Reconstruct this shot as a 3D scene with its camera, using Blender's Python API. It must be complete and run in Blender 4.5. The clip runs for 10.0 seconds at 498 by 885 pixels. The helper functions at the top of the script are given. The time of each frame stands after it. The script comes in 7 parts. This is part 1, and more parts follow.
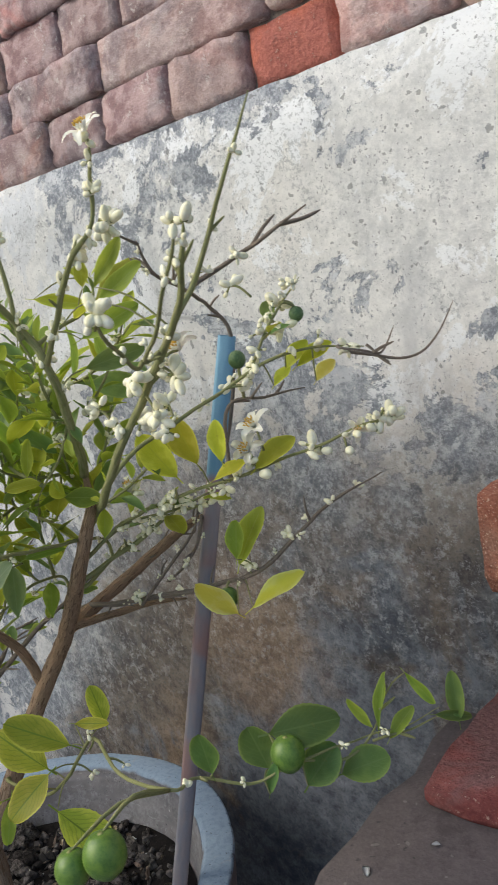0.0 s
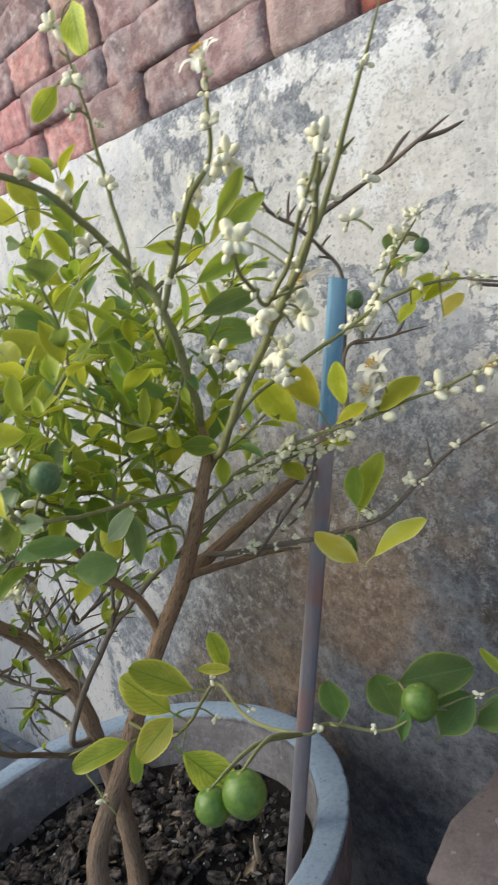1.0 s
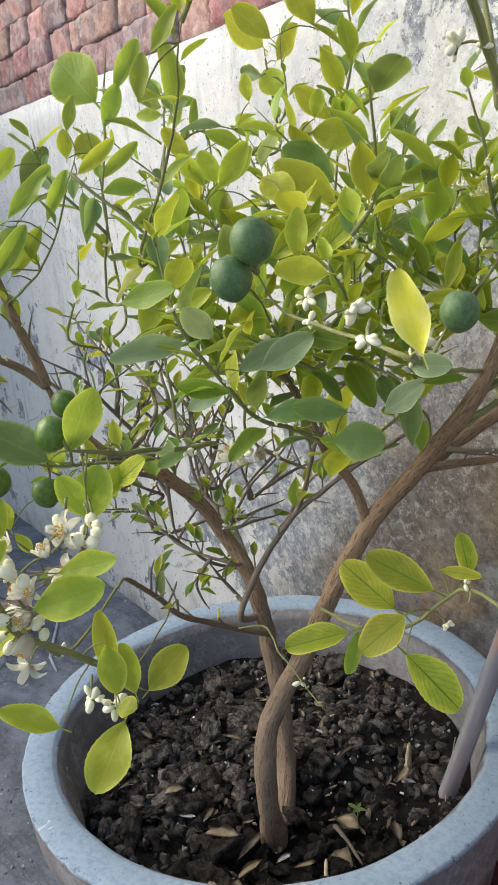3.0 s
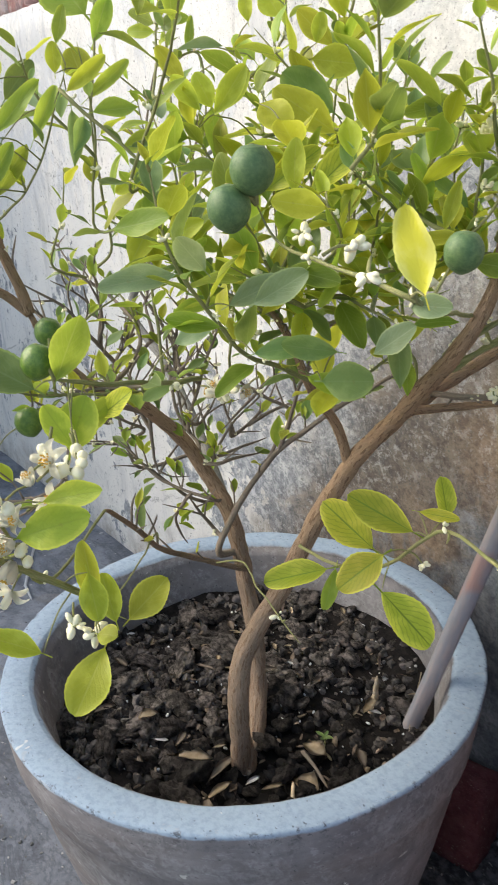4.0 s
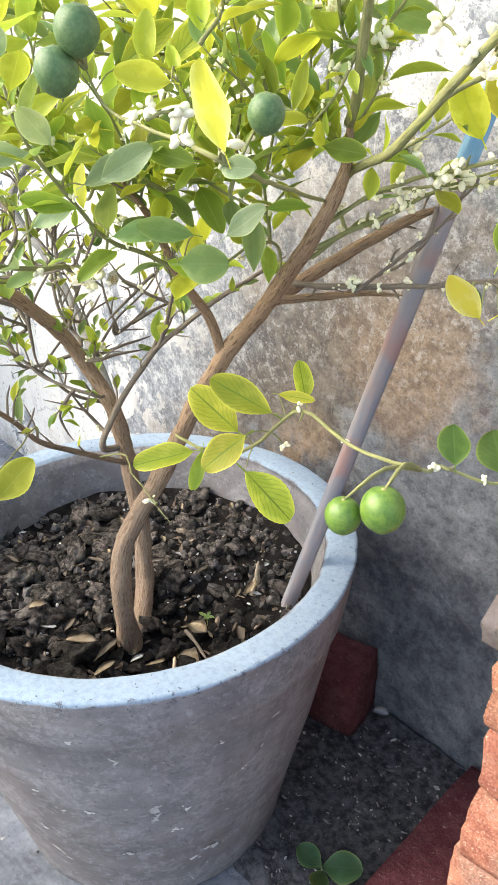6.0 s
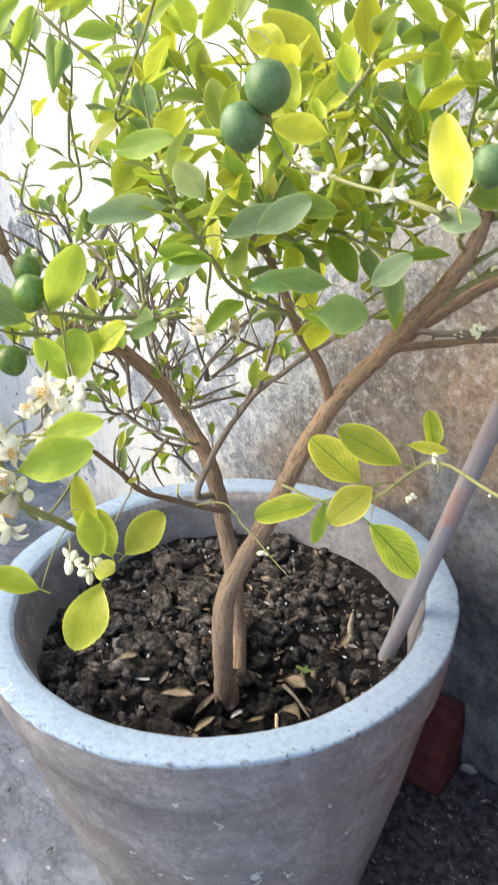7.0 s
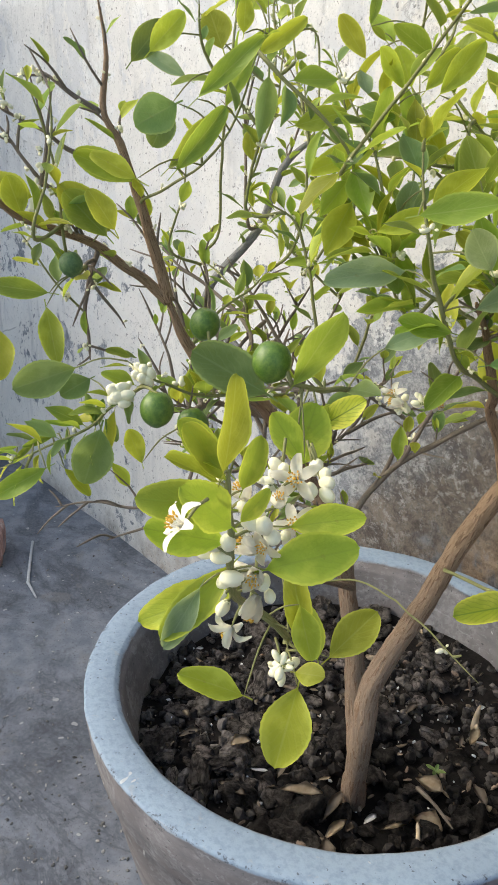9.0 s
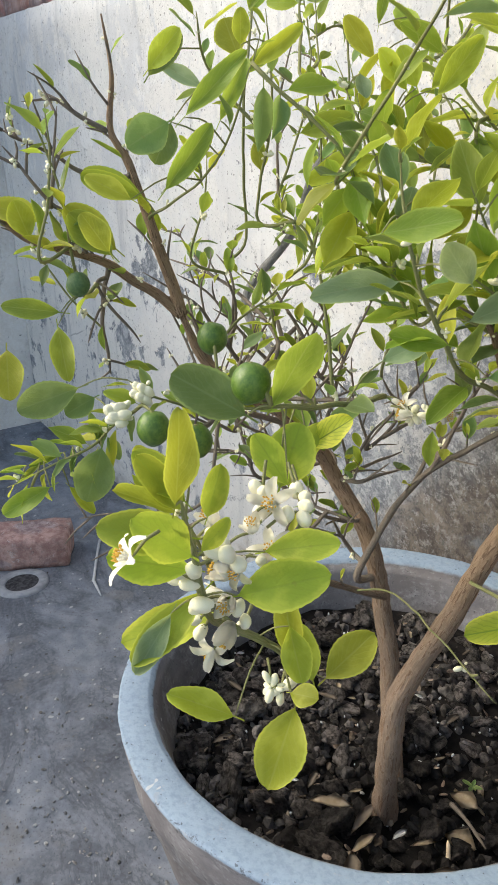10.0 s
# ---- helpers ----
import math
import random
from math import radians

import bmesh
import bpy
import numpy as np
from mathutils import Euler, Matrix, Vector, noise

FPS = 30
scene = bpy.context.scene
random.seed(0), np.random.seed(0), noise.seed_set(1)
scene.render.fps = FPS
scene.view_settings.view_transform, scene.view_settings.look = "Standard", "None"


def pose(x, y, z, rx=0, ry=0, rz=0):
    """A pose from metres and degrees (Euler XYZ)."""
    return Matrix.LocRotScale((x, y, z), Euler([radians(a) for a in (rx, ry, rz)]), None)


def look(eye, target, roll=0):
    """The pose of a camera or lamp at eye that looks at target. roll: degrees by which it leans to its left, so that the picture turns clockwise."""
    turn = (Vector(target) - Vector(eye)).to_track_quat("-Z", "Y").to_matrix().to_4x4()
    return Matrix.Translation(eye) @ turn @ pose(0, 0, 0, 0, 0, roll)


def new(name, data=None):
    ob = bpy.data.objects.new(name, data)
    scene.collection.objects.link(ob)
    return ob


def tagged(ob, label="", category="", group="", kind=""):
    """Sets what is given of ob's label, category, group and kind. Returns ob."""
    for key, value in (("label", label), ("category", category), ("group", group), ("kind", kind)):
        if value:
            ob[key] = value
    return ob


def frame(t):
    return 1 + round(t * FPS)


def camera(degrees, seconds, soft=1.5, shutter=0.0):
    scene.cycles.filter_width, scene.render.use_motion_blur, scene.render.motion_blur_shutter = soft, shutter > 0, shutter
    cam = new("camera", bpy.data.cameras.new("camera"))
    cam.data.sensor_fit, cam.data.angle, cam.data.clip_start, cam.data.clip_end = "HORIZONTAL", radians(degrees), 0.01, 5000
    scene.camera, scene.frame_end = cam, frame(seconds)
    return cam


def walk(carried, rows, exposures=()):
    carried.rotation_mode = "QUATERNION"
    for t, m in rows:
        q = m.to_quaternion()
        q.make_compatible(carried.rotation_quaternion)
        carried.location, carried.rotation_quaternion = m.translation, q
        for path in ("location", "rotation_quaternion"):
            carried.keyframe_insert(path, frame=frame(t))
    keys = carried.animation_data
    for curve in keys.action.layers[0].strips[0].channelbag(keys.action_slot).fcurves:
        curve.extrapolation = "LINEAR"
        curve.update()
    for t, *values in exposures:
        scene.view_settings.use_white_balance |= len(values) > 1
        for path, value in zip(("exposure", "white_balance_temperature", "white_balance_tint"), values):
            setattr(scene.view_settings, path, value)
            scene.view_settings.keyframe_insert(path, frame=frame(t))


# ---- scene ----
cam = camera(37.20, 10.0, soft=0.82, shutter=0.15)
# seconds, eye, yaw, pitch, roll
ROWS = [
    (0.0, 0.7139, -0.2985, 0.8800, 41.00, -7.25, -10.94),
    (0.5, 0.7397, -0.2723, 0.8703, 40.36, -8.07, -13.01),
    (0.8, 0.7140, -0.2870, 0.8740, 45.04, -7.82, -13.60),
    (1.0, 0.6902, -0.3053, 0.8734, 48.37, -8.91, -13.10),
    (1.5, 0.6524, -0.3396, 0.8804, 51.39, -12.54, -9.98),
    (2.0, 0.6229, -0.3472, 0.8756, 52.85, -13.99, -7.30),
    (2.5, 0.5955, -0.3542, 0.8681, 55.86, -14.75, -5.98),
    (2.7, 0.5810, -0.3610, 0.8640, 55.83, -14.60, -5.90),
    (3.8, 0.5510, -0.3700, 0.8540, 57.19, -19.24, -3.80),
    (4.0, 0.5603, -0.3709, 0.8580, 54.92, -20.06, -3.12),
    (4.5, 0.5821, -0.3675, 0.8548, 52.32, -23.48, -2.19),
    (5.0, 0.5947, -0.3704, 0.8540, 51.80, -24.91, -2.27),
    (5.2, 0.5954, -0.3683, 0.8550, 49.40, -26.49, -0.70),
    (6.3, 0.6046, -0.3581, 0.8398, 48.14, -26.64, -1.14),
    (6.5, 0.5977, -0.3588, 0.8401, 49.93, -26.42, -1.30),
    (7.0, 0.5481, -0.3982, 0.8465, 50.91, -23.57, -2.28),
    (7.2, 0.5290, -0.3980, 0.8590, 51.14, -18.43, -3.90),
    (7.5, 0.5154, -0.4067, 0.8751, 49.02, -15.29, -3.49),
    (8.0, 0.4847, -0.4218, 0.8763, 47.97, -16.77, -1.95),
    (8.5, 0.4503, -0.4446, 0.8615, 48.53, -19.15, 0.18),
    (9.0, 0.4180, -0.4646, 0.8527, 50.69, -20.51, 1.24),
    (9.5, 0.3998, -0.4653, 0.8486, 50.96, -20.82, 1.45),
    (9.8, 0.4190, -0.4340, 0.8500, 55.35, -20.19, -1.90),
    (10.0, 0.4415, -0.4187, 0.8654, 57.45, -21.07, -2.03),
]
walk(cam, [(t, pose(x, y, z, 90 + pitch, 0, yaw) @ pose(0, 0, 0, 0, 0, roll)) for t, x, y, z, yaw, pitch, roll in ROWS],
     exposures=[(0, 0.49, 6540, 5), (0.5, 0.48, 6540, 5), (1, 0.60, 6600, 4.6), (1.5, 0.78, 6700, 4.6), (2.5, 0.89, 6700, 4.6), (4, 1.16, 6960, 6), (4.5, 1.44, 6960, 6), (5, 1.78, 6960, 6), (6.5, 1.95, 6960, 6), (7, 1.78, 6960, 6), (7.5, 1.04, 6950, 5.4), (8.5, 0.99, 6950, 5.4), (10, 1.06, 6950, 5.4)])

# ---- light ----
world = bpy.data.worlds.new("sky")
scene.world = world
world.use_nodes = True
wn = world.node_tree
sky = wn.nodes.new("ShaderNodeTexSky")
sky.sky_type, sky.sun_disc = "NISHITA", False
sky.sun_elevation, sky.sun_rotation = radians(36), radians(227)
sky.dust_density, sky.ozone_density = 3.0, 1.0
wn.links.new(sky.outputs[0], wn.nodes["Background"].inputs[0])
wn.nodes["Background"].inputs[1].default_value = 0.15
sun = new("sun", bpy.data.lights.new("sun", "SUN"))
sun.data.energy, sun.data.angle, sun.data.color = 1.05, radians(36), (1.0, 0.97, 0.92)
sun.matrix_world = look((-2.8, -2.6, 3.1), (0, 0, 0.3))


# ---- materials ----
WALL = 0.31


class Nodes:
    """A small builder of node materials."""

    def __init__(self, name):
        self.mat = bpy.data.materials.new(name)
        self.mat.use_nodes = True
        self.tree = self.mat.node_tree
        self.bsdf = self.tree.nodes["Principled BSDF"]
        self.out = self.tree.nodes["Material Output"]

    def add(self, kind, operation="", data_type="", interpolation_type=""):
        node = self.tree.nodes.new("ShaderNode" + kind)
        if operation:
            node.operation = operation
        if data_type:
            node.data_type = data_type
        if interpolation_type:
            node.interpolation_type = interpolation_type
        return node

    def link(self, a, b):
        self.tree.links.new(a, b)

    def put(self, socket, value):
        if isinstance(value, bpy.types.NodeSocket):
            self.link(value, socket)
        else:
            socket.default_value = value

    def coord(self, which="Object", scale=(1, 1, 1)):
        c = self.add("TexCoord")
        m = self.add("Mapping")
        self.link(c.outputs[which], m.inputs[0])
        m.inputs["Scale"].default_value = scale
        return m.outputs[0]

    def noise(self, vector, scale, detail=4.0, rough=0.55, distort=0.0):
        n = self.add("TexNoise")
        self.link(vector, n.inputs["Vector"])
        n.inputs["Scale"].default_value, n.inputs["Detail"].default_value = scale, detail
        n.inputs["Roughness"].default_value, n.inputs["Distortion"].default_value = rough, distort
        return n.outputs["Fac"]

    def step(self, value, low, high, a=0.0, b=1.0):
        m = self.add("MapRange", interpolation_type="SMOOTHSTEP")
        self.put(m.inputs["Value"], value)
        for key, v in (("From Min", low), ("From Max", high), ("To Min", a), ("To Max", b)):
            self.put(m.inputs[key], v)
        return m.outputs[0]

    def math(self, op, a, b=0.0):
        m = self.add("Math", operation=op)
        self.put(m.inputs[0], a)
        self.put(m.inputs[1], b)
        return m.outputs[0]

    def mix(self, fac, a, b):
        m = self.add("Mix", data_type="RGBA")
        self.put(m.inputs["Factor"], fac)
        sockets = [s for s in m.inputs if s.type == "RGBA"]
        for socket, v in zip(sockets, (a, b)):
            self.put(socket, (*v, 1.0) if isinstance(v, tuple) else v)
        return [s for s in m.outputs if s.type == "RGBA"][0]

    def vary(self, colour, fac, hue=0.02, value=0.3):
        h = self.add("HueSaturation")
        self.put(h.inputs["Color"], colour)
        self.put(h.inputs["Hue"], self.step(fac, 0.0, 1.0, 0.5 - hue, 0.5 + hue))
        shifted = self.math("FRACT", self.math("MULTIPLY", fac, 7.31))
        self.put(h.inputs["Value"], self.step(shifted, 0.0, 1.0, 1.0 - value, 1.0 + value))
        return h.outputs[0]

    def bump(self, height, strength=0.4, distance=0.002):
        b = self.add("Bump")
        self.put(b.inputs["Height"], height)
        b.inputs["Strength"].default_value, b.inputs["Distance"].default_value = strength, distance
        self.link(b.outputs[0], self.bsdf.inputs["Normal"])
        return b.outputs[0]

    def done(self, colour, rough=0.8, spec=0.3):
        self.put(self.bsdf.inputs["Base Color"], (*colour, 1.0) if isinstance(colour, tuple) else colour)
        self.put(self.bsdf.inputs["Roughness"], rough)
        self.bsdf.inputs["Specular IOR Level"].default_value = spec
        return self.mat


def plaster_material():
    n = Nodes("old_limewashed_plaster")
    c = n.coord()
    sep = n.add("SeparateXYZ")
    n.link(c, sep.inputs[0])
    x, z = sep.outputs["X"], sep.outputs["Z"]
    big = n.noise(c, 4.5, 5, 0.6, 0.4)
    wide = n.noise(c, 2.2, 3, 0.5, 0.3)
    mid = n.noise(c, 12, 10, 0.74, 0.3)
    fine = n.noise(c, 95, 6, 0.8)
    grain = n.noise(c, 60, 8, 0.85, 0.2)
    # limewash: a greyed coat with crisp whiter remnants
    white = n.mix(n.step(grain, 0.38, 0.62), (0.53, 0.53, 0.52), (0.71, 0.70, 0.675))
    white = n.mix(n.step(wide, 0.42, 0.60, 0.0, 0.65), white, (0.70, 0.665, 0.62))
    fresh = n.step(n.noise(c, 9, 9, 0.72, 0.3), 0.545, 0.565)
    white = n.mix(n.math("MULTIPLY", fresh, 0.8), white, (0.76, 0.77, 0.78))
    # whiter towards the west end
    white = n.mix(n.step(x, 0.05, -0.55, 0.0, 0.6), white, (0.80, 0.79, 0.775))
    stain = n.math("MULTIPLY", n.step(n.noise(n.coord(scale=(1, 1, 0.7)), 8, 9, 0.76, 0.2), 0.50, 0.54), n.step(x, 0.08, -0.15, 0.0, 0.42))
    white = n.mix(stain, white, (0.50, 0.53, 0.585))
    # the white turns greyed beige lower down, along a broken edge
    beige_edge = n.math("ADD", z, n.math("ADD", n.math("MULTIPLY", n.math("SUBTRACT", big, 0.5), 0.5), n.math("MULTIPLY", n.math("SUBTRACT", mid, 0.5), 0.35)))
    white = n.mix(n.step(beige_edge, 0.58, 0.36, 0.0, 0.6), white, n.mix(n.step(grain, 0.4, 0.6), (0.45, 0.425, 0.39), (0.63, 0.60, 0.555)))
    stipple = n.noise(c, 230, 5, 0.75)
    white = n.mix(n.step(n.math("ADD", n.math("MULTIPLY", stipple, 0.6), n.math("MULTIPLY", mid, 0.4)), 0.54, 0.60, 0.0, n.step(x, 0.0, -0.5, 0.6, 0.3)), white, (0.30, 0.31, 0.31))
    white = n.mix(n.step(fine, 0.54, 0.70, 0.0, 0.4), white, (0.36, 0.37, 0.36))
    # west end lightened low down, its brighter haze put into the colour
    west_bright = n.math("MULTIPLY", n.step(x, -0.28, -0.62, 0.0, 0.6), n.step(n.math("ADD", z, n.math("MULTIPLY", big, 0.2)), 1.05, 0.80))
    white = n.mix(west_bright, white, (0.82, 0.80, 0.765))
    # the grey coat below it, sharply broken and speckled with what is left of the white
    grey = n.mix(n.step(grain, 0.44, 0.58), (0.19, 0.205, 0.23), (0.41, 0.42, 0.44))
    grey = n.mix(n.step(stipple, 0.52, 0.60, 0.0, 0.38), grey, (0.55, 0.56, 0.58))
    grey = n.mix(n.step(stipple, 0.48, 0.40, 0.0, 0.32), grey, (0.12, 0.13, 0.145))
    left = n.step(n.noise(c, 30, 9, 0.8, 0.3), 0.54, 0.58)
    grey = n.mix(n.math("MULTIPLY", left, 0.6), grey, (0.62, 0.63, 0.64))
    bare = n.math("ADD", n.math("MULTIPLY", mid, 0.6), n.math("MULTIPLY", big, 0.4))
    edge = n.math("SUBTRACT", n.step(x, -0.75, 0.05, 0.37, 0.50), n.step(x, 0.24, 0.42, 0.0, 0.075))
    edge = n.math("ADD", edge, n.step(z, 0.66, 0.96, 0.07, -0.03))
    brink = n.math("ADD", z, n.math("MULTIPLY", x, 0.062))
    edge = n.math("ADD", edge, n.math("MULTIPLY", n.step(brink, 0.97, 1.12, 0.0, 0.10), n.math("MULTIPLY", n.step(x, -0.12, 0.08), n.step(x, 0.34, 0.20, 0.35, 1.0))))
    for px, pz, reach, amount in ((0.46, 1.035, 0.09, -0.09), (0.52, 1.06, 0.06, -0.06), (0.47, 0.815, 0.12, 0.035), (0.31, 1.085, 0.07, 0.06), (0.43, 0.765, 0.09, 0.02)):
        away = n.add("VectorMath", operation="DISTANCE")
        n.link(c, away.inputs[0])
        away.inputs[1].default_value = (px, WALL, pz)
        edge = n.math("ADD", edge, n.step(away.outputs["Value"], reach, 0.3 * reach, 0.0, amount))
    flake = n.step(n.math("SUBTRACT", bare, edge), -0.005, 0.006)
    colour = n.mix(flake, grey, white)
    streak = n.noise(n.coord(scale=(16, 16, 3.0)), 1.5, 4, 0.6)
    colour = n.mix(n.step(streak, 0.54, 0.74, 0.0, 0.4), colour, (0.33, 0.34, 0.36))
    # the damp that has risen from the ground, with a broken edge
    top = n.step(x, -0.75, 0.14, 0.02, 0.765)
    level = n.math("ADD", top, n.math("MULTIPLY", n.math("SUBTRACT", big, 0.5), 0.34))
    level = n.math("ADD", level, n.math("MULTIPLY", n.math("SUBTRACT", mid, 0.5), 0.40))
    depth = n.math("SUBTRACT", level, z)
    damp = n.step(depth, -0.10, 0.16)
    soft = n.math("ADD", n.math("MULTIPLY", grain, 0.45), n.math("MULTIPLY", mid, 0.55))
    brown = n.mix(n.step(soft, 0.40, 0.60), (0.062, 0.053, 0.047), (0.190, 0.157, 0.130))
    brown = n.mix(n.step(wide, 0.50, 0.62, 0.0, 0.75), brown, n.mix(n.step(grain, 0.4, 0.6), (0.24, 0.16, 0.10), (0.40, 0.29, 0.19)))
    spot = n.add("VectorMath", operation="DISTANCE")
    n.link(c, spot.inputs[0])
    spot.inputs[1].default_value = (0.13, WALL, 0.54)
    rust = n.step(n.math("ADD", spot.outputs["Value"], n.math("MULTIPLY", n.math("SUBTRACT", mid, 0.5), 0.30)), 0.03, 0.15, 0.5, 0.0)
    blue = n.mix(n.step(soft, 0.40, 0.60), (0.062, 0.071, 0.088), (0.195, 0.210, 0.236))
    deep = n.math("ADD", n.math("MULTIPLY", depth, 0.9), n.step(x, -0.1, 0.4, 0.0, 0.17))
    deep = n.math("ADD", deep, n.math("MULTIPLY", n.math("SUBTRACT", n.noise(c, 7.5, 6, 0.65, 0.5), 0.5), 1.3))
    wet = n.mix(n.step(deep, 0.26, 0.45), brown, blue)
    wet = n.mix(rust, wet, n.mix(n.step(grain, 0.4, 0.6), (0.27, 0.18, 0.12), (0.46, 0.34, 0.24)))
    salt = n.step(n.noise(c, 24, 9, 0.82, 0.2), 0.56, 0.61)
    wet = n.mix(n.math("MULTIPLY", salt, n.step(depth, 0.0, 0.22, 0.5, 0.2)), wet, (0.50, 0.51, 0.52))
    colour = n.mix(n.math("MULTIPLY", damp, 0.94), colour, wet)
    # loose grains of lime along the edge of the damp
    rimmed = n.math("MULTIPLY", n.step(depth, -0.14, -0.02), n.step(depth, 0.10, 0.32, 1.0, 0.0))
    crumbs = n.step(n.noise(c, 85, 8, 0.85), 0.53, 0.57)
    colour = n.mix(n.math("MULTIPLY", n.math("MULTIPLY", rimmed, crumbs), 0.4), colour, (0.60, 0.61, 0.62))
    colour = n.mix(n.math("MULTIPLY", damp, n.step(stipple, 0.47, 0.40, 0.0, 0.28)), colour, (0.035, 0.036, 0.04))
    specks = n.step(n.noise(c, 120, 2, 0.5), 0.665, 0.695)
    colour = n.mix(n.math("MULTIPLY", specks, 0.6), colour, (0.12, 0.12, 0.12))
    pits = n.step(n.noise(c, 340, 2, 0.5), 0.66, 0.70)
    colour = n.mix(n.math("MULTIPLY", pits, 0.5), colour, (0.10, 0.10, 0.105))
    # hairline cracks
    v = n.add("TexVoronoi")
    v.feature = "DISTANCE_TO_EDGE"
    warp = n.add("VectorMath", operation="ADD")
    n.link(c, warp.inputs[0])
    n.link(n.math("MULTIPLY", mid, 0.25), warp.inputs[1])
    n.link(warp.outputs[0], v.inputs["Vector"])
    v.inputs["Scale"].default_value = 2.6
    crack = n.math("MULTIPLY", n.step(v.outputs["Distance"], 0.0, 0.006, 1.0, 0.0), n.step(big, 0.50, 0.58))
    colour = n.mix(n.math("MULTIPLY", crack, 0.55), colour, (0.14, 0.14, 0.14))
    n.bump(n.math("ADD", n.math("MULTIPLY", flake, 0.5), n.math("ADD", n.math("MULTIPLY", grain, 0.7), mid)), 0.5, 0.004)
    return n.done(colour, 0.9, 0.2)


def brick_material(name, dark, light, pale, sandy=0.3, mixed=False):
    n = Nodes(name)
    c = n.coord()
    info = n.add("ObjectInfo")
    add = n.add("VectorMath", operation="ADD")
    n.link(c, add.inputs[0])
    n.link(info.outputs["Random"], add.inputs[1])
    v = add.outputs[0]
    big, mid, fine = n.noise(v, 14, 4, 0.6, 0.5), n.noise(v, 45, 5, 0.65), n.noise(v, 190, 3, 0.7)
    base = n.vary(n.mix(n.step(mid, 0.35, 0.65), dark, light), info.outputs["Random"], 0.010, 0.30 - 0.2 * sandy)
    grime = n.step(n.math("ADD", big, n.math("MULTIPLY", n.math("SUBTRACT", info.outputs["Random"], 0.5), 0.3)), 0.50, 0.68)
    base = n.mix(n.math("MULTIPLY", grime, 0.4 if mixed else 0.8), base, n.mix(n.step(fine, 0.4, 0.6), pale, tuple(0.72 * v for v in pale)))
    if mixed:
        # bricks of several firings, some sooty and some tan, all scabbed with grey
        kind = n.math("FRACT", n.math("MULTIPLY", info.outputs["Random"], 13.7))
        base = n.mix(n.step(kind, 0.66, 0.80, 0.0, 0.55), base, n.mix(n.step(mid, 0.4, 0.6), (0.20, 0.185, 0.19), (0.40, 0.37, 0.365)))
        base = n.mix(n.step(kind, 0.34, 0.20, 0.0, 0.55), base, n.mix(n.step(mid, 0.4, 0.6), (0.34, 0.24, 0.19), (0.52, 0.40, 0.32)))
        base = n.mix(n.step(n.noise(v, 11, 3, 0.6, 0.6), 0.50, 0.60, 0.0, 0.6), base, n.mix(n.step(mid, 0.4, 0.6), (0.21, 0.175, 0.19), (0.40, 0.35, 0.36)))
        scab = n.step(n.noise(v, 26, 9, 0.78, 0.3), 0.54, 0.60)
        base = n.mix(n.math("MULTIPLY", scab, 0.36), base, (0.215, 0.175, 0.175))
        lime = n.step(n.noise(v, 40, 9, 0.8, 0.2), 0.585, 0.62)
        base = n.mix(n.math("MULTIPLY", lime, 0.6), base, (0.64, 0.58, 0.55))
    pits = n.step(n.noise(v, 75, 6, 0.8, 0.3), 0.60, 0.66)
    base = n.mix(n.math("MULTIPLY", pits, 0.6 * (1.0 - sandy)), base, (0.09, 0.07, 0.065))
    specks = n.step(fine, 0.62, 0.72)
    base = n.mix(n.math("MULTIPLY", specks, 0.55), base, (0.50, 0.38, 0.32))
    sand = n.noise(v, 520, 2, 0.6)
    base = n.mix(n.step(sand, 0.36, 0.5, 0.55 * sandy, 0.0), base, tuple(0.45 * k for k in dark))
    base = n.mix(n.step(sand, 0.58, 0.70, 0.0, 0.5 * sandy), base, tuple(min(0.8, 0.12 + 1.25 * k) for k in light))
    if sandy > 0.5:
        base = n.mix(n.step(n.noise(v, 640, 1, 0.5), 0.66, 0.71, 0.0, 0.55), base, (0.74, 0.58, 0.47))
    n.bump(n.math("ADD", n.math("ADD", n.math("MULTIPLY", big, 0.6), mid), n.math("ADD", n.math("MULTIPLY", fine, 0.8), n.math("MULTIPLY", sand, 0.5 * sandy))), 0.6 if mixed else 0.9, 0.004)
    return n.done(base, 0.92, 0.15)


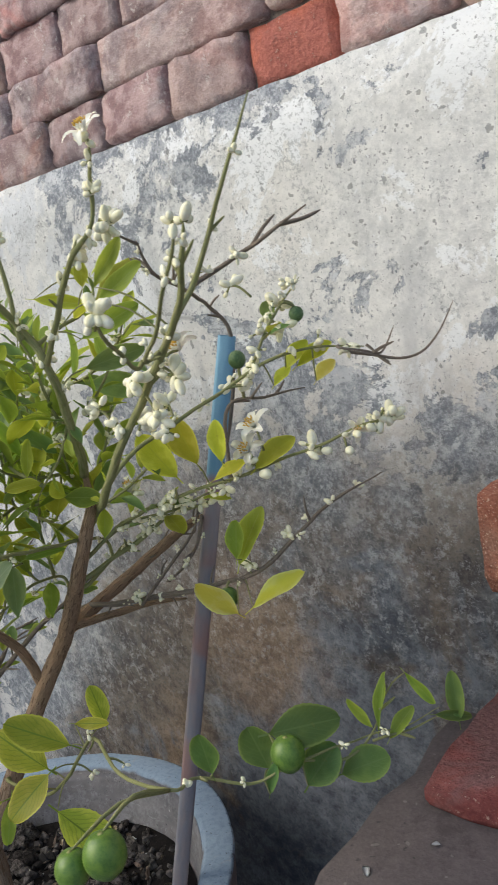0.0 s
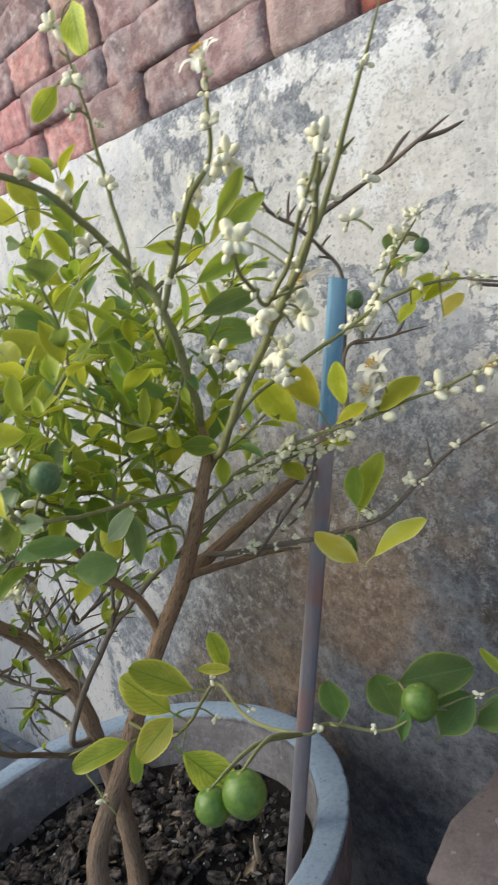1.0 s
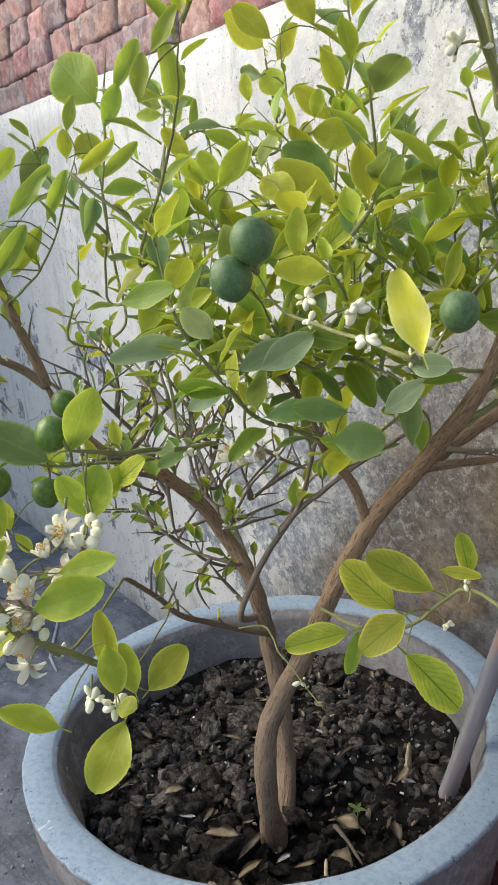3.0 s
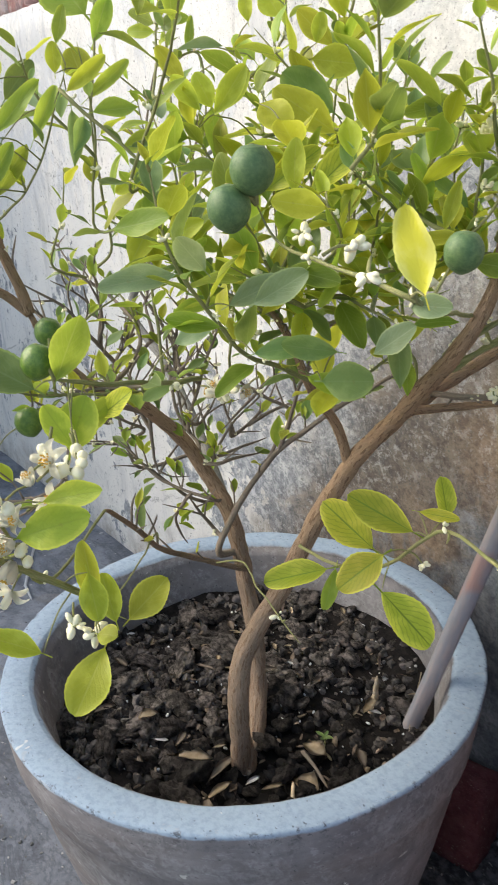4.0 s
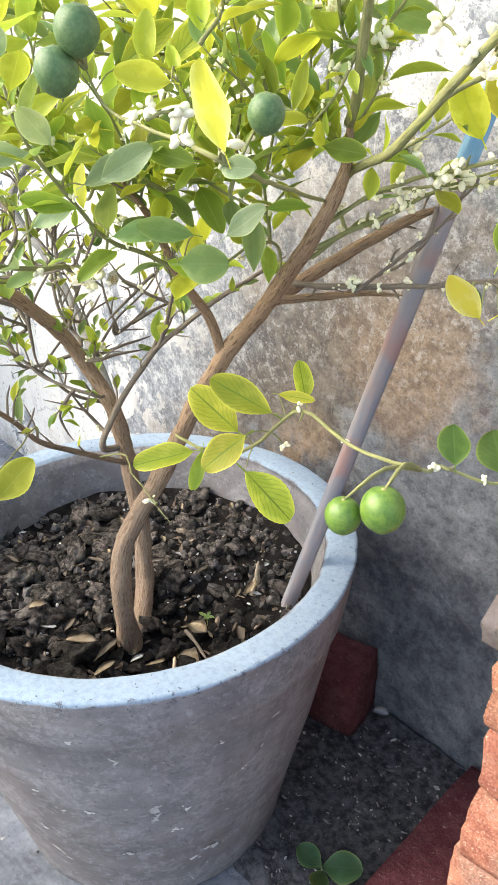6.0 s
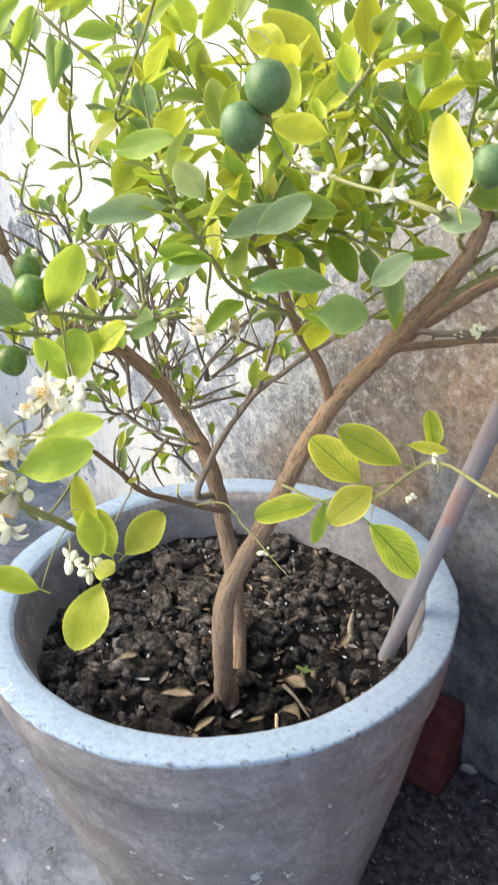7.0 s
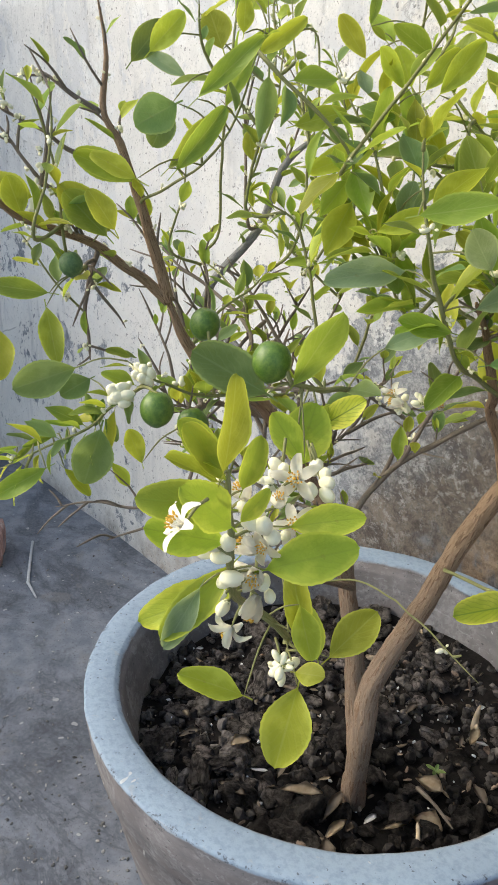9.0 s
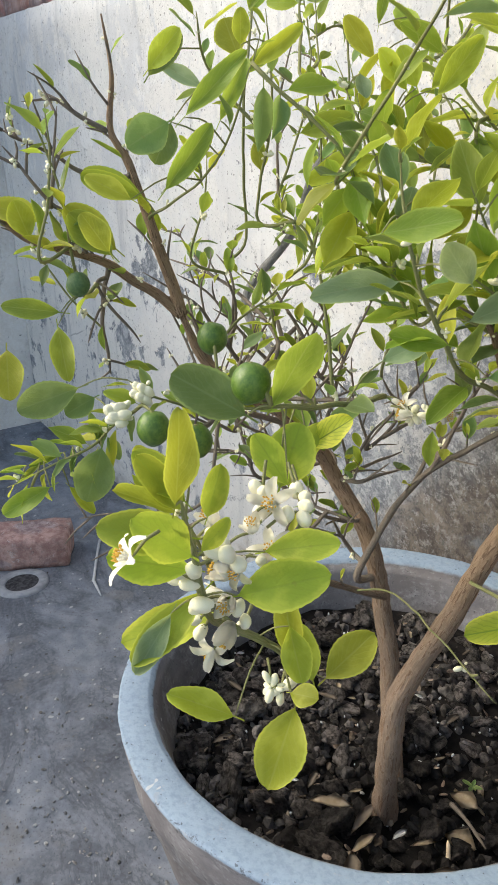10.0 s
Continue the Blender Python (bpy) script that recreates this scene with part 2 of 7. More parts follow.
def concrete_material(name, a, b, stain, scale=1.0, wet=0.5, flecks=0.0, tides=False):
    n = Nodes(name)
    c = n.coord()
    big, mid, fine = n.noise(c, 5 * scale, 4, 0.6, 0.5), n.noise(c, 24 * scale, 5, 0.65), n.noise(c, 160 * scale, 3, 0.7)
    colour = n.mix(n.step(mid, 0.3, 0.7), a, b)
    colour = n.mix(n.math("MULTIPLY", n.step(big, 0.42, 0.62), wet), colour, stain)
    colour = n.mix(n.math("MULTIPLY", n.step(fine, 0.35, 0.75), 0.35), colour, tuple(min(1.0, 1.5 * v) for v in b))
    holes = n.step(n.noise(c, 85 * scale, 2, 0.5), 0.70, 0.74)
    colour = n.mix(n.math("MULTIPLY", holes, 0.7), colour, (0.05, 0.05, 0.05))
    crisp = n.step(n.noise(c, 11 * scale, 9, 0.78, 0.3), 0.54, 0.60)
    colour = n.mix(n.math("MULTIPLY", crisp, 0.4), colour, tuple(0.5 * v for v in a))
    if tides:
        # broad marks where water stood and dried
        dried = n.noise(n.coord(scale=(1.0, 1.9, 1.0)), 3.4, 7, 0.62, 0.9)
        colour = n.mix(n.step(dried, 0.47, 0.56, 0.0, 0.6), colour, n.mix(n.step(mid, 0.35, 0.65), (0.20, 0.222, 0.262), (0.30, 0.32, 0.355)))
        colour = n.mix(n.step(n.math("ABSOLUTE", n.math("SUBTRACT", dried, 0.46)), 0.016, 0.002, 0.0, 0.5), colour, (0.085, 0.092, 0.108))
        colour = n.mix(n.step(n.noise(c, 7, 6, 0.7, 0.4), 0.55, 0.66, 0.0, 0.5), colour, (0.225, 0.215, 0.205))
        grime = n.step(n.noise(c, 320, 2, 0.6), 0.60, 0.68, 0.0, 0.6)
        colour = n.mix(grime, colour, (0.05, 0.052, 0.06))
    if flecks:
        chips = n.step(n.noise(c, 55 * scale, 1, 0.4), 0.73, 0.75)
        colour = n.mix(n.math("MULTIPLY", chips, flecks), colour, (0.62, 0.61, 0.58))
    n.bump(n.math("ADD", mid, n.math("MULTIPLY", fine, 0.5)), 0.35, 0.003)
    return n.done(colour, n.step(big, 0.35, 0.65, 0.9, 0.65), 0.3)


def pot_material():
    n = Nodes("weathered_cement")
    c = n.coord()
    big, mid, fine = n.noise(c, 6, 4, 0.6, 0.5), n.noise(c, 26, 5, 0.65), n.noise(c, 170, 3, 0.7)
    band = n.noise(n.coord(scale=(2, 2, 22)), 2.0, 3, 0.6)
    colour = n.mix(n.step(mid, 0.3, 0.7), (0.160, 0.150, 0.160), (0.24, 0.228, 0.236))
    colour = n.mix(n.math("MULTIPLY", n.step(big, 0.45, 0.62), 0.55), colour, (0.15, 0.128, 0.125))
    colour = n.mix(n.math("MULTIPLY", n.step(band, 0.48, 0.66), 0.45), colour, (0.115, 0.115, 0.13))
    blotch = n.step(n.noise(c, 48, 8, 0.8, 0.2), 0.56, 0.62)
    colour = n.mix(n.math("MULTIPLY", blotch, 0.5), colour, (0.34, 0.345, 0.36))
    worn = n.step(n.noise(c, 17, 9, 0.78, 0.3), 0.49, 0.55)
    colour = n.mix(n.math("MULTIPLY", worn, 0.45), colour, n.mix(n.step(fine, 0.4, 0.6), (0.22, 0.215, 0.225), (0.33, 0.325, 0.335)))
    grime = n.step(n.noise(c, 34, 8, 0.8, 0.2), 0.55, 0.60)
    colour = n.mix(n.math("MULTIPLY", grime, 0.4), colour, (0.10, 0.095, 0.10))
    # sky light painted as pale blue on the rim's top face
    sep = n.add("SeparateXYZ")
    n.link(c, sep.inputs[0])
    rim = n.step(n.math("ADD", sep.outputs["Z"], n.math("MULTIPLY", n.math("SUBTRACT", mid, 0.5), 0.010)), 0.3835, 0.3870)
    colour = n.mix(n.math("MULTIPLY", rim, 0.88), colour, n.mix(n.step(fine, 0.3, 0.6), (0.245, 0.335, 0.440), (0.315, 0.408, 0.520)))
    chips = n.step(n.noise(c, 38, 2, 0.55, 0.8), 0.725, 0.735)
    colour = n.mix(n.math("MULTIPLY", chips, 0.6), colour, (0.66, 0.65, 0.62))
    # the outer edge of the rim is chipped
    flat = n.add("VectorMath", operation="MULTIPLY")
    n.link(c, flat.inputs[0])
    flat.inputs[1].default_value = (1, 1, 0)
    reach = n.add("VectorMath", operation="LENGTH")
    n.link(flat.outputs[0], reach.inputs[0])
    brim = n.math("MULTIPLY", n.step(reach.outputs["Value"], 0.2455, 0.2495), n.step(sep.outputs["Z"], 0.370, 0.384))
    colour = n.mix(n.math("MULTIPLY", brim, n.step(n.noise(c, 75, 7, 0.8), 0.54, 0.60, 0.0, 0.8)), colour, (0.06, 0.062, 0.07))
    scratch = n.step(n.noise(n.coord(scale=(40, 40, 170)), 1.3, 5, 0.75, 0.6), 0.60, 0.66)
    colour = n.mix(n.math("MULTIPLY", scratch, 0.35), colour, (0.40, 0.40, 0.41))
    pits = n.step(n.noise(c, 250, 2, 0.5), 0.68, 0.72)
    colour = n.mix(n.math("MULTIPLY", pits, 0.65), colour, (0.05, 0.05, 0.055))
    n.bump(n.math("ADD", n.math("ADD", mid, band), n.math("MULTIPLY", fine, 0.5)), 0.4, 0.003)
    return n.done(colour, 0.85, 0.25)


def soil_material(name, a, b, island=False, unit=1.0, shaded=False):
    n = Nodes(name)
    c = n.coord()
    pick = n.add("NewGeometry").outputs["Random Per Island"] if island else n.add("ObjectInfo").outputs["Random"]
    mid, fine = n.noise(c, 90 * unit, 5, 0.7), n.noise(c, 420 * unit, 3, 0.7)
    colour = n.vary(n.mix(n.step(mid, 0.35, 0.65), a, b), pick, 0.012, 0.55)
    if shaded:
        # shade painted into the soil: a darker patch at the front right
        place = n.add("NewGeometry").outputs["Position"]
        reach = n.add("VectorMath", operation="DISTANCE")
        n.link(place, reach.inputs[0])
        reach.inputs[1].default_value = (0.155, -0.070, 0.33)
        edge = n.math("ADD", reach.outputs["Value"], n.math("MULTIPLY", n.math("SUBTRACT", n.noise(place, 22, 4, 0.6, 0.4), 0.5), 0.16))
        colour = n.mix(n.step(edge, 0.185, 0.095, 0.0, 0.78), colour, tuple(0.28 * v for v in a))
    n.bump(n.math("ADD", mid, n.math("MULTIPLY", fine, 0.6)), 0.9, 0.002 if unit == 1.0 else 0.25)
    return n.done(colour, 0.95, 0.15)


def bark_material(name, a, b, crack, amount=1.0, old=None):
    n = Nodes(name)
    c = n.coord("UV", (24, 75, 1))
    ridge = n.noise(c, 1.0, 5, 0.65, 0.7)
    spots = n.noise(n.coord(), 130, 3, 0.6)
    colour = n.mix(n.step(ridge, 0.38, 0.62), a, b)
    if old:
        # greyer, weathered bark towards the foot
        sep = n.add("SeparateXYZ")
        n.link(n.coord(), sep.inputs[0])
        height = n.math("ADD", sep.outputs["Z"], n.math("MULTIPLY", n.math("SUBTRACT", n.noise(n.coord(), 14, 4, 0.6), 0.5), 0.12))
        colour = n.mix(n.step(height, 0.36, 0.10, 0.0, 0.8), colour, n.mix(n.step(ridge, 0.38, 0.62), tuple(0.7 * v for v in old), old))
    colour = n.mix(n.math("MULTIPLY", n.step(ridge, 0.53, 0.585), 0.85 * amount), colour, crack)
    colour = n.mix(n.math("MULTIPLY", n.step(spots, 0.58, 0.7), 0.35), colour, tuple(0.55 * v for v in a))
    n.bump(n.math("ADD", ridge, n.math("MULTIPLY", spots, 0.4)), 0.9 * amount, 0.004)
    return n.done(colour, 0.8, 0.25)


def leaf_material(name, base, tip, vein, strength, island=False):
    n = Nodes(name)
    uv = n.coord("UV")
    sep = n.add("SeparateXYZ")
    n.link(uv, sep.inputs[0])
    along, across = sep.outputs["X"], n.math("ABSOLUTE", n.math("SUBTRACT", sep.outputs["Y"], 0.5))
    pick = n.add("NewGeometry").outputs["Random Per Island"] if island else n.add("ObjectInfo").outputs["Random"]
    c = n.coord()
    unit = 22.0 if island else 1.0
    patch, fine = n.noise(c, 3.2 * unit, 4, 0.6), n.noise(c, 26 * unit, 3, 0.6)
    colour = n.mix(n.step(n.math("ADD", patch, n.step(across, 0.15, 0.47, -0.16, 0.16)), 0.35, 0.68), base, tip)
    colour = n.vary(colour, pick, 0.016, 0.28)
    # midrib and the veins that leave it at a slant
    phase = n.math("SUBTRACT", n.math("MULTIPLY", along, 8.0), n.math("MULTIPLY", across, 7.0))
    phase = n.math("ADD", phase, n.math("ADD", n.math("MULTIPLY", patch, 1.6), n.math("MULTIPLY", n.noise(c, 11 * unit, 3, 0.6), 0.9)))
    side = n.math("ABSOLUTE", n.math("SUBTRACT", n.math("FRACT", phase), 0.5))
    lines = n.math("MULTIPLY", n.step(side, 0.0, 0.20, 1.0, 0.0), n.step(across, 0.36, 0.48, 1.0, 0.0))
    rib = n.step(across, 0.012, 0.035, 1.0, 0.0)
    colour = n.mix(n.math("MULTIPLY", n.math("MAXIMUM", n.math("MULTIPLY", lines, 0.5 if strength > 0.6 else 0.38), rib), strength), colour, vein)
    colour = n.mix(n.step(across, 0.425, 0.472, 0.0, 0.55), colour, (min(1.0, 0.2 + 1.15 * tip[0]), min(1.0, 0.18 + 1.15 * tip[1]), 0.05 + 1.1 * tip[2]))
    blot = n.step(n.noise(c, 9 * unit, 3, 0.6), 0.66, 0.71)
    colour = n.mix(n.math("MULTIPLY", blot, 0.2), colour, (0.26, 0.20, 0.05))
    normal = n.bump(n.math("ADD", n.math("MULTIPLY", n.math("MAXIMUM", n.math("MULTIPLY", lines, 0.4), rib), -0.45), n.math("MULTIPLY", fine, 0.4)), 0.13, 0.0008 if island else 0.007)
    n.done(colour, 0.46, 0.42)
    glow = n.add("BsdfTranslucent")
    warm = n.mix(0.3, colour, (0.56, 0.61, 0.07))
    n.link(warm, glow.inputs["Color"])
    n.link(normal, glow.inputs["Normal"])
    both = n.add("MixShader")
    both.inputs[0].default_value = 0.15 if "yellow" in name else 0.5
    n.link(n.bsdf.outputs[0], both.inputs[1])
    n.link(glow.outputs[0], both.inputs[2])
    n.link(both.outputs[0], n.out.inputs["Surface"])
    return n.mat


def plain_material(name, a, b, scale=40.0, rough=0.6, spec=0.3, bumpy=0.3, soft=0.0, pore=0.0):
    n = Nodes(name)
    c = n.coord()
    mid, fine = n.noise(c, scale, 4, 0.6), n.noise(c, scale * 6, 3, 0.6)
    if pore:
        fine = n.noise(c, 34, 2, 0.5)
    n.bump(n.math("ADD", mid, n.math("MULTIPLY", fine, 0.8 if pore else 0.4)), bumpy, pore or 0.001)
    if pore:
        mid = n.math("ADD", n.math("MULTIPLY", mid, 0.7), n.math("MULTIPLY", n.noise(c, 9, 5, 0.7), 0.3))
    colour = n.mix(n.step(mid, 0.3, 0.7), a, b)
    n.done(colour, rough, spec)
    if soft:
        n.bsdf.inputs["Subsurface Weight"].default_value = soft
        n.bsdf.inputs["Subsurface Radius"].default_value = (0.004, 0.004, 0.003)
    return n.mat


def pole_material():
    n = Nodes("worn_painted_pole")
    c = n.coord()
    sep = n.add("SeparateXYZ")
    n.link(c, sep.inputs[0])
    mid = n.noise(n.coord(scale=(30, 30, 7)), 1.0, 4, 0.65)
    old = n.mix(n.step(mid, 0.4, 0.6), (0.24, 0.245, 0.285), (0.34, 0.285, 0.285))
    old = n.mix(n.step(n.noise(n.coord(scale=(6, 6, 6)), 1.6, 3, 0.6), 0.50, 0.60, 0.0, 0.75), old, (0.37, 0.205, 0.175))
    blue = n.mix(n.step(mid, 0.35, 0.65), (0.13, 0.28, 0.42), (0.21, 0.38, 0.50))
    edge = n.math("ADD", sep.outputs["Z"], n.math("MULTIPLY", n.math("SUBTRACT", mid, 0.5), 0.02))
    n.bump(n.math("ADD", mid, n.noise(c, 200, 3, 0.6)), 0.4, 0.0015)
    return n.done(n.mix(n.step(edge, 0.507, 0.517), old, blue), 0.6, 0.3)


PLASTER = plaster_material()
BRICK = brick_material("old_wall_brick", (0.39, 0.185, 0.175), (0.60, 0.345, 0.325), (0.52, 0.465, 0.45), 0.3, True)
RED_BRICK = brick_material("red_brick", (0.30, 0.11, 0.078), (0.43, 0.185, 0.13), (0.34, 0.20, 0.155), 0.75)
# darker copy of red_brick, with dirt and shade both in the colour
SHADED_DUSTY_BRICK = brick_material("shaded_dusty_brick", (0.22, 0.115, 0.095), (0.32, 0.19, 0.155), (0.34, 0.26, 0.22), 0.4)
FRESH_BRICK = brick_material("fresh_brick", (0.38, 0.088, 0.066), (0.46, 0.13, 0.10), (0.42, 0.155, 0.13), 0.4)
MAROON = brick_material("maroon_tile", (0.125, 0.036, 0.038), (0.19, 0.066, 0.066), (0.20, 0.12, 0.12))
# west wall's plaster, lightened in colour to offset its shade
LIFTED_PLASTER = concrete_material("lifted_plaster", (0.72, 0.68, 0.63), (0.84, 0.80, 0.75), (0.60, 0.55, 0.50), 0.6, 0.5)
MORTAR = concrete_material("dark_mortar", (0.16, 0.13, 0.115), (0.26, 0.22, 0.195), (0.12, 0.10, 0.09), 3)
GROUND = concrete_material("damp_concrete", (0.125, 0.137, 0.162), (0.215, 0.228, 0.255), (0.08, 0.088, 0.104), 1.0, 0.7, 0.5, tides=True)
SLAB = concrete_material("stone_slab", (0.088, 0.075, 0.077), (0.128, 0.108, 0.110), (0.070, 0.059, 0.062), 2.0, 0.5, 0.12)
CEMENT = pot_material()
SOIL = soil_material("dark_soil", (0.014, 0.0125, 0.012), (0.038, 0.032, 0.029), shaded=True)
CLOD = soil_material("dry_clod", (0.056, 0.049, 0.045), (0.37, 0.325, 0.298), unit=0.025, shaded=True)
CRUMB = soil_material("soil_crumbs", (0.032, 0.028, 0.026), (0.145, 0.130, 0.122), True, shaded=True)
FLAKE = soil_material("brown_flakes", (0.085, 0.062, 0.046), (0.27, 0.21, 0.165), True)
GRIT = soil_material("grit", (0.05, 0.043, 0.038), (0.17, 0.145, 0.125), True, shaded=True)
BARK = bark_material("brown_bark", (0.375, 0.242, 0.152), (0.54, 0.375, 0.248), (0.16, 0.095, 0.058), old=(0.265, 0.204, 0.160))
TWIG = bark_material("grey_brown_twig", (0.22, 0.175, 0.138), (0.35, 0.295, 0.24), (0.11, 0.085, 0.066), 0.7)
# back branch's bark, greyed in colour for the haze over it
GREY_BARK = bark_material("grey_bark", (0.27, 0.262, 0.248), (0.40, 0.39, 0.37), (0.16, 0.15, 0.135), 0.8)
STEM = bark_material("green_stem", (0.225, 0.238, 0.088), (0.345, 0.345, 0.160), (0.32, 0.265, 0.16), 0.5)
POLE = pole_material()
DIRT = soil_material("damp_dirt", (0.042, 0.042, 0.046), (0.150, 0.148, 0.156))
CHIPS = soil_material("pale_chips", (0.14, 0.135, 0.13), (0.36, 0.35, 0.34), True)
TONES = {
    "lime": ((0.40, 0.445, 0.036), (0.53, 0.575, 0.07), (0.55, 0.58, 0.18), 0.22),
    "green": ((0.245, 0.36, 0.042), (0.345, 0.455, 0.065), (0.42, 0.49, 0.16), 0.3),
    "deep": ((0.145, 0.25, 0.078), (0.22, 0.33, 0.115), (0.30, 0.39, 0.19), 0.25),
    "vein": ((0.50, 0.55, 0.05), (0.72, 0.71, 0.09), (0.15, 0.28, 0.03), 0.85),
    "fresh": ((0.37, 0.47, 0.045), (0.57, 0.63, 0.075), (0.27, 0.39, 0.05), 0.42),
    "ripe": ((0.55, 0.55, 0.035), (0.70, 0.68, 0.08), (0.46, 0.50, 0.06), 0.3),
    "dull": ((0.075, 0.165, 0.045), (0.125, 0.225, 0.06), (0.19, 0.28, 0.10), 0.3),
    "yellow": ((0.88, 0.80, 0.09), (0.93, 0.87, 0.22), (0.78, 0.72, 0.14), 0.1),
    "dark": ((0.030, 0.085, 0.036), (0.050, 0.125, 0.055), (0.09, 0.16, 0.08), 0.35),
    "pale": ((0.25, 0.36, 0.19), (0.33, 0.44, 0.25), (0.42, 0.50, 0.32), 0.3),
}
LEAF = {tone: leaf_material("leaf_" + tone, *TONES[tone]) for tone in TONES}
FOLIAGE = {tone: leaf_material("foliage_" + tone, *TONES[tone], island=True) for tone in ("lime", "green", "deep")}
RIND = plain_material("lime_rind", (0.06, 0.135, 0.020), (0.155, 0.25, 0.038), 2.6, 0.34, 0.5, 0.14, pore=0.03)
RIND_DARK = plain_material("dark_lime_rind", (0.060, 0.125, 0.046), (0.135, 0.215, 0.085), 3.6, 0.42, 0.4, 0.18, pore=0.03)
PETAL = plain_material("white_petal", (0.95, 0.915, 0.80), (0.97, 0.95, 0.86), 4, 0.6, 0.2, 0.1, 0.5)
BUD = plain_material("cream_bud", (0.88, 0.83, 0.54), (0.96, 0.92, 0.74), 260, 0.65, 0.15, 0.2)
ANTHER = plain_material("orange_anther", (0.72, 0.40, 0.05), (0.80, 0.55, 0.12), 300, 0.6, 0.2, 0.3)
for thin in (PETAL,):
    nodes, links = thin.node_tree.nodes, thin.node_tree.links
    glow, both = nodes.new("ShaderNodeBsdfTranslucent"), nodes.new("ShaderNodeMixShader")
    glow.inputs["Color"].default_value = (0.97, 0.96, 0.90, 1.0)
    both.inputs[0].default_value = 0.34
    links.new(nodes["Principled BSDF"].outputs[0], both.inputs[1])
    links.new(glow.outputs[0], both.inputs[2])
    links.new(both.outputs[0], nodes["Material Output"].inputs["Surface"])
DRY = plain_material("dry_leaf", (0.40, 0.31, 0.20), (0.58, 0.48, 0.36), 90, 0.8, 0.2, 0.6)
OCHRE = plain_material("ochre_dead_leaf", (0.42, 0.25, 0.03), (0.52, 0.36, 0.06), 90, 0.75, 0.2, 0.6)
PAPER = plain_material("white_scrap", (0.62, 0.62, 0.63), (0.78, 0.78, 0.78), 90, 0.7, 0.3, 0.5)
STRAW = plain_material("pale_straw", (0.46, 0.47, 0.48), (0.58, 0.59, 0.60), 60, 0.55, 0.3, 0.3)
PIPE = plain_material("grey_pipe_rim", (0.24, 0.25, 0.27), (0.36, 0.37, 0.39), 60, 0.55, 0.3, 0.3)


# ---- building blocks ----
def mesh_of(name, bm, material, smooth=True):
    me = bpy.data.meshes.new(name)
    for f in bm.faces:
        f.smooth = smooth
    bm.to_mesh(me)
    bm.free()
    me.materials.append(material)
    return me


def part(name, bm, material, parent=None, label="", smooth=True):
    ob = new(name, mesh_of(name, bm, material, smooth))
    ob.parent = parent
    return tagged(ob, label)


def piece(name, mesh, m, parent):
    ob = new(name, mesh)
    ob.parent = parent
    ob.matrix_basis = m
    return ob


def rough_block(size, seed, cuts=3, wear=0.06, rounding=0.22):
    """A worn block about the origin: rounded corners and uneven faces."""
    bm = bmesh.new()
    bmesh.ops.create_cube(bm, size=2.0)
    bmesh.ops.subdivide_edges(bm, edges=bm.edges, cuts=cuts, use_grid_fill=True)
    least = min(size)
    for v in bm.verts:
        p = Vector([c * s / 2 for c, s in zip(v.co, size)])
        inner = Vector([max(-s / 2 + rounding * least, min(s / 2 - rounding * least, c)) for c, s in zip(p, size)])
        d = p - inner
        if d.length > rounding * least:
            p = inner + d.normalized() * rounding * least
        q = p * (9.0 / max(size)) + Vector((seed * 3.7, seed * 1.3, seed * 2.1))
        p += wear * least * (noise.noise_vector(q) + 0.6 * noise.noise_vector(q * 2.7))
        v.co = p
    return bm


def smooth_path(points, count):
    """Catmull-Rom points through a list of points."""
    pts = [Vector(p) for p in points]
    pts = [2 * pts[0] - pts[1]] + pts + [2 * pts[-1] - pts[-2]]
    out = []
    spans = len(pts) - 3
    for k in range(count + 1):
        s = k / count * spans
        i = min(int(s), spans - 1)
        u = s - i
        a, b, c, d = pts[i:i + 4]
        out.append(0.5 * (2 * b + (c - a) * u + (2 * a - 5 * b + 4 * c - d) * u * u + (3 * b - a - 3 * c + d) * u ** 3))
    return out


def tube(path, r0, r1, sides=8, knobs=0.0, seed=0.0):
    """A tapering, slightly knobbly tube along a path, with UVs along it."""
    bm = bmesh.new()
    uv = bm.loops.layers.uv.new("UVMap")
    side = Vector((0.3, 0.5, 0.8))
    rings, run, runs = [], 0.0, []
    for k, p in enumerate(path):
        ahead = (path[min(k + 1, len(path) - 1)] - path[max(k - 1, 0)]).normalized()
        u = (side - ahead * side.dot(ahead)).normalized()
        side = u
        v = ahead.cross(u)
        if k:
            run += (p - path[k - 1]).length
        runs.append(run)
        r = (r0 + (r1 - r0) * k / (len(path) - 1)) * (1 - 0.6 * (k / (len(path) - 1)) ** 10)
        ring = []
        for s in range(sides):
            a = 2 * math.pi * s / sides
            rr = r * (1 + knobs * noise.noise(Vector((2.2 * math.cos(a) + seed, 2.2 * math.sin(a), run * 55))))
            ring.append(bm.verts.new(p + rr * (math.cos(a) * u + math.sin(a) * v)))
        rings.append(ring)
    for k in range(len(rings) - 1):
        for s in range(sides):
            e = (s + 1) % sides
            f = bm.faces.new((rings[k][s], rings[k][e], rings[k + 1][e], rings[k + 1][s]))
            for loop, uvw in zip(f.loops, ((s, k), (s + 1, k), (s + 1, k + 1), (s, k + 1))):
                loop[uv].uv = (uvw[0] / sides, runs[uvw[1]])
    bm.faces.new(reversed(rings[0]))
    bm.faces.new(rings[-1])
    return bm


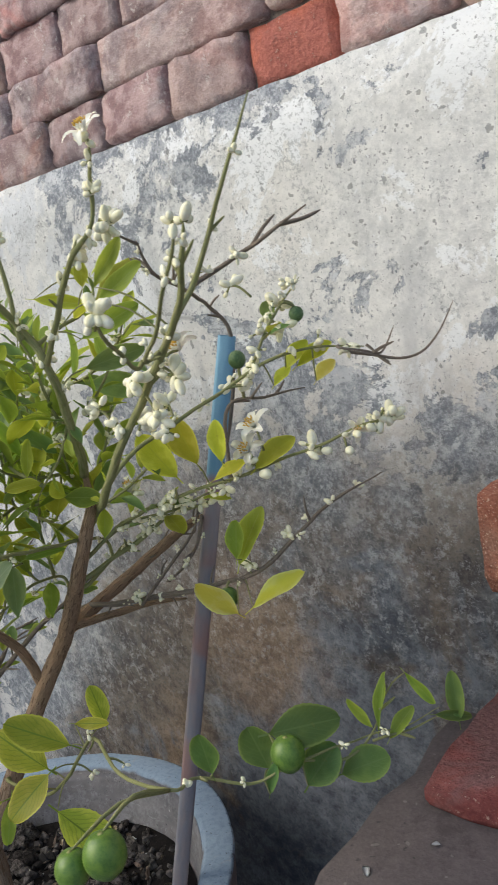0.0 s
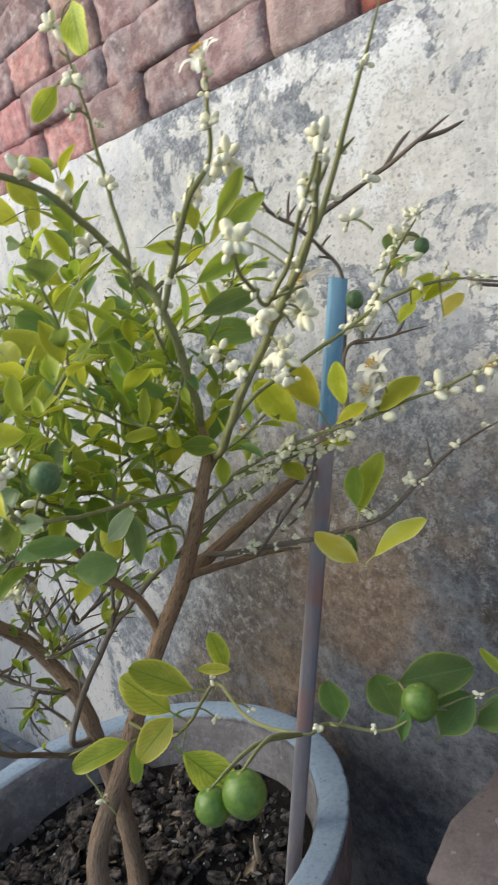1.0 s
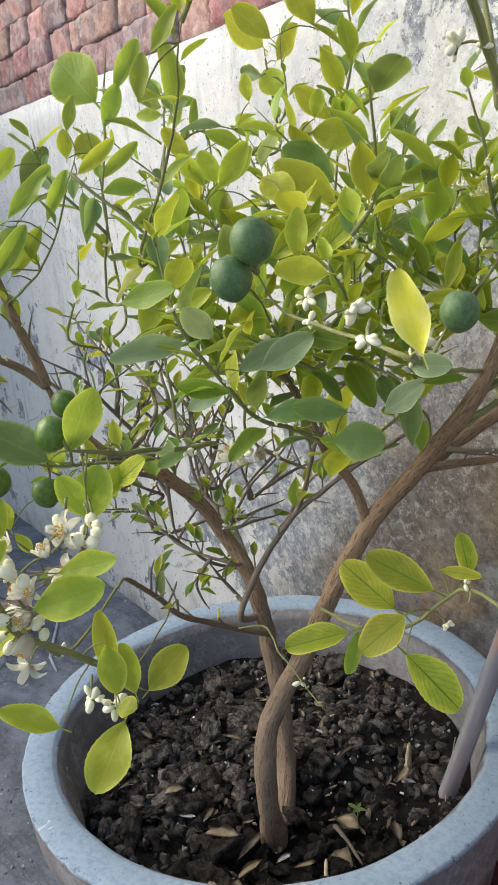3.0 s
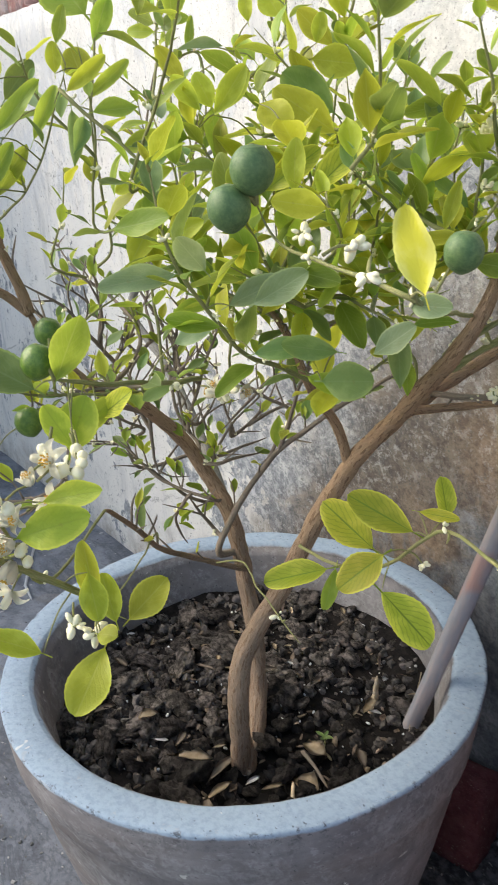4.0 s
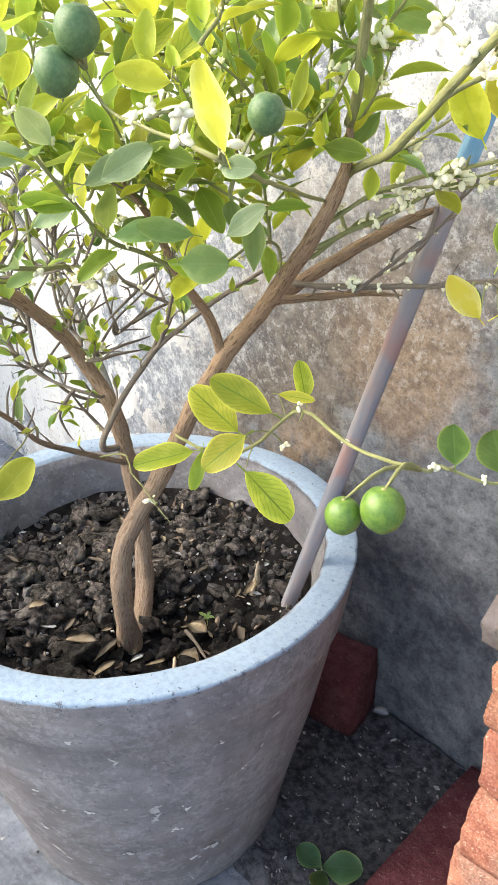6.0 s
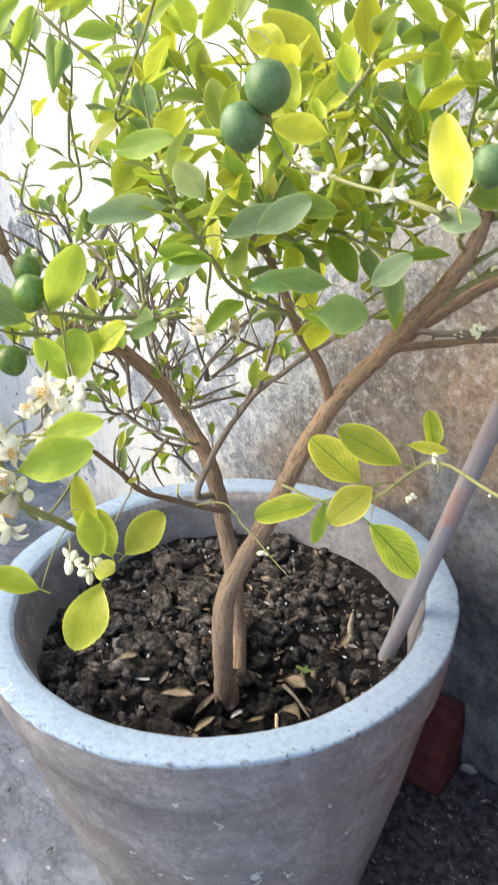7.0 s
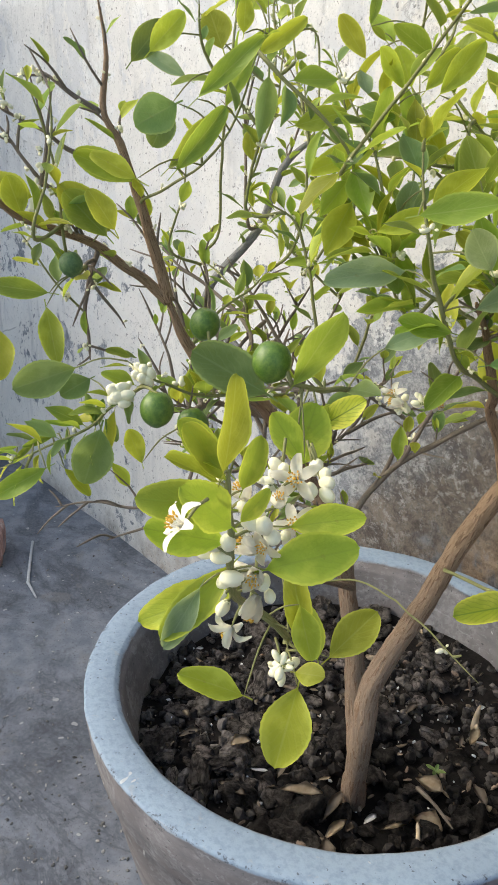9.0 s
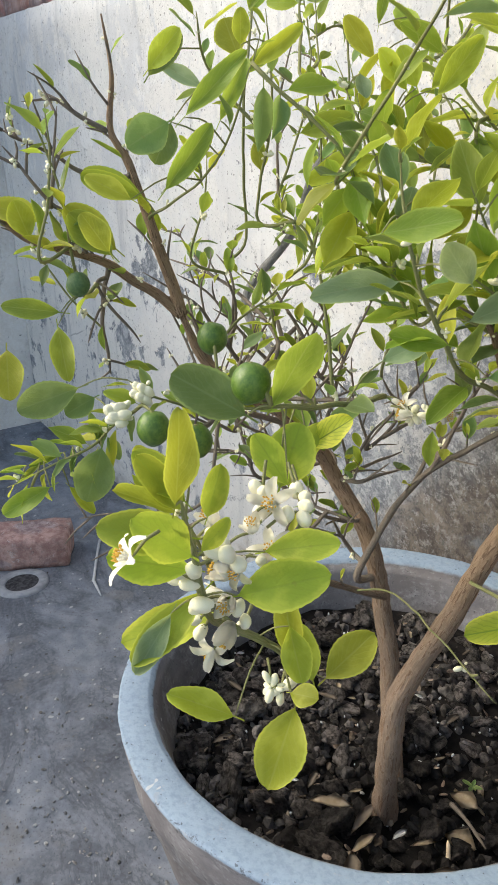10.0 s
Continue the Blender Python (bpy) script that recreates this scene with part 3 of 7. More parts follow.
def lathe(profile, sides=96):
    bm = bmesh.new()
    rings = []
    for r, z in profile:
        rings.append([bm.verts.new((r * math.cos(2 * math.pi * s / sides), r * math.sin(2 * math.pi * s / sides), z)) for s in range(sides)])
    for a, b in zip(rings, rings[1:]):
        for s in range(sides):
            e = (s + 1) % sides
            bm.faces.new((a[s], a[e], b[e], b[s]))
    bmesh.ops.recalc_face_normals(bm, faces=bm.faces)
    return bm


def jitter(bm, amount, scale, seed=0.0):
    for v in bm.verts:
        v.co += amount * noise.noise_vector(v.co * scale + Vector((seed, seed, seed)))
    return bm


def box(x0, x1, y0, y1, z0, z1):
    bm = bmesh.new()
    bmesh.ops.create_cube(bm, size=1.0)
    for v in bm.verts:
        v.co = Vector((x0 + (v.co.x + 0.5) * (x1 - x0), y0 + (v.co.y + 0.5) * (y1 - y0), z0 + (v.co.z + 0.5) * (z1 - z0)))
    return bm


def shard(bm, size, m):
    """A small uneven chip, added to a heap of them."""
    for v in bmesh.ops.create_icosphere(bm, subdivisions=1, radius=0.62 * size, matrix=m)["verts"]:
        v.co += 0.38 * size * noise.noise_vector(v.co * 0.9 / size)


# ---- ground and walls ----
SLOPE, LEDGE = -0.062, 1.137
WEST, EAST = -2.10, 1.60


def ledge(x):
    return LEDGE + SLOPE * x


def build_ground():
    bm = bmesh.new()
    xs = [-60, -20, -6] + [-2.6 + 0.1 * k for k in range(48)] + [6, 20, 60]
    ys = [-60, -20, -6] + [-1.6 + 0.1 * k for k in range(24)] + [6, 20, 60]
    grid = [[bm.verts.new((x, y, 0.0025 * noise.noise(Vector((x * 5, y * 5, 0))) if abs(x) < 5 and abs(y) < 3 else 0)) for y in ys] for x in xs]
    for i in range(len(xs) - 1):
        for j in range(len(ys) - 1):
            bm.faces.new((grid[i][j], grid[i + 1][j], grid[i + 1][j + 1], grid[i][j + 1]))
    tagged(part("ground", bm, GROUND), "damp grey concrete yard with dirt and scattered specks", "ground", kind="structure")


def build_plaster_wall():
    bm = bmesh.new()
    nx, nz = 240, 24
    front = []
    for i in range(nx + 1):
        x = WEST + (EAST - WEST) * i / nx
        row = []
        for j in range(nz + 1):
            z = -0.05 + (ledge(x) + 0.05) * j / nz
            y = WALL + 0.003 * noise.noise(Vector((x * 6, z * 6, 1))) + 0.0015 * noise.noise(Vector((x * 22, z * 22, 4)))
            if j == nz:
                z += 0.0018 * noise.noise(Vector((x * 30, 0, 2))) + 0.0014 * noise.noise(Vector((x * 90, 0, 7)))
                y += 0.004
            row.append(bm.verts.new((x, y, z)))
        row.append(bm.verts.new((x, WALL + 0.23, ledge(x) + 0.001)))
        row.append(bm.verts.new((x, WALL + 0.23, -0.05)))
        front.append(row)
    for a, b in zip(front, front[1:]):
        for k in range(len(a) - 1):
            bm.faces.new((a[k], b[k], b[k + 1], a[k + 1]))
    for row in (front[0], front[-1]):
        bm.faces.new(row)
    bmesh.ops.recalc_face_normals(bm, faces=bm.faces)
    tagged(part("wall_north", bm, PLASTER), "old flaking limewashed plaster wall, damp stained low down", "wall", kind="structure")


def build_west_wall():
    bm = box(WEST - 0.23, WEST, -3.0, WALL + 0.23, -0.05, 1.9)
    bmesh.ops.subdivide_edges(bm, edges=bm.edges, cuts=8, use_grid_fill=True)
    jitter(bm, 0.004, 4)
    tagged(part("wall_west", bm, LIFTED_PLASTER, smooth=False), "grey plastered return wall of the yard", "wall", kind="structure")


JOINTS = {0: (0.370, 0.265, 0.160, 0.047, -0.060, -0.195, -0.317, -0.461, -0.562, -0.738), 1: (0.300, 0.058, -0.125), 2: (0.105, -0.002, -0.125)}


def build_brickwork():
    """The bare brick courses above the plaster, each brick a piece of its own."""
    core = bmesh.new()
    lo, hi = [], []
    for x in (WEST, EAST):
        lo += [core.verts.new((x, WALL + 0.022, ledge(x) - 0.02)), core.verts.new((x, WALL + 0.21, ledge(x) - 0.02))]
        hi += [core.verts.new((x, WALL + 0.022, ledge(x) + 0.56)), core.verts.new((x, WALL + 0.21, ledge(x) + 0.56))]
    a, b, d, c = lo
    e, f, h, g = hi
    for face in ((a, d, h, e), (b, f, g, c), (a, e, f, b), (d, c, g, h), (e, h, g, f), (a, b, c, d)):
        core.faces.new(face)
    bmesh.ops.recalc_face_normals(core, faces=core.faces)
    wall = tagged(part("brick_parapet", core, MORTAR, smooth=False), "bare old red brick courses above the plaster", "brick wall", kind="structure")
    shapes = [mesh_of("brick", rough_block((0.108, 0.10, 0.0575), k + 1, 5, 0.07, 0.075), BRICK) for k in range(9)]
    long_shapes = [mesh_of("brick", rough_block((0.209, 0.10, 0.0575), k + 31, 6, 0.07, 0.075), BRICK) for k in range(6)]
    fresh = mesh_of("brick", rough_block((0.104, 0.10, 0.056), 77, 4, 0.06, 0.09), FRESH_BRICK)
    rng = random.Random(5)
    turn = math.degrees(math.atan(SLOPE))
    for course in range(9):
        joints = JOINTS.get(course, (0.370 + 0.055 * (course % 2),))
        x = joints[0]
        runs = [((a + b) / 2, a - b) for a, b in zip(joints, joints[1:])]
        for way in (1, -1):
            at = x if way > 0 else joints[-1]
            while WEST < at < EAST:
                wide = 0.213 if rng.random() < 0.36 and at != x else rng.uniform(0.104, 0.116)
                runs.append((at + way * wide / 2, wide))
                at += way * wide
        for mid, wide in runs:
            z = ledge(mid) + 0.0340 + 0.0575 * course
            if course == 0 and 0.27 < mid < 0.37:
                mesh, sx = fresh, wide / 0.107
            elif wide > 0.15:
                mesh, sx = rng.choice(long_shapes), wide / 0.211
            else:
                mesh, sx = rng.choice(shapes), wide / 0.110
            m = pose(mid, WALL + 0.062 + rng.uniform(-0.006, 0.005), z, rng.uniform(-2, 2), -turn + rng.uniform(-1.5, 1.5), rng.uniform(-2, 2))
            piece("brick", mesh, m @ Matrix.Diagonal((sx, 1, rng.uniform(0.97, 1.05), 1)), wall)


build_ground()
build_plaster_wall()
build_west_wall()


# ---- pot and soil ----
RIM, RIM_OUT, RIM_IN, SOIL_Z = 0.389, 0.25, 0.219, 0.322


def build_pot():
    profile = [(0.0, 0.03), (0.115, 0.03), (0.130, 0.034), (0.196, 0.30), (0.212, 0.372), (0.2165, RIM - 0.004), (RIM_IN + 0.001, RIM - 0.001), (RIM_IN + 0.003, RIM),
               (RIM_OUT - 0.0025, RIM), (RIM_OUT - 0.0007, RIM - 0.0006), (RIM_OUT, RIM - 0.0025), (0.2455, 0.345), (0.2415, 0.326), (0.2385, 0.321), (0.2345, 0.318),
               (0.227, 0.27), (0.210, 0.19), (0.191, 0.11), (0.174, 0.035), (0.168, 0.006), (0.164, 0.0), (0.0, 0.0)]
    pot = tagged(new("plant_pot"), "large round weathered cement plant pot standing by the wall", "plant pot")
    rim, body = profile[5:16], profile[:6] + [(0.2185, 0.36), (0.2325, 0.320)] + profile[15:]
    for name, line in (("rim", rim), ("body", body)):
        bm = lathe(line, 128)
        jitter(bm, 0.0016, 17)
        jitter(bm, 0.0007, 60, 3.0)
        bmesh.ops.remove_doubles(bm, verts=bm.verts, dist=0.0004)
        part(name, bm, CEMENT, pot, "cement rim with sky light painted pale blue on top" if name == "rim" else "")
    add_splashes(pot)


SPLASHES = ((-28.3, 0.200, 0.017), (-41.1, 0.122, 0.007), (-13.9, 0.092, 0.010), (-21.3, 0.084, 0.008), (-48.3, 0.210, 0.007), (-15.2, 0.296, 0.004), (-38.9, 0.302, 0.003),
            (-26.7, 0.162, 0.007), (-8, 0.230, 0.004), (-62, 0.235, 0.004), (-66, 0.150, 0.006))


def add_splashes(pot):
    """Flakes of old white paint on the side of the pot."""
    rng = random.Random(14)
    for a, z, s in SPLASHES:
        r = 0.168 + 0.2205 * z + 0.0006
        bm = bmesh.new()
        for bit in range(22 if s > 0.01 else 3):
            oy, oz, d0 = (0.0, 0.0, s * 0.55) if bit == 0 else (rng.uniform(-1, 1) * s, rng.uniform(-1, 1) * s, s * rng.uniform(0.12, 0.38))
            ring = []
            for k in range(18):
                t = 2 * math.pi * k / 18
                d = d0 * (0.75 + 0.9 * noise.noise(Vector((math.cos(t) * 2.6, math.sin(t) * 2.6, a + bit))))
                ring.append(bm.verts.new((0.0, oy + max(0.15 * d0, d) * math.cos(t) * 1.2, oz + max(0.15 * d0, d) * math.sin(t))))
            bm.faces.new(ring)
        bmesh.ops.solidify(bm, geom=bm.faces[:], thickness=0.0012)
        ob = part("paint_splash", bm, PAPER, pot, "flake of old white paint", smooth=False)
        ob.matrix_basis = pose(0, 0, 0, 0, 0, a) @ pose(r, 0, z, 0, 12.5, 0)


def build_soil():
    bm = bmesh.new()
    rings, sides = 26, 72
    inner = 0.2015
    last = [bm.verts.new((0, 0, SOIL_Z))]
    for k in range(1, rings + 1):
        r = inner * k / rings
        ring = []
        for s in range(sides):
            a = 2 * math.pi * s / sides
            p = Vector((r * math.cos(a), r * math.sin(a), 0))
            p.z = SOIL_Z + 0.010 * noise.noise(p * 14) + 0.005 * noise.noise(p * 60) + 0.0025 * noise.noise(p * 170) + 0.02 * max(0, r / inner - 0.75) * (1 if p.y > 0 else -0.6)
            ring.append(bm.verts.new(p))
        for s in range(sides):
            e = (s + 1) % sides
            if k == 1:
                bm.faces.new((last[0], ring[s], ring[e]))
            else:
                bm.faces.new((last[s], ring[s], ring[e], last[e]))
        last = ring
    soil = tagged(part("soil", bm, SOIL), "dark crumbly potting soil with dry clods and dead leaves", "soil")
    shapes = []
    for k in range(8):
        cb = bmesh.new()
        bmesh.ops.create_icosphere(cb, subdivisions=3 if k < 3 else 2, radius=1.0)
        for v in cb.verts:
            v.co *= 0.8 + 0.5 * noise.noise(v.co * 1.2 + Vector((k * 5.1, 0, 0))) + 0.30 * noise.noise(v.co * 2.6 + Vector((0, k * 3.3, 0))) + 0.10 * noise.noise(v.co * 6 + Vector((0, 0, k * 2.3)))
            v.co.z *= 0.7
        shapes.append(mesh_of("clod", cb, CLOD))
    rng = random.Random(11)
    placed = []
    while len(placed) < 300:
        a, r = rng.uniform(0, 2 * math.pi), 0.192 * math.sqrt(rng.random())
        x, y = r * math.cos(a), r * math.sin(a)
        if math.hypot(x - 0.083, y + 0.062) < 0.020 or (x > 0.05 and y > 0.0 and rng.random() < 0.75):
            continue
        size = rng.choice((0.0165, 0.018, 0.020)) if len(placed) < 34 else rng.choice((0.005, 0.006, 0.0075, 0.009, 0.0105, 0.012, 0.014))
        placed.append((x, y))
        z = SOIL_Z + 0.010 * noise.noise(Vector((x, y, 0)) * 14) + 0.35 * size
        m = pose(x, y, z, rng.uniform(-40, 40), rng.uniform(-40, 40), rng.uniform(0, 360))
        piece("clod", rng.choice(shapes[:3] if size > 0.016 else shapes[3:]), m @ Matrix.Diagonal((size * rng.uniform(0.8, 1.5), size * rng.uniform(0.7, 1.1), size * rng.uniform(0.6, 1.0), 1)), soil)
    crumbs = bmesh.new()
    for k in range(1150):
        a, r = rng.uniform(0, 2 * math.pi), 0.197 * math.sqrt(rng.random())
        p = Vector((r * math.cos(a), r * math.sin(a), 0))
        s = rng.uniform(0.0022, 0.0072)
        p.z = SOIL_Z + 0.010 * noise.noise(p * 14) + 0.005 * noise.noise(p * 60) + 0.3 * s
        made = bmesh.ops.create_icosphere(crumbs, subdivisions=1, radius=s, matrix=Matrix.Translation(p) @ pose(0, 0, 0, rng.uniform(0, 90), rng.uniform(0, 90), rng.uniform(0, 90)) @ Matrix.Diagonal((rng.uniform(0.8, 1.7), 1, rng.uniform(0.5, 1), 1)))
        for v in made["verts"]:
            v.co += s * 0.45 * noise.noise_vector(v.co * 300)
    tagged(part("crumb_litter", crumbs, CRUMB, soil, smooth=False), kind="stuff")
    grit = bmesh.new()
    for k in range(500):
        a, r = rng.uniform(0, 2 * math.pi), 0.196 * math.sqrt(rng.random())
        p = Vector((r * math.cos(a), r * math.sin(a), 0))
        s = rng.uniform(0.0008, 0.0026)
        p.z = SOIL_Z + 0.010 * noise.noise(p * 14) + 0.005 * noise.noise(p * 60) + 0.4 * s
        bmesh.ops.create_cube(grit, size=s, matrix=Matrix.Translation(p) @ pose(0, 0, 0, rng.uniform(0, 90), rng.uniform(0, 90), rng.uniform(0, 90)) @ Matrix.Diagonal((rng.uniform(0.6, 2.2), 1, rng.uniform(0.4, 1), 1)))
    tagged(part("grit", grit, GRIT, soil, smooth=False), kind="stuff")
    flakes = bmesh.new()
    for k in range(230):
        a, r = rng.uniform(0, 2 * math.pi), 0.19 * math.sqrt(rng.random())
        p = Vector((r * math.cos(a), r * math.sin(a), 0))
        s = rng.uniform(0.003, 0.0075)
        p.z = SOIL_Z + 0.010 * noise.noise(p * 14) + 0.005 * noise.noise(p * 60) + rng.uniform(0.5, 1.2) * s
        shard(flakes, s, Matrix.Translation(p) @ pose(0, 0, 0, rng.uniform(-50, 50), rng.uniform(-50, 50), rng.uniform(0, 180)) @ Matrix.Diagonal((rng.uniform(0.9, 2.2), rng.uniform(0.5, 0.9), 0.22, 1)))
    tagged(part("leaf_litter", flakes, FLAKE, soil, smooth=False), kind="stuff")
    pale = bmesh.new()
    for k in range(170):
        a, r = rng.uniform(0, 2 * math.pi), 0.194 * math.sqrt(rng.random())
        p = Vector((r * math.cos(a), r * math.sin(a), 0))
        s = rng.uniform(0.0011, 0.0028)
        p.z = SOIL_Z + 0.010 * noise.noise(p * 14) + 0.005 * noise.noise(p * 60) + rng.uniform(0.2, 3.2) * s
        shard(pale, s, Matrix.Translation(p) @ pose(0, 0, 0, rng.uniform(0, 90), rng.uniform(0, 90), rng.uniform(0, 180)) @ Matrix.Diagonal((rng.uniform(0.8, 2.6), 1, 0.7, 1)))
    tagged(part("fallen_petals", pale, PAPER, soil, smooth=False), kind="stuff")
    return soil


build_pot()
build_soil()


def build_pole():
    """A square hollow pole that leans in the pot."""
    foot, top = Vector((0.143, 0.092, 0.29)), Vector((0.312, 0.162, 0.892))
    length = (top - foot).length
    half, wall = 0.0071, 0.0016
    bm = bmesh.new()
    rings = []
    for z, h in ((0, half), (length * 0.3, half * 1.01), (length * 0.6, half), (length, half), (length, half - wall), (length - 0.06, half - wall)):
        ring = []
        for sx, sy in ((-1, -1), (1, -1), (1, 1), (-1, 1)):
            for cx, cy in ((1.0, 0.72), (0.72, 1.0)) if sx * sy > 0 else ((0.72, 1.0), (1.0, 0.72)):
                ring.append(bm.verts.new((sx * cx * h, sy * cy * h, z)))
        rings.append(ring)
    for a, b in zip(rings, rings[1:]):
        for s in range(8):
            bm.faces.new((a[s], a[(s + 1) % 8], b[(s + 1) % 8], b[s]))
    bm.faces.new(rings[-1])
    bmesh.ops.recalc_face_normals(bm, faces=bm.faces)
    pole = part("support_pole", bm, POLE)
    for f in pole.data.polygons:
        f.use_smooth = f.center.z < length - 0.001
    axis = (top - foot).normalized()
    face = Vector((0.70, -0.71, 0.0))
    face = (face - axis * face.dot(axis)).normalized()
    pole.matrix_world = Matrix.Translation(foot) @ Matrix((face, axis.cross(face), axis)).transposed().to_4x4()
    tagged(pole, "worn grey-brown square pole with a blue top, leaning in the pot", "pole")


build_pole()


# ---- lime tree ----
TREE = tagged(new("lime_tree"), "bushy potted lime tree with fruit, white blossom and yellowing leaves", "tree")
TREE.location = (0.083, -0.068, 0.315)
HOME = Matrix.Translation((-0.083, 0.068, -0.315))
GROWN, COUNT = [], [0]
rnd = random.Random(3)


def leaf_mesh(ratio, fold, curl, blunt, material, seed=0):
    """A leaf of length 1 along x, folded at the midrib and curling to its tip: blunt, elliptic or (None) pointed at both ends."""
    bm = bmesh.new()
    uv = bm.loops.layers.uv.new("UVMap")
    nu, nv = (11, 4) if blunt is None else (26, 4)
    grid = []
    for i in range(nu + 1):
        u = 0.6 * (0.5 - 0.5 * math.cos(math.pi * i / nu)) + 0.4 * i / nu
        half = 0.5 * ratio * (math.sin(math.pi * min(1.0, u ** (1.12 if blunt else 0.9))) ** ((0.74 if blunt else 0.82) - 0.30 * u))
        if blunt is None:
            half = 0.5 * ratio * math.sin(math.pi * u ** 0.94) ** (0.86 + 0.12 * u)
        half = max(half * (1 + (0.010 if blunt is None else 0.016) * (-1) ** i + 0.05 * math.sin(5.2 * u + 1.7 * seed)), 0.012)
        row = []
        for j in range(nv + 1):
            v = 2 * j / nv - 1
            x = u - 0.06 * abs(v) * ratio * (u - 0.5)
            z = fold * abs(v) * half - curl * u * u + (0.016 if blunt is None else 0.026) * math.sin(9 * u + 2.3 * v + seed) * abs(v)
            row.append(bm.verts.new((x, v * half, z)))
        grid.append(row)
    for i in range(nu):
        for j in range(nv):
            f = bm.faces.new((grid[i][j], grid[i + 1][j], grid[i + 1][j + 1], grid[i][j + 1]))
            for loop, (a, b) in zip(f.loops, ((i, j), (i + 1, j), (i + 1, j + 1), (i, j + 1))):
                loop[uv].uv = (0.6 * (0.5 - 0.5 * math.cos(math.pi * a / nu)) + 0.4 * a / nu, b / nv)
    # leaf stalk
    for w in (0.011,):
        a = [bm.verts.new(p) for p in ((-0.16, -w, -0.03), (-0.16, w, -0.03), (0.02, w, 0.004), (0.02, -w, 0.004))]
        f = bm.faces.new(a)
        for loop in f.loops:
            loop[uv].uv = (0.5, 0.5)
    return mesh_of("leaf", bm, material)


SHAPES = {}
for tone in TONES:
    SHAPES[tone] = [leaf_mesh(r, fold, curl, blunt, LEAF[tone], k) for k, (r, fold, curl, blunt) in enumerate(
        ((0.48, 0.25, 0.10, True), (0.53, 0.35, 0.02, True), (0.45, 0.40, 0.18, False), (0.56, 0.20, -0.06, True), (0.42, 0.5, 0.12, False)))]
# the small pointed leaves of the crown
POINTED = {}
for tone in FOLIAGE:
    POINTED[tone] = [leaf_mesh(r, fold, curl, None, LEAF[tone], k) for k, (r, fold, curl) in enumerate(
        ((0.46, 0.35, 0.10), (0.40, 0.5, 0.16), (0.52, 0.30, 0.04), (0.35, 0.6, 0.20), (0.48, 0.45, -0.05), (0.44, 0.25, 0.22)))]
    POINTED[tone] += [leaf_mesh(r, fold, curl, False, LEAF[tone], k) for k, (r, fold, curl) in enumerate(((0.50, 0.30, 0.08), (0.44, 0.45, 0.15), (0.55, 0.25, 0.02)))]


def leaf_pose(base, ahead, up, length, wide=1.0):
    x = ahead.normalized()
    z = (up - x * up.dot(x))
    z = z.normalized() if z.length > 1e-3 else Vector((0, 0, 1))
    y = z.cross(x)
    m = Matrix((x, y, z)).transposed().to_4x4()
    return Matrix.Translation(base) @ m @ Matrix.Diagonal((length, length * wide, length, 1))


JOINED = {tone: bmesh.new() for tone in FOLIAGE}


def add_leaf(tone, m, parent):
    """The leaves that the camera passes nearest are objects; past those they join the crown."""
    shape = rnd.choice(POINTED[tone])
    if COUNT[0] < 150 or tone not in FOLIAGE:
        COUNT[0] += 1
        piece("leaf", shape, HOME @ m, parent)
    else:
        bm = JOINED[tone]
        before = len(bm.verts)
        bm.from_mesh(shape)
        bm.verts.ensure_lookup_table()
        t = HOME @ m
        for k in range(before, len(bm.verts)):
            bm.verts[k].co = t @ bm.verts[k].co


def bud_mesh(count, size, seed):
    """A cluster of blunt flower buds on short green stalks."""
    r = random.Random(seed)
    bm = bmesh.new()
    for k in range(count):
        d = Vector((r.uniform(-1, 1), r.uniform(-1, 1), r.uniform(-0.5, 1))).normalized()
        s = size * r.uniform(0.5, 1.15)
        c = d * size * r.uniform(1.0, 2.2)
        turn = d.to_track_quat("Z", "Y").to_matrix().to_4x4()
        long = s * r.uniform(1.05, 1.6)
        bmesh.ops.create_uvsphere(bm, u_segments=9, v_segments=7, radius=1.0, matrix=Matrix.Translation(c) @ turn @ Matrix.Diagonal((s * 0.80, s * 0.80, long, 1)))
        made = bmesh.ops.create_cone(bm, cap_ends=True, segments=6, radius1=size * 0.13, radius2=s * 0.42, depth=max(0.001, c.length - long * 0.80), matrix=turn @ Matrix.Translation((0, 0, (c.length - long * 0.80) / 2)))
        for f in {f for v in made["verts"] for f in v.link_faces}:
            f.material_index = 1
    me = mesh_of("inflorescence", bm, BUD)
    me.materials.append(STEM)
    return me


BUDS = [bud_mesh(n, 0.003, n * 7) for n in (3, 4, 5, 6, 7, 8, 9, 10)]


def nearest_place(p, way=None):
    """How far the nearest limb passes from p, and the place on it, behind the way that leaves p."""
    best = (9.0, p)
    for ob, path in GROWN:
        for q in path:
            d = (q - p).length
            if d < best[0] and (way is None or d < 0.006 or (p - q).dot(way) > -0.25 * d * way.length):
                best = (d, q)
    return best


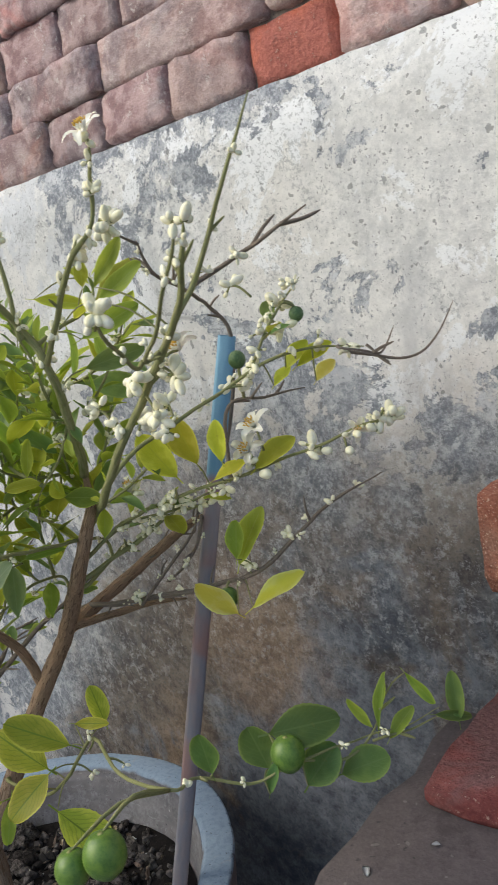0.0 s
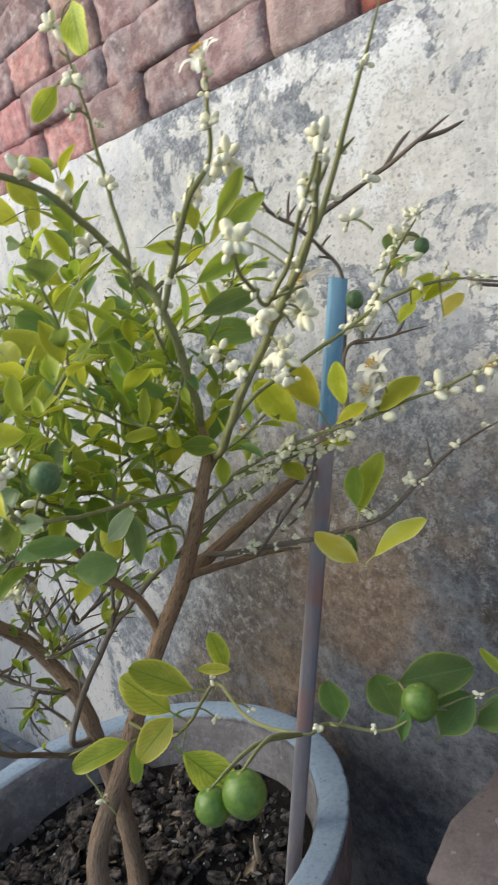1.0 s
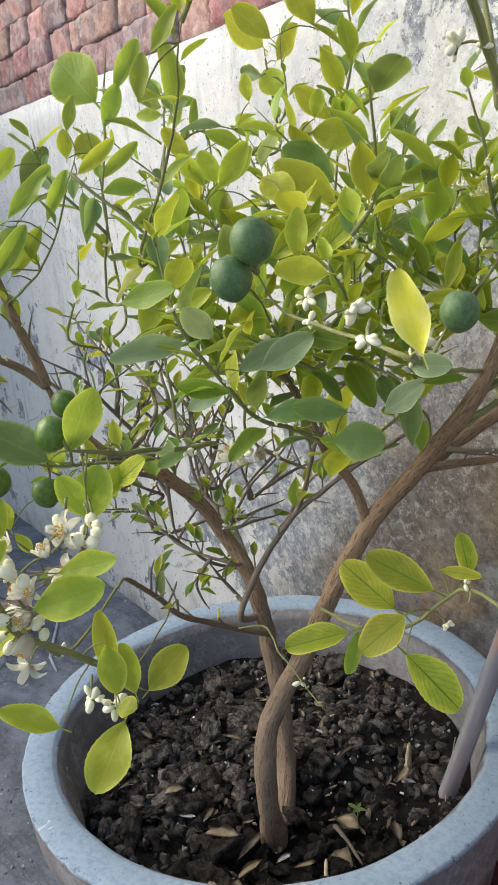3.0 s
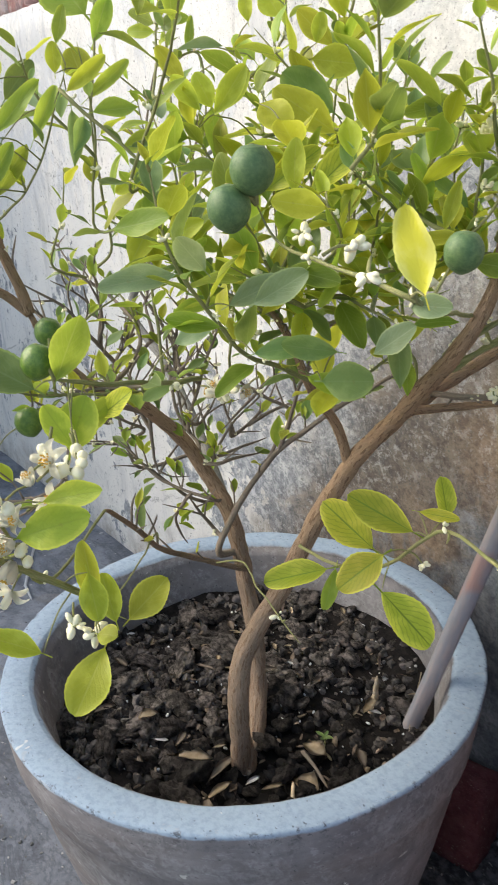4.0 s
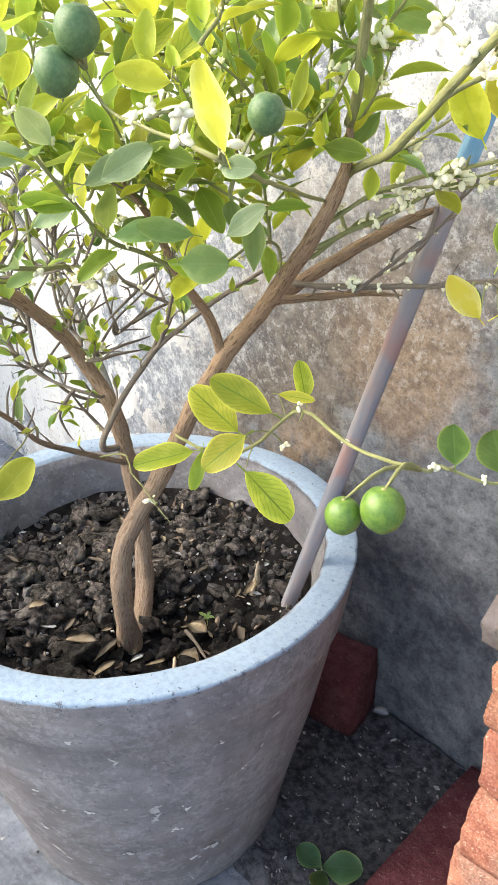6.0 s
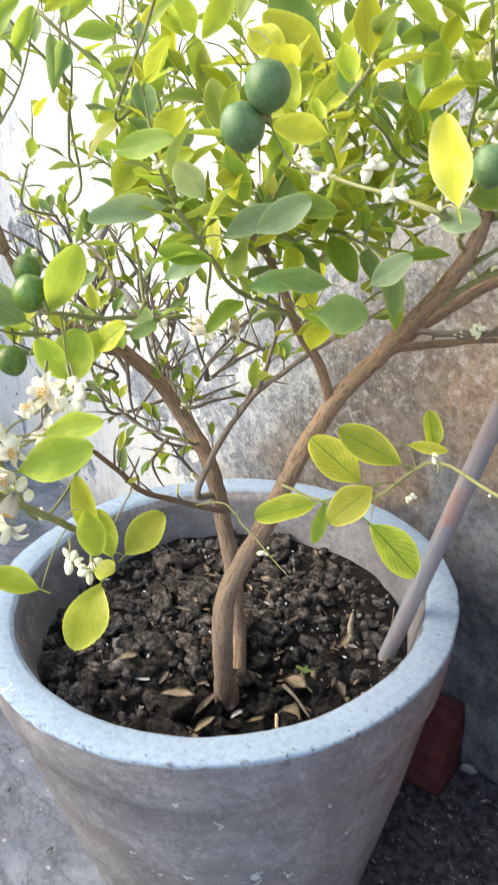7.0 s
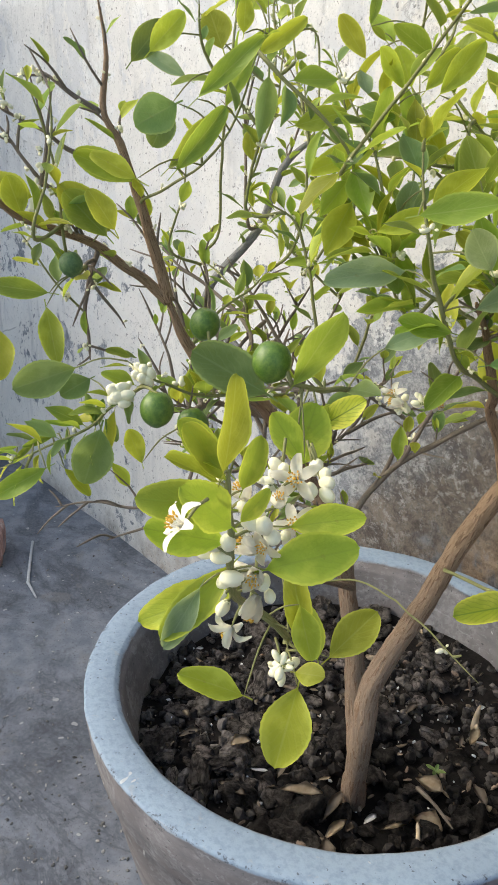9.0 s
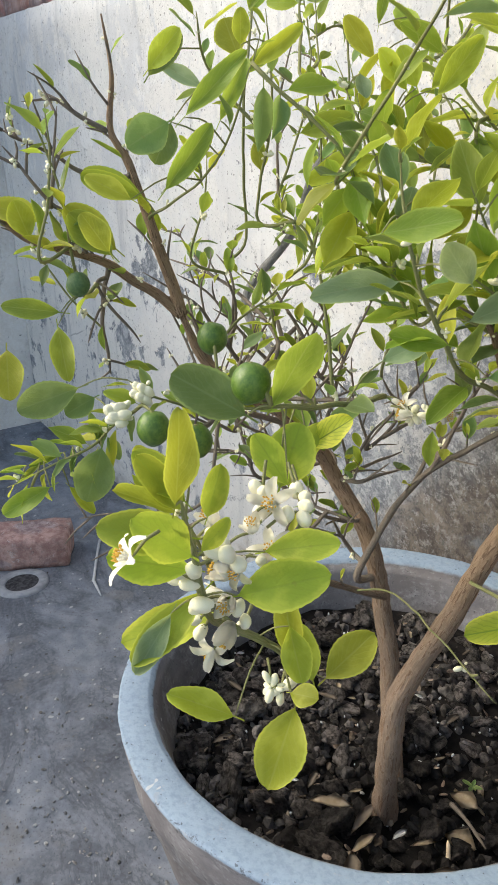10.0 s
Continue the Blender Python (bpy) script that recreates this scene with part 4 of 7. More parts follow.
def limb(kind, points, r0, r1, leaf=0, bud=0, l0=0.1, bark=None):
    """A limb of the tree with its leaves and buds."""
    points = [Vector(p) for p in points]
    if GROWN and kind != "trunk":
        ends = []
        for end, following in ((points[0], points[1]), (points[-1], points[-2])):
            ends.append(nearest_place(end, following - end))
        if ends[0][0] > 0.16:
            ends[0] = nearest_place(points[0])
        if ends[1][0] < ends[0][0] - 0.02 and kind in ("twig", "shoot"):
            points.reverse()
            ends.reverse()
        if 0.004 < ends[0][0] < 0.16:
            if ends[0][0] > 0.045 and len(points) > 2 and kind == "shoot":
                points[0] = ends[0][1]
            else:
                points.insert(0, ends[0][1])
    count = max(8, 5 * len(points))
    path = smooth_path(points, count)
    wood = kind in ("trunk", "branch")
    if not wood:
        path = [p + 0.0016 * noise.noise_vector(p * 40) for p in path]
    name = {"trunk": "trunk", "branch": "branch", "stem": "stem", "twig": "twig", "shoot": "shoot"}[kind]
    material = bark or {"trunk": BARK, "branch": BARK, "stem": STEM, "twig": TWIG, "shoot": STEM}[kind]
    local = [HOME @ p for p in path]
    ob = part(name, tube(local, r0, r1, 12 if wood else 7, 0.22 if wood else 0.24, len(GROWN)), material, TREE)
    GROWN.append((ob, path))
    side = rnd.uniform(0, 6.28)
    middle = path[len(path) // 2]
    far = 0.62 if middle.x < -0.10 else 0.75 if middle.x < 0.03 else 1.0
    leaf = round(leaf * ((1.4 if far == 1.0 else 1.05) if kind == "shoot" else 1.4))
    for k in range(leaf):
        s = l0 + (1.0 - l0) * (k + rnd.uniform(0.1, 0.9)) / leaf
        i = min(len(path) - 2, int(s * (len(path) - 1)))
        ahead = (path[i + 1] - path[i]).normalized()
        side += 2.4 + rnd.uniform(-0.5, 0.5)
        u = ahead.orthogonal().normalized()
        out = u * math.cos(side) + ahead.cross(u) * math.sin(side)
        way = (rnd.uniform(0.5, 1.1) * ahead + out + Vector((0, 0, rnd.uniform(-0.1, 0.45)))).normalized()
        up = Vector((0, 0, 1)) + 0.5 * ahead + Vector((rnd.uniform(-0.6, 0.6), rnd.uniform(-0.6, 0.6), 0))
        size = (rnd.uniform(0.017, 0.042) if kind == "shoot" else rnd.uniform(0.019, 0.040)) * (0.75 if s > 0.9 else 1.0) * (0.6 if middle.x > 0.28 else far)
        tone = rnd.choices(("lime", "green", "deep"), (0.31, 0.42, 0.27) if far == 1.0 else (0.22, 0.42, 0.36))[0]
        add_leaf(tone, leaf_pose(path[i] + way * size * 0.16, way, up, size), ob)
    spurs = {"branch": 9, "twig": 7, "stem": 3, "shoot": 0, "trunk": 0}[kind]
    run = sum((b - a).length for a, b in zip(path, path[1:]))
    for k in range(min(spurs if r0 > 0.0014 else 1, int(run / 0.03))):
        i = rnd.randrange(len(path) // 5, len(path) - 1)
        ahead = (path[i + 1] - path[i]).normalized()
        u = ahead.orthogonal().normalized()
        a = rnd.uniform(0, 6.28)
        way = (0.9 * ahead + u * math.cos(a) + ahead.cross(u) * math.sin(a) + Vector((0, 0, 0.4))).normalized()
        size = rnd.uniform(0.006 if kind == "stem" else 0.012, 0.015 if kind == "stem" else 0.046 if middle.x < 0.2 else 0.022)
        bend = Vector((rnd.uniform(-1, 1), rnd.uniform(-1, 1), rnd.uniform(-0.5, 1))) * (0.06 if kind == "stem" else 0.12) * size
        line = smooth_path((path[i], path[i] + way * size * 0.5 + bend, path[i] + way * size), 6)
        part("spur", tube([HOME @ p for p in line], 0.0011, 0.0007, 6, 0.4, k), TWIG if kind != "stem" else STEM, ob)
        for leafy in range(rnd.choice((0, 1, 2, 3)) if leaf else rnd.choice((0, 0, 1)) if middle.x < 0.2 else 0):
            out = (way + Vector((rnd.uniform(-1, 1), rnd.uniform(-1, 1), rnd.uniform(-0.3, 0.8)))).normalized()
            add_leaf(rnd.choice(("green", "deep", "lime")), leaf_pose(line[3 + leafy], out, Vector((0.4, -0.3, 1)), rnd.uniform(0.012, 0.026)), ob)
    flowering = middle.x > 0.2 and middle.y > -0.08 and middle.z > 0.7 and kind == "stem"
    bud = round(bud * (1.0 if kind == "shoot" else 1.8 if flowering else 1.3))
    for k in range(bud):
        s = l0 + (1.0 - l0) * (k + rnd.uniform(0.1, 0.9)) / bud
        i = min(len(path) - 2, int(s * (len(path) - 1)))
        m = pose(0, 0, 0, rnd.uniform(0, 360), rnd.uniform(0, 360), 0)
        size = rnd.uniform(0.50, 1.0) if flowering else rnd.uniform(0.40, 0.74)
        p = path[i] + Vector((rnd.uniform(-1, 1), rnd.uniform(-1, 1), rnd.uniform(-0.5, 1))) * 0.004
        piece("inflorescence", rnd.choice(BUDS[:5]), HOME @ Matrix.Translation(p) @ m @ Matrix.Diagonal((size, size, size, 1)), ob)
    return ob


def nearest(p):
    """The limb that passes nearest to p, and the place on it."""
    best = min(((q - p).length, k, i) for k, (ob, path) in enumerate(GROWN) for i, q in enumerate(path))
    return GROWN[best[1]][0], GROWN[best[1]][1][best[2]]


def stalk(p, q, ob, r=0.0007):
    """A thin stalk from a limb at q to what hangs at p."""
    if (p - q).length < 0.003:
        return
    mid = (p + q) / 2 + Vector((0, 0, 0.12 * (p - q).length))
    part("stalk", tube([HOME @ v for v in smooth_path((q, mid, p), 6)], r * 1.2, r, 5), STEM, ob)


def key_leaf(base, tip, ratio, tone):
    """A leaf that is told apart on its own, from its base to its tip."""
    base, tip = Vector(base), Vector(tip)
    ob, q = nearest(base)
    way = tip - base
    if (q - base).length < 0.06:
        stalk(base, q, ob, 0.0005)
    # leaves turn towards the camera's place, to fit its view
    to_camera = (Vector((0.56, -0.40, 0.95)) - base).normalized()
    which, broad = rnd.choice(((0, 0.48), (1, 0.53), (3, 0.56)))
    shape = SHAPES[tone][which]
    COUNT[0] += 1
    up = to_camera + Vector((rnd.uniform(-0.35, 0.35), rnd.uniform(-0.35, 0.35), rnd.uniform(-0.1, 0.4)))
    # yellow and ripe leaves tilt to the sun, still seen from the camera
    if tone == "yellow":
        up = Vector((-0.05, -0.75, 0.65)) if base.y > 0 else to_camera + Vector((-0.35, -0.45, 0.5))
    if tone == "ripe":
        up = Vector((rnd.uniform(-0.1, 0.25), -0.75, rnd.uniform(0.45, 0.75)))
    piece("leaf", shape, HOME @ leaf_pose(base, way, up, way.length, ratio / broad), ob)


def lime_mesh(material, seed):
    bm = bmesh.new()
    bmesh.ops.create_uvsphere(bm, u_segments=28, v_segments=18, radius=1.0)
    for v in bm.verts:
        d = v.co.copy()
        v.co *= 1 + 0.012 * noise.noise(d * 3 + Vector((seed, 0, 0)))
        if d.z < -0.9:
            v.co.z -= 0.06 * (-d.z - 0.9) / 0.1
        if d.z > 0.93:
            v.co.z -= 0.05
    return mesh_of("lime", bm, material)


LIMES = [lime_mesh(RIND, 1), lime_mesh(RIND_DARK, 2)]


def lime(p, r, dark=None):
    p = Vector(p)
    ob, q = nearest(p)
    dark = p.z > 0.76 if dark is None else dark
    top = p + Vector((0, 0, r * 0.95))
    stalk(top, q, ob, 0.0011)
    fruit = piece("lime", LIMES[int(dark)], HOME @ Matrix.Translation(p) @ pose(0, 0, 0, rnd.uniform(-15, 15), rnd.uniform(-15, 15), rnd.uniform(0, 360)) @ Matrix.Diagonal((r, r, r * 1.07, 1)), ob)
    tagged(fruit, "small unripe green lime")
    cap = bmesh.new()
    bmesh.ops.create_cone(cap, cap_ends=True, segments=6, radius1=r * 0.24, radius2=r * 0.12, depth=r * 0.2, matrix=HOME @ Matrix.Translation(top))
    part("calyx", cap, STEM, ob)


def add_petal(bm, turn, wide, reach, rise, back):
    """One strap-shaped petal that leaves the middle, rises and bends back at its tip."""
    rows = []
    for i in range(7):
        u = i / 6
        half = wide * math.sin(math.pi * min(1, 0.16 + 0.76 * u)) ** 0.75
        rows.append([bm.verts.new(turn @ Vector((0.06 + reach * u, v * half, rise * math.sin(1.7 * u) + 0.35 * half * v * v - back * u ** 3))) for v in (-1, -0.5, 0, 0.5, 1)])
    for a, b in zip(rows, rows[1:]):
        for j in range(4):
            bm.faces.new((a[j], b[j], b[j + 1], a[j + 1]))


def blossom_meshes():
    petals = bmesh.new()
    for k in range(5):
        add_petal(petals, pose(0, 0, 0, 0, 0, 72 * k + (7, -5, 4, -8, 2)[k]), (0.21, 0.23, 0.20, 0.24, 0.21)[k], (0.94, 0.88, 0.97, 0.84, 0.93)[k], 0.42, (0.20, 0.42, 0.28, 0.55, 0.10)[k])
    bmesh.ops.solidify(petals, geom=petals.faces[:], thickness=0.05)
    bmesh.ops.recalc_face_normals(petals, faces=petals.faces)
    heart = bmesh.new()
    for k in range(16):
        a = 2 * math.pi * k / 16
        lean = pose(0, 0, 0, 0, 0, math.degrees(a)) @ Matrix.Translation((0.07, 0, 0.06)) @ pose(0, 0, 0, 0, 9 + 9 * (k % 3), 0)
        made = bmesh.ops.create_cone(heart, cap_ends=True, segments=5, radius1=0.035, radius2=0.022, depth=0.42, matrix=lean @ Matrix.Translation((0, 0, 0.21)))
        for f in {f for v in made["verts"] for f in v.link_faces}:
            f.material_index = 1
        bmesh.ops.create_icosphere(heart, subdivisions=1, radius=1.0, matrix=lean @ Matrix.Translation((0, 0, 0.46)) @ Matrix.Diagonal((0.04, 0.04, 0.085, 1)))
    bmesh.ops.create_icosphere(heart, subdivisions=1, radius=0.07, matrix=Matrix.Translation((0, 0, 0.50)))
    tuft = mesh_of("stamen_tuft", heart, ANTHER)
    tuft.materials.append(PETAL)
    return mesh_of("corolla", petals, PETAL), tuft


def plump_bud_mesh(seed):
    """One large bud, its closed petals faintly ridged, in a green calyx."""
    bm = bmesh.new()
    bmesh.ops.create_uvsphere(bm, u_segments=20, v_segments=12, radius=1.0)
    for v in bm.verts:
        d = v.co.copy()
        a = math.atan2(d.y, d.x)
        fat = 0.62 * (1 - 0.05 * math.cos(5 * a + 0.8 * d.z + seed)) * (1 + 0.10 * d.z - 0.08 * noise.noise(d * 1.5 + Vector((seed, 0, 0))))
        v.co = Vector((d.x * fat + 0.05 * d.z * d.z, d.y * fat, 0.95 * d.z + 0.9))
    made = bmesh.ops.create_cone(bm, cap_ends=True, segments=10, radius1=0.10, radius2=0.40, depth=0.32, matrix=Matrix.Translation((0, 0, 0.08)))
    for f in {f for v in made["verts"] for f in v.link_faces}:
        f.material_index = 1
    me = mesh_of("flower_bud", bm, BUD)
    me.materials.append(STEM)
    return me


PLUMP = [plump_bud_mesh(k * 1.7) for k in range(4)]


PETALS, STAMENS = blossom_meshes()


def cup_mesh():
    """A blossom that is only half open: petals that close round the stamens."""
    bm = bmesh.new()
    for k in range(5):
        turn = pose(0, 0, 0, 0, 0, 72 * k)
        rows = []
        for i in range(6):
            u = i / 5
            half = 0.30 * math.sin(math.pi * min(1, 0.12 + 0.80 * u)) ** 0.7
            out = 0.10 + 0.34 * math.sin(1.9 * u) + (0.25 * u ** 3 if k % 2 else 0.0)
            rows.append([bm.verts.new(turn @ Vector((out - 0.10 * v * v, v * half, 0.95 * u))) for v in (-1, 0, 1)])
        for a, b in zip(rows, rows[1:]):
            for j in range(2):
                bm.faces.new((a[j], b[j], b[j + 1], a[j + 1]))
    bmesh.ops.solidify(bm, geom=bm.faces[:], thickness=0.04)
    return mesh_of("corolla", bm, PETAL)


CUP = cup_mesh()


def blossom(p, r, half=0, face=None):
    p = Vector(p)
    ob, q = nearest(p)
    stalk(p, p + (q - p) * min(1.0, 0.016 / max(0.001, (q - p).length)), ob)
    face = Vector(face) if face else Vector((0.3, -0.7, 0.6)) + Vector((rnd.uniform(-0.4, 0.4), rnd.uniform(-0.4, 0.4), rnd.uniform(-0.4, 0.4)))
    m = HOME @ Matrix.Translation(p) @ face.to_track_quat("Z", "Y").to_matrix().to_4x4() @ pose(0, 0, 0, 0, 0, rnd.uniform(0, 72)) @ Matrix.Diagonal((r, r, r, 1))
    tagged(piece("corolla", CUP if half else PETALS, m, ob), "half-open white petals" if half else "five open white petals")
    tagged(piece("stamen_tuft", STAMENS, m @ Matrix.Translation((0, 0, 0.45)) if half else m, ob), "yellow stamens of a blossom")


def plump_bud(p, size, way=(0.3, -0.4, 0.5)):
    """A single large bud whose middle lies at p."""
    p, way = Vector(p), Vector(way)
    way = (way.normalized() + Vector((rnd.uniform(-0.5, 0.5), rnd.uniform(-0.5, 0.5), rnd.uniform(-0.4, 0.4)))).normalized()
    ob, q = nearest(p)
    foot = p - way * size * 0.9
    stalk(foot, foot + (q - foot) * min(1.0, 0.018 / max(0.001, (q - foot).length)), ob)
    piece("flower_bud", rnd.choice(PLUMP), HOME @ Matrix.Translation(foot) @ way.to_track_quat("Z", "Y").to_matrix().to_4x4() @ pose(0, 0, 0, 0, 0, rnd.uniform(0, 360)) @ Matrix.Diagonal((size, size, size, 1)), ob)


def buds(p, count, size):
    p = Vector(p)
    ob, q = nearest(p)
    stalk(p, p + (q - p) * min(1.0, 0.016 / max(0.001, (q - p).length)), ob)
    shape = BUDS[max(0, min(7, count - 3))]
    s = 0.88 * size / 0.003
    piece("inflorescence", shape, HOME @ Matrix.Translation(p) @ pose(0, 0, 0, rnd.uniform(0, 360), rnd.uniform(0, 360), 0) @ Matrix.Diagonal((s, s, s, 1)), ob)


limb('trunk', [(0.083, -0.067, 0.297), (0.092, -0.07, 0.361), (0.099, -0.074, 0.413), (0.094, -0.064, 0.447), (0.097, -0.045, 0.478), (0.104, -0.02, 0.514), (0.111, 0.006, 0.56), (0.12, 0.023, 0.592), (0.129, 0.037, 0.618), (0.146, 0.042, 0.641), (0.163, 0.040, 0.656), (0.19, 0.034, 0.681), (0.222, 0.024, 0.711), (0.249, 0.015, 0.735), (0.266, 0.012, 0.756), (0.275, 0.014, 0.774), (0.276, 0.021, 0.790), (0.277, 0.021, 0.812)], 0.0102, 0.0050)
limb('trunk', [(0.083, -0.067, 0.297), (0.067, -0.038, 0.327), (0.037, -0.01, 0.343), (0.02, 0.003, 0.377), (0.01, 0.009, 0.414), (-0.003, 0.011, 0.45), (-0.015, 0.014, 0.486), (-0.035, 0.016, 0.523), (-0.055, 0.015, 0.544), (-0.07, 0.003, 0.576), (-0.069, -0.012, 0.602), (-0.059, -0.045, 0.637), (-0.047, -0.078, 0.666), (-0.05, -0.116, 0.687), (-0.055, -0.143, 0.722), (-0.061, -0.155, 0.754)], 0.0106, 0.0058)
limb('trunk', [(0.085, -0.066, 0.300), (0.086, -0.064, 0.325), (0.083, -0.060, 0.356)], 0.0140, 0.0100)
limb('stem', [(0.277, 0.021, 0.812), (0.303, 0, 0.853), (0.32, -0.021, 0.892), (0.312, -0.029, 0.919), (0.333, -0.083, 0.96), (0.328, -0.128, 0.983), (0.332, -0.151, 0.998)], 0.00352, 0.00132, leaf=0, bud=4, l0=0.2)
limb('stem', [(0.32, -0.021, 0.892), (0.35, -0.027, 0.918), (0.383, -0.036, 0.944), (0.402, -0.03, 0.96), (0.409, -0.031, 0.986), (0.421, -0.039, 1)], 0.00207, 0.00094, leaf=0, bud=4)
limb('stem', [(0.311, -0.03, 0.918), (0.296, -0.022, 0.992), (0.303, -0.029, 1.017), (0.309, -0.036, 1.061)], 0.00188, 0.00075, leaf=0, bud=2)
limb('stem', [(0.271, 0.03, 0.783), (0.34, -0.015, 0.804), (0.383, -0.031, 0.834), (0.402, -0.032, 0.852), (0.426, -0.038, 0.869), (0.449, -0.045, 0.883), (0.462, -0.042, 0.902), (0.468, -0.033, 0.916), (0.482, -0.031, 0.934), (0.495, -0.03, 0.954), (0.505, -0.026, 0.975), (0.511, -0.021, 0.991)], 0.0031, 0.0008, leaf=0, bud=3, l0=0.3)
limb('stem', [(0.449, -0.046, 0.883), (0.469, -0.056, 0.893), (0.492, -0.068, 0.906), (0.505, -0.077, 0.919), (0.514, -0.082, 0.931)], 0.0018, 0.0012, leaf=0, bud=1)
limb('twig', [(0.464, -0.03, 0.915), (0.482, -0.019, 0.922), (0.512, -0.028, 0.927), (0.535, -0.028, 0.934)], 0.0016, 0.0008, leaf=0, bud=1)
limb('stem', [(0.453, -0.06, 0.882), (0.491, -0.084, 0.897), (0.513, -0.096, 0.911), (0.537, -0.112, 0.925)], 0.00122, 0.00075, leaf=0, bud=3)
limb('stem', [(0.453, -0.066, 0.88), (0.476, -0.098, 0.891), (0.499, -0.123, 0.9)], 0.00122, 0.00085, leaf=0, bud=1)
limb('branch', [(0.190, 0.035, 0.680), (0.185, 0.085, 0.690), (0.200, 0.120, 0.708), (0.235, 0.138, 0.732), (0.268, 0.136, 0.747)], 0.0062, 0.0040)
limb('branch', [(0.190, 0.038, 0.680), (0.209, 0.072, 0.680), (0.237, 0.088, 0.685), (0.271, 0.097, 0.688)], 0.0040, 0.0016)
limb('stem', [(0.252, 0.020, 0.733), (0.269, 0.042, 0.745), (0.292, 0.049, 0.756), (0.317, 0.055, 0.771), (0.350, 0.058, 0.779), (0.384, 0.058, 0.790)], 0.0022, 0.0009, bud=6, l0=0.4)
limb('stem', [(0.245, 0.024, 0.725), (0.256, 0.044, 0.740), (0.278, 0.050, 0.751), (0.300, 0.053, 0.761)], 0.0020, 0.0010, bud=3, l0=0.5)
limb('twig', [(0.268, 0.136, 0.747), (0.274, 0.116, 0.725), (0.257, 0.108, 0.706), (0.242, 0.104, 0.698)], 0.0018, 0.0010, bud=2)
limb('twig', [(0.174, 0.057, 0.684), (0.215, 0.067, 0.691), (0.256, 0.077, 0.696), (0.3, 0.076, 0.704), (0.332, 0.078, 0.712), (0.368, 0.085, 0.722), (0.392, 0.095, 0.74), (0.421, 0.098, 0.763), (0.439, 0.102, 0.773), (0.464, 0.112, 0.784)], 0.00272, 0.00102, leaf=0, bud=8, l0=0.2)
limb('twig', [(0.249, 0.071, 0.694), (0.288, 0.07, 0.725), (0.317, 0.073, 0.751), (0.329, 0.073, 0.769)], 0.0017, 0.00085, leaf=0, bud=3)
limb('stem', [(0.262, 0.017, 0.750), (0.287, 0.031, 0.769), (0.331, 0.033, 0.786), (0.365, 0.036, 0.793), (0.388, 0.042, 0.798), (0.427, 0.057, 0.808), (0.455, 0.069, 0.814), (0.48, 0.079, 0.822), (0.487, 0.086, 0.823), (0.496, 0.091, 0.826)], 0.00169, 0.00061, leaf=0, bud=6, l0=0.25)
limb('stem', [(0.242, 0.019, 0.738), (0.285, 0.035, 0.768), (0.341, 0.045, 0.781), (0.376, 0.065, 0.794)], 0.00141, 0.00071, leaf=2, bud=4, l0=0.3)
limb('stem', [(0.34, -0.017, 0.804), (0.364, -0.006, 0.829), (0.385, 0.014, 0.842), (0.41, 0.039, 0.857), (0.435, 0.049, 0.869), (0.458, 0.069, 0.873), (0.486, 0.079, 0.867)], 0.00169, 0.00075, leaf=0, bud=5, l0=0.25)
limb('twig', [(0.473, 0.083, 0.866), (0.492, 0.092, 0.859), (0.509, 0.099, 0.858), (0.519, 0.109, 0.867), (0.527, 0.119, 0.884)], 0.00119, 0.00051, leaf=0, bud=0)
limb('stem', [(0.419, 0.047, 0.861), (0.436, 0.053, 0.885), (0.446, 0.064, 0.903), (0.454, 0.074, 0.915)], 0.00113, 0.00047, leaf=1, bud=5)
limb('twig', [(0.268, 0.139, 0.746), (0.288, 0.166, 0.81), (0.303, 0.172, 0.865), (0.312, 0.166, 0.897), (0.313, 0.149, 0.915), (0.348, 0.089, 0.926), (0.373, 0.04, 0.933), (0.376, 0.026, 0.945), (0.381, 0.018, 0.955)], 0.0022, 0.0010, leaf=0, bud=2, l0=0.7)
limb('twig', [(0.495, 0.082, 0.862), (0.502, 0.091, 0.876)], 0.00094, 0.00042, leaf=0, bud=0)
limb('twig', [(0.477, 0.068, 0.869), (0.49, 0.079, 0.863), (0.499, 0.085, 0.856)], 0.00102, 0.00051, leaf=0, bud=0)
limb('twig', [(0.377, 0.074, 0.841), (0.398, 0.092, 0.845), (0.418, 0.11, 0.846)], 0.00153, 0.00068, leaf=0, bud=0)
limb('twig', [(0.347, 0.09, 0.926), (0.352, 0.094, 0.936), (0.358, 0.098, 0.946)], 0.00102, 0.00051, leaf=0, bud=1)
limb('stem', [(0.125, -0.015, 0.555), (0.195, -0.024, 0.567), (0.236, -0.025, 0.591), (0.281, -0.025, 0.634), (0.358, -0.06, 0.647), (0.411, -0.067, 0.655), (0.405, -0.043, 0.646), (0.429, -0.024, 0.637), (0.445, -0.01, 0.642), (0.461, 0.018, 0.643), (0.468, 0.037, 0.641), (0.487, 0.053, 0.642), (0.503, 0.068, 0.649)], 0.0016, 0.00047, leaf=0, bud=4, l0=0.3)
limb('stem', [(0.465, 0.018, 0.636), (0.473, 0.04, 0.643), (0.478, 0.047, 0.659)], 0.00103, 0.00047, leaf=0, bud=0)
limb('stem', [(0.475, 0.035, 0.641), (0.488, 0.052, 0.64), (0.502, 0.066, 0.644)], 0.00085, 0.00047, leaf=0, bud=1)
limb('branch', [(0.128, 0.036, 0.618), (0.126, 0.025, 0.654), (0.129, 0, 0.687), (0.143, -0.021, 0.707), (0.143, -0.034, 0.737), (0.148, -0.049, 0.756), (0.15, -0.066, 0.776)], 0.00468, 0.00234, leaf=0, bud=1)
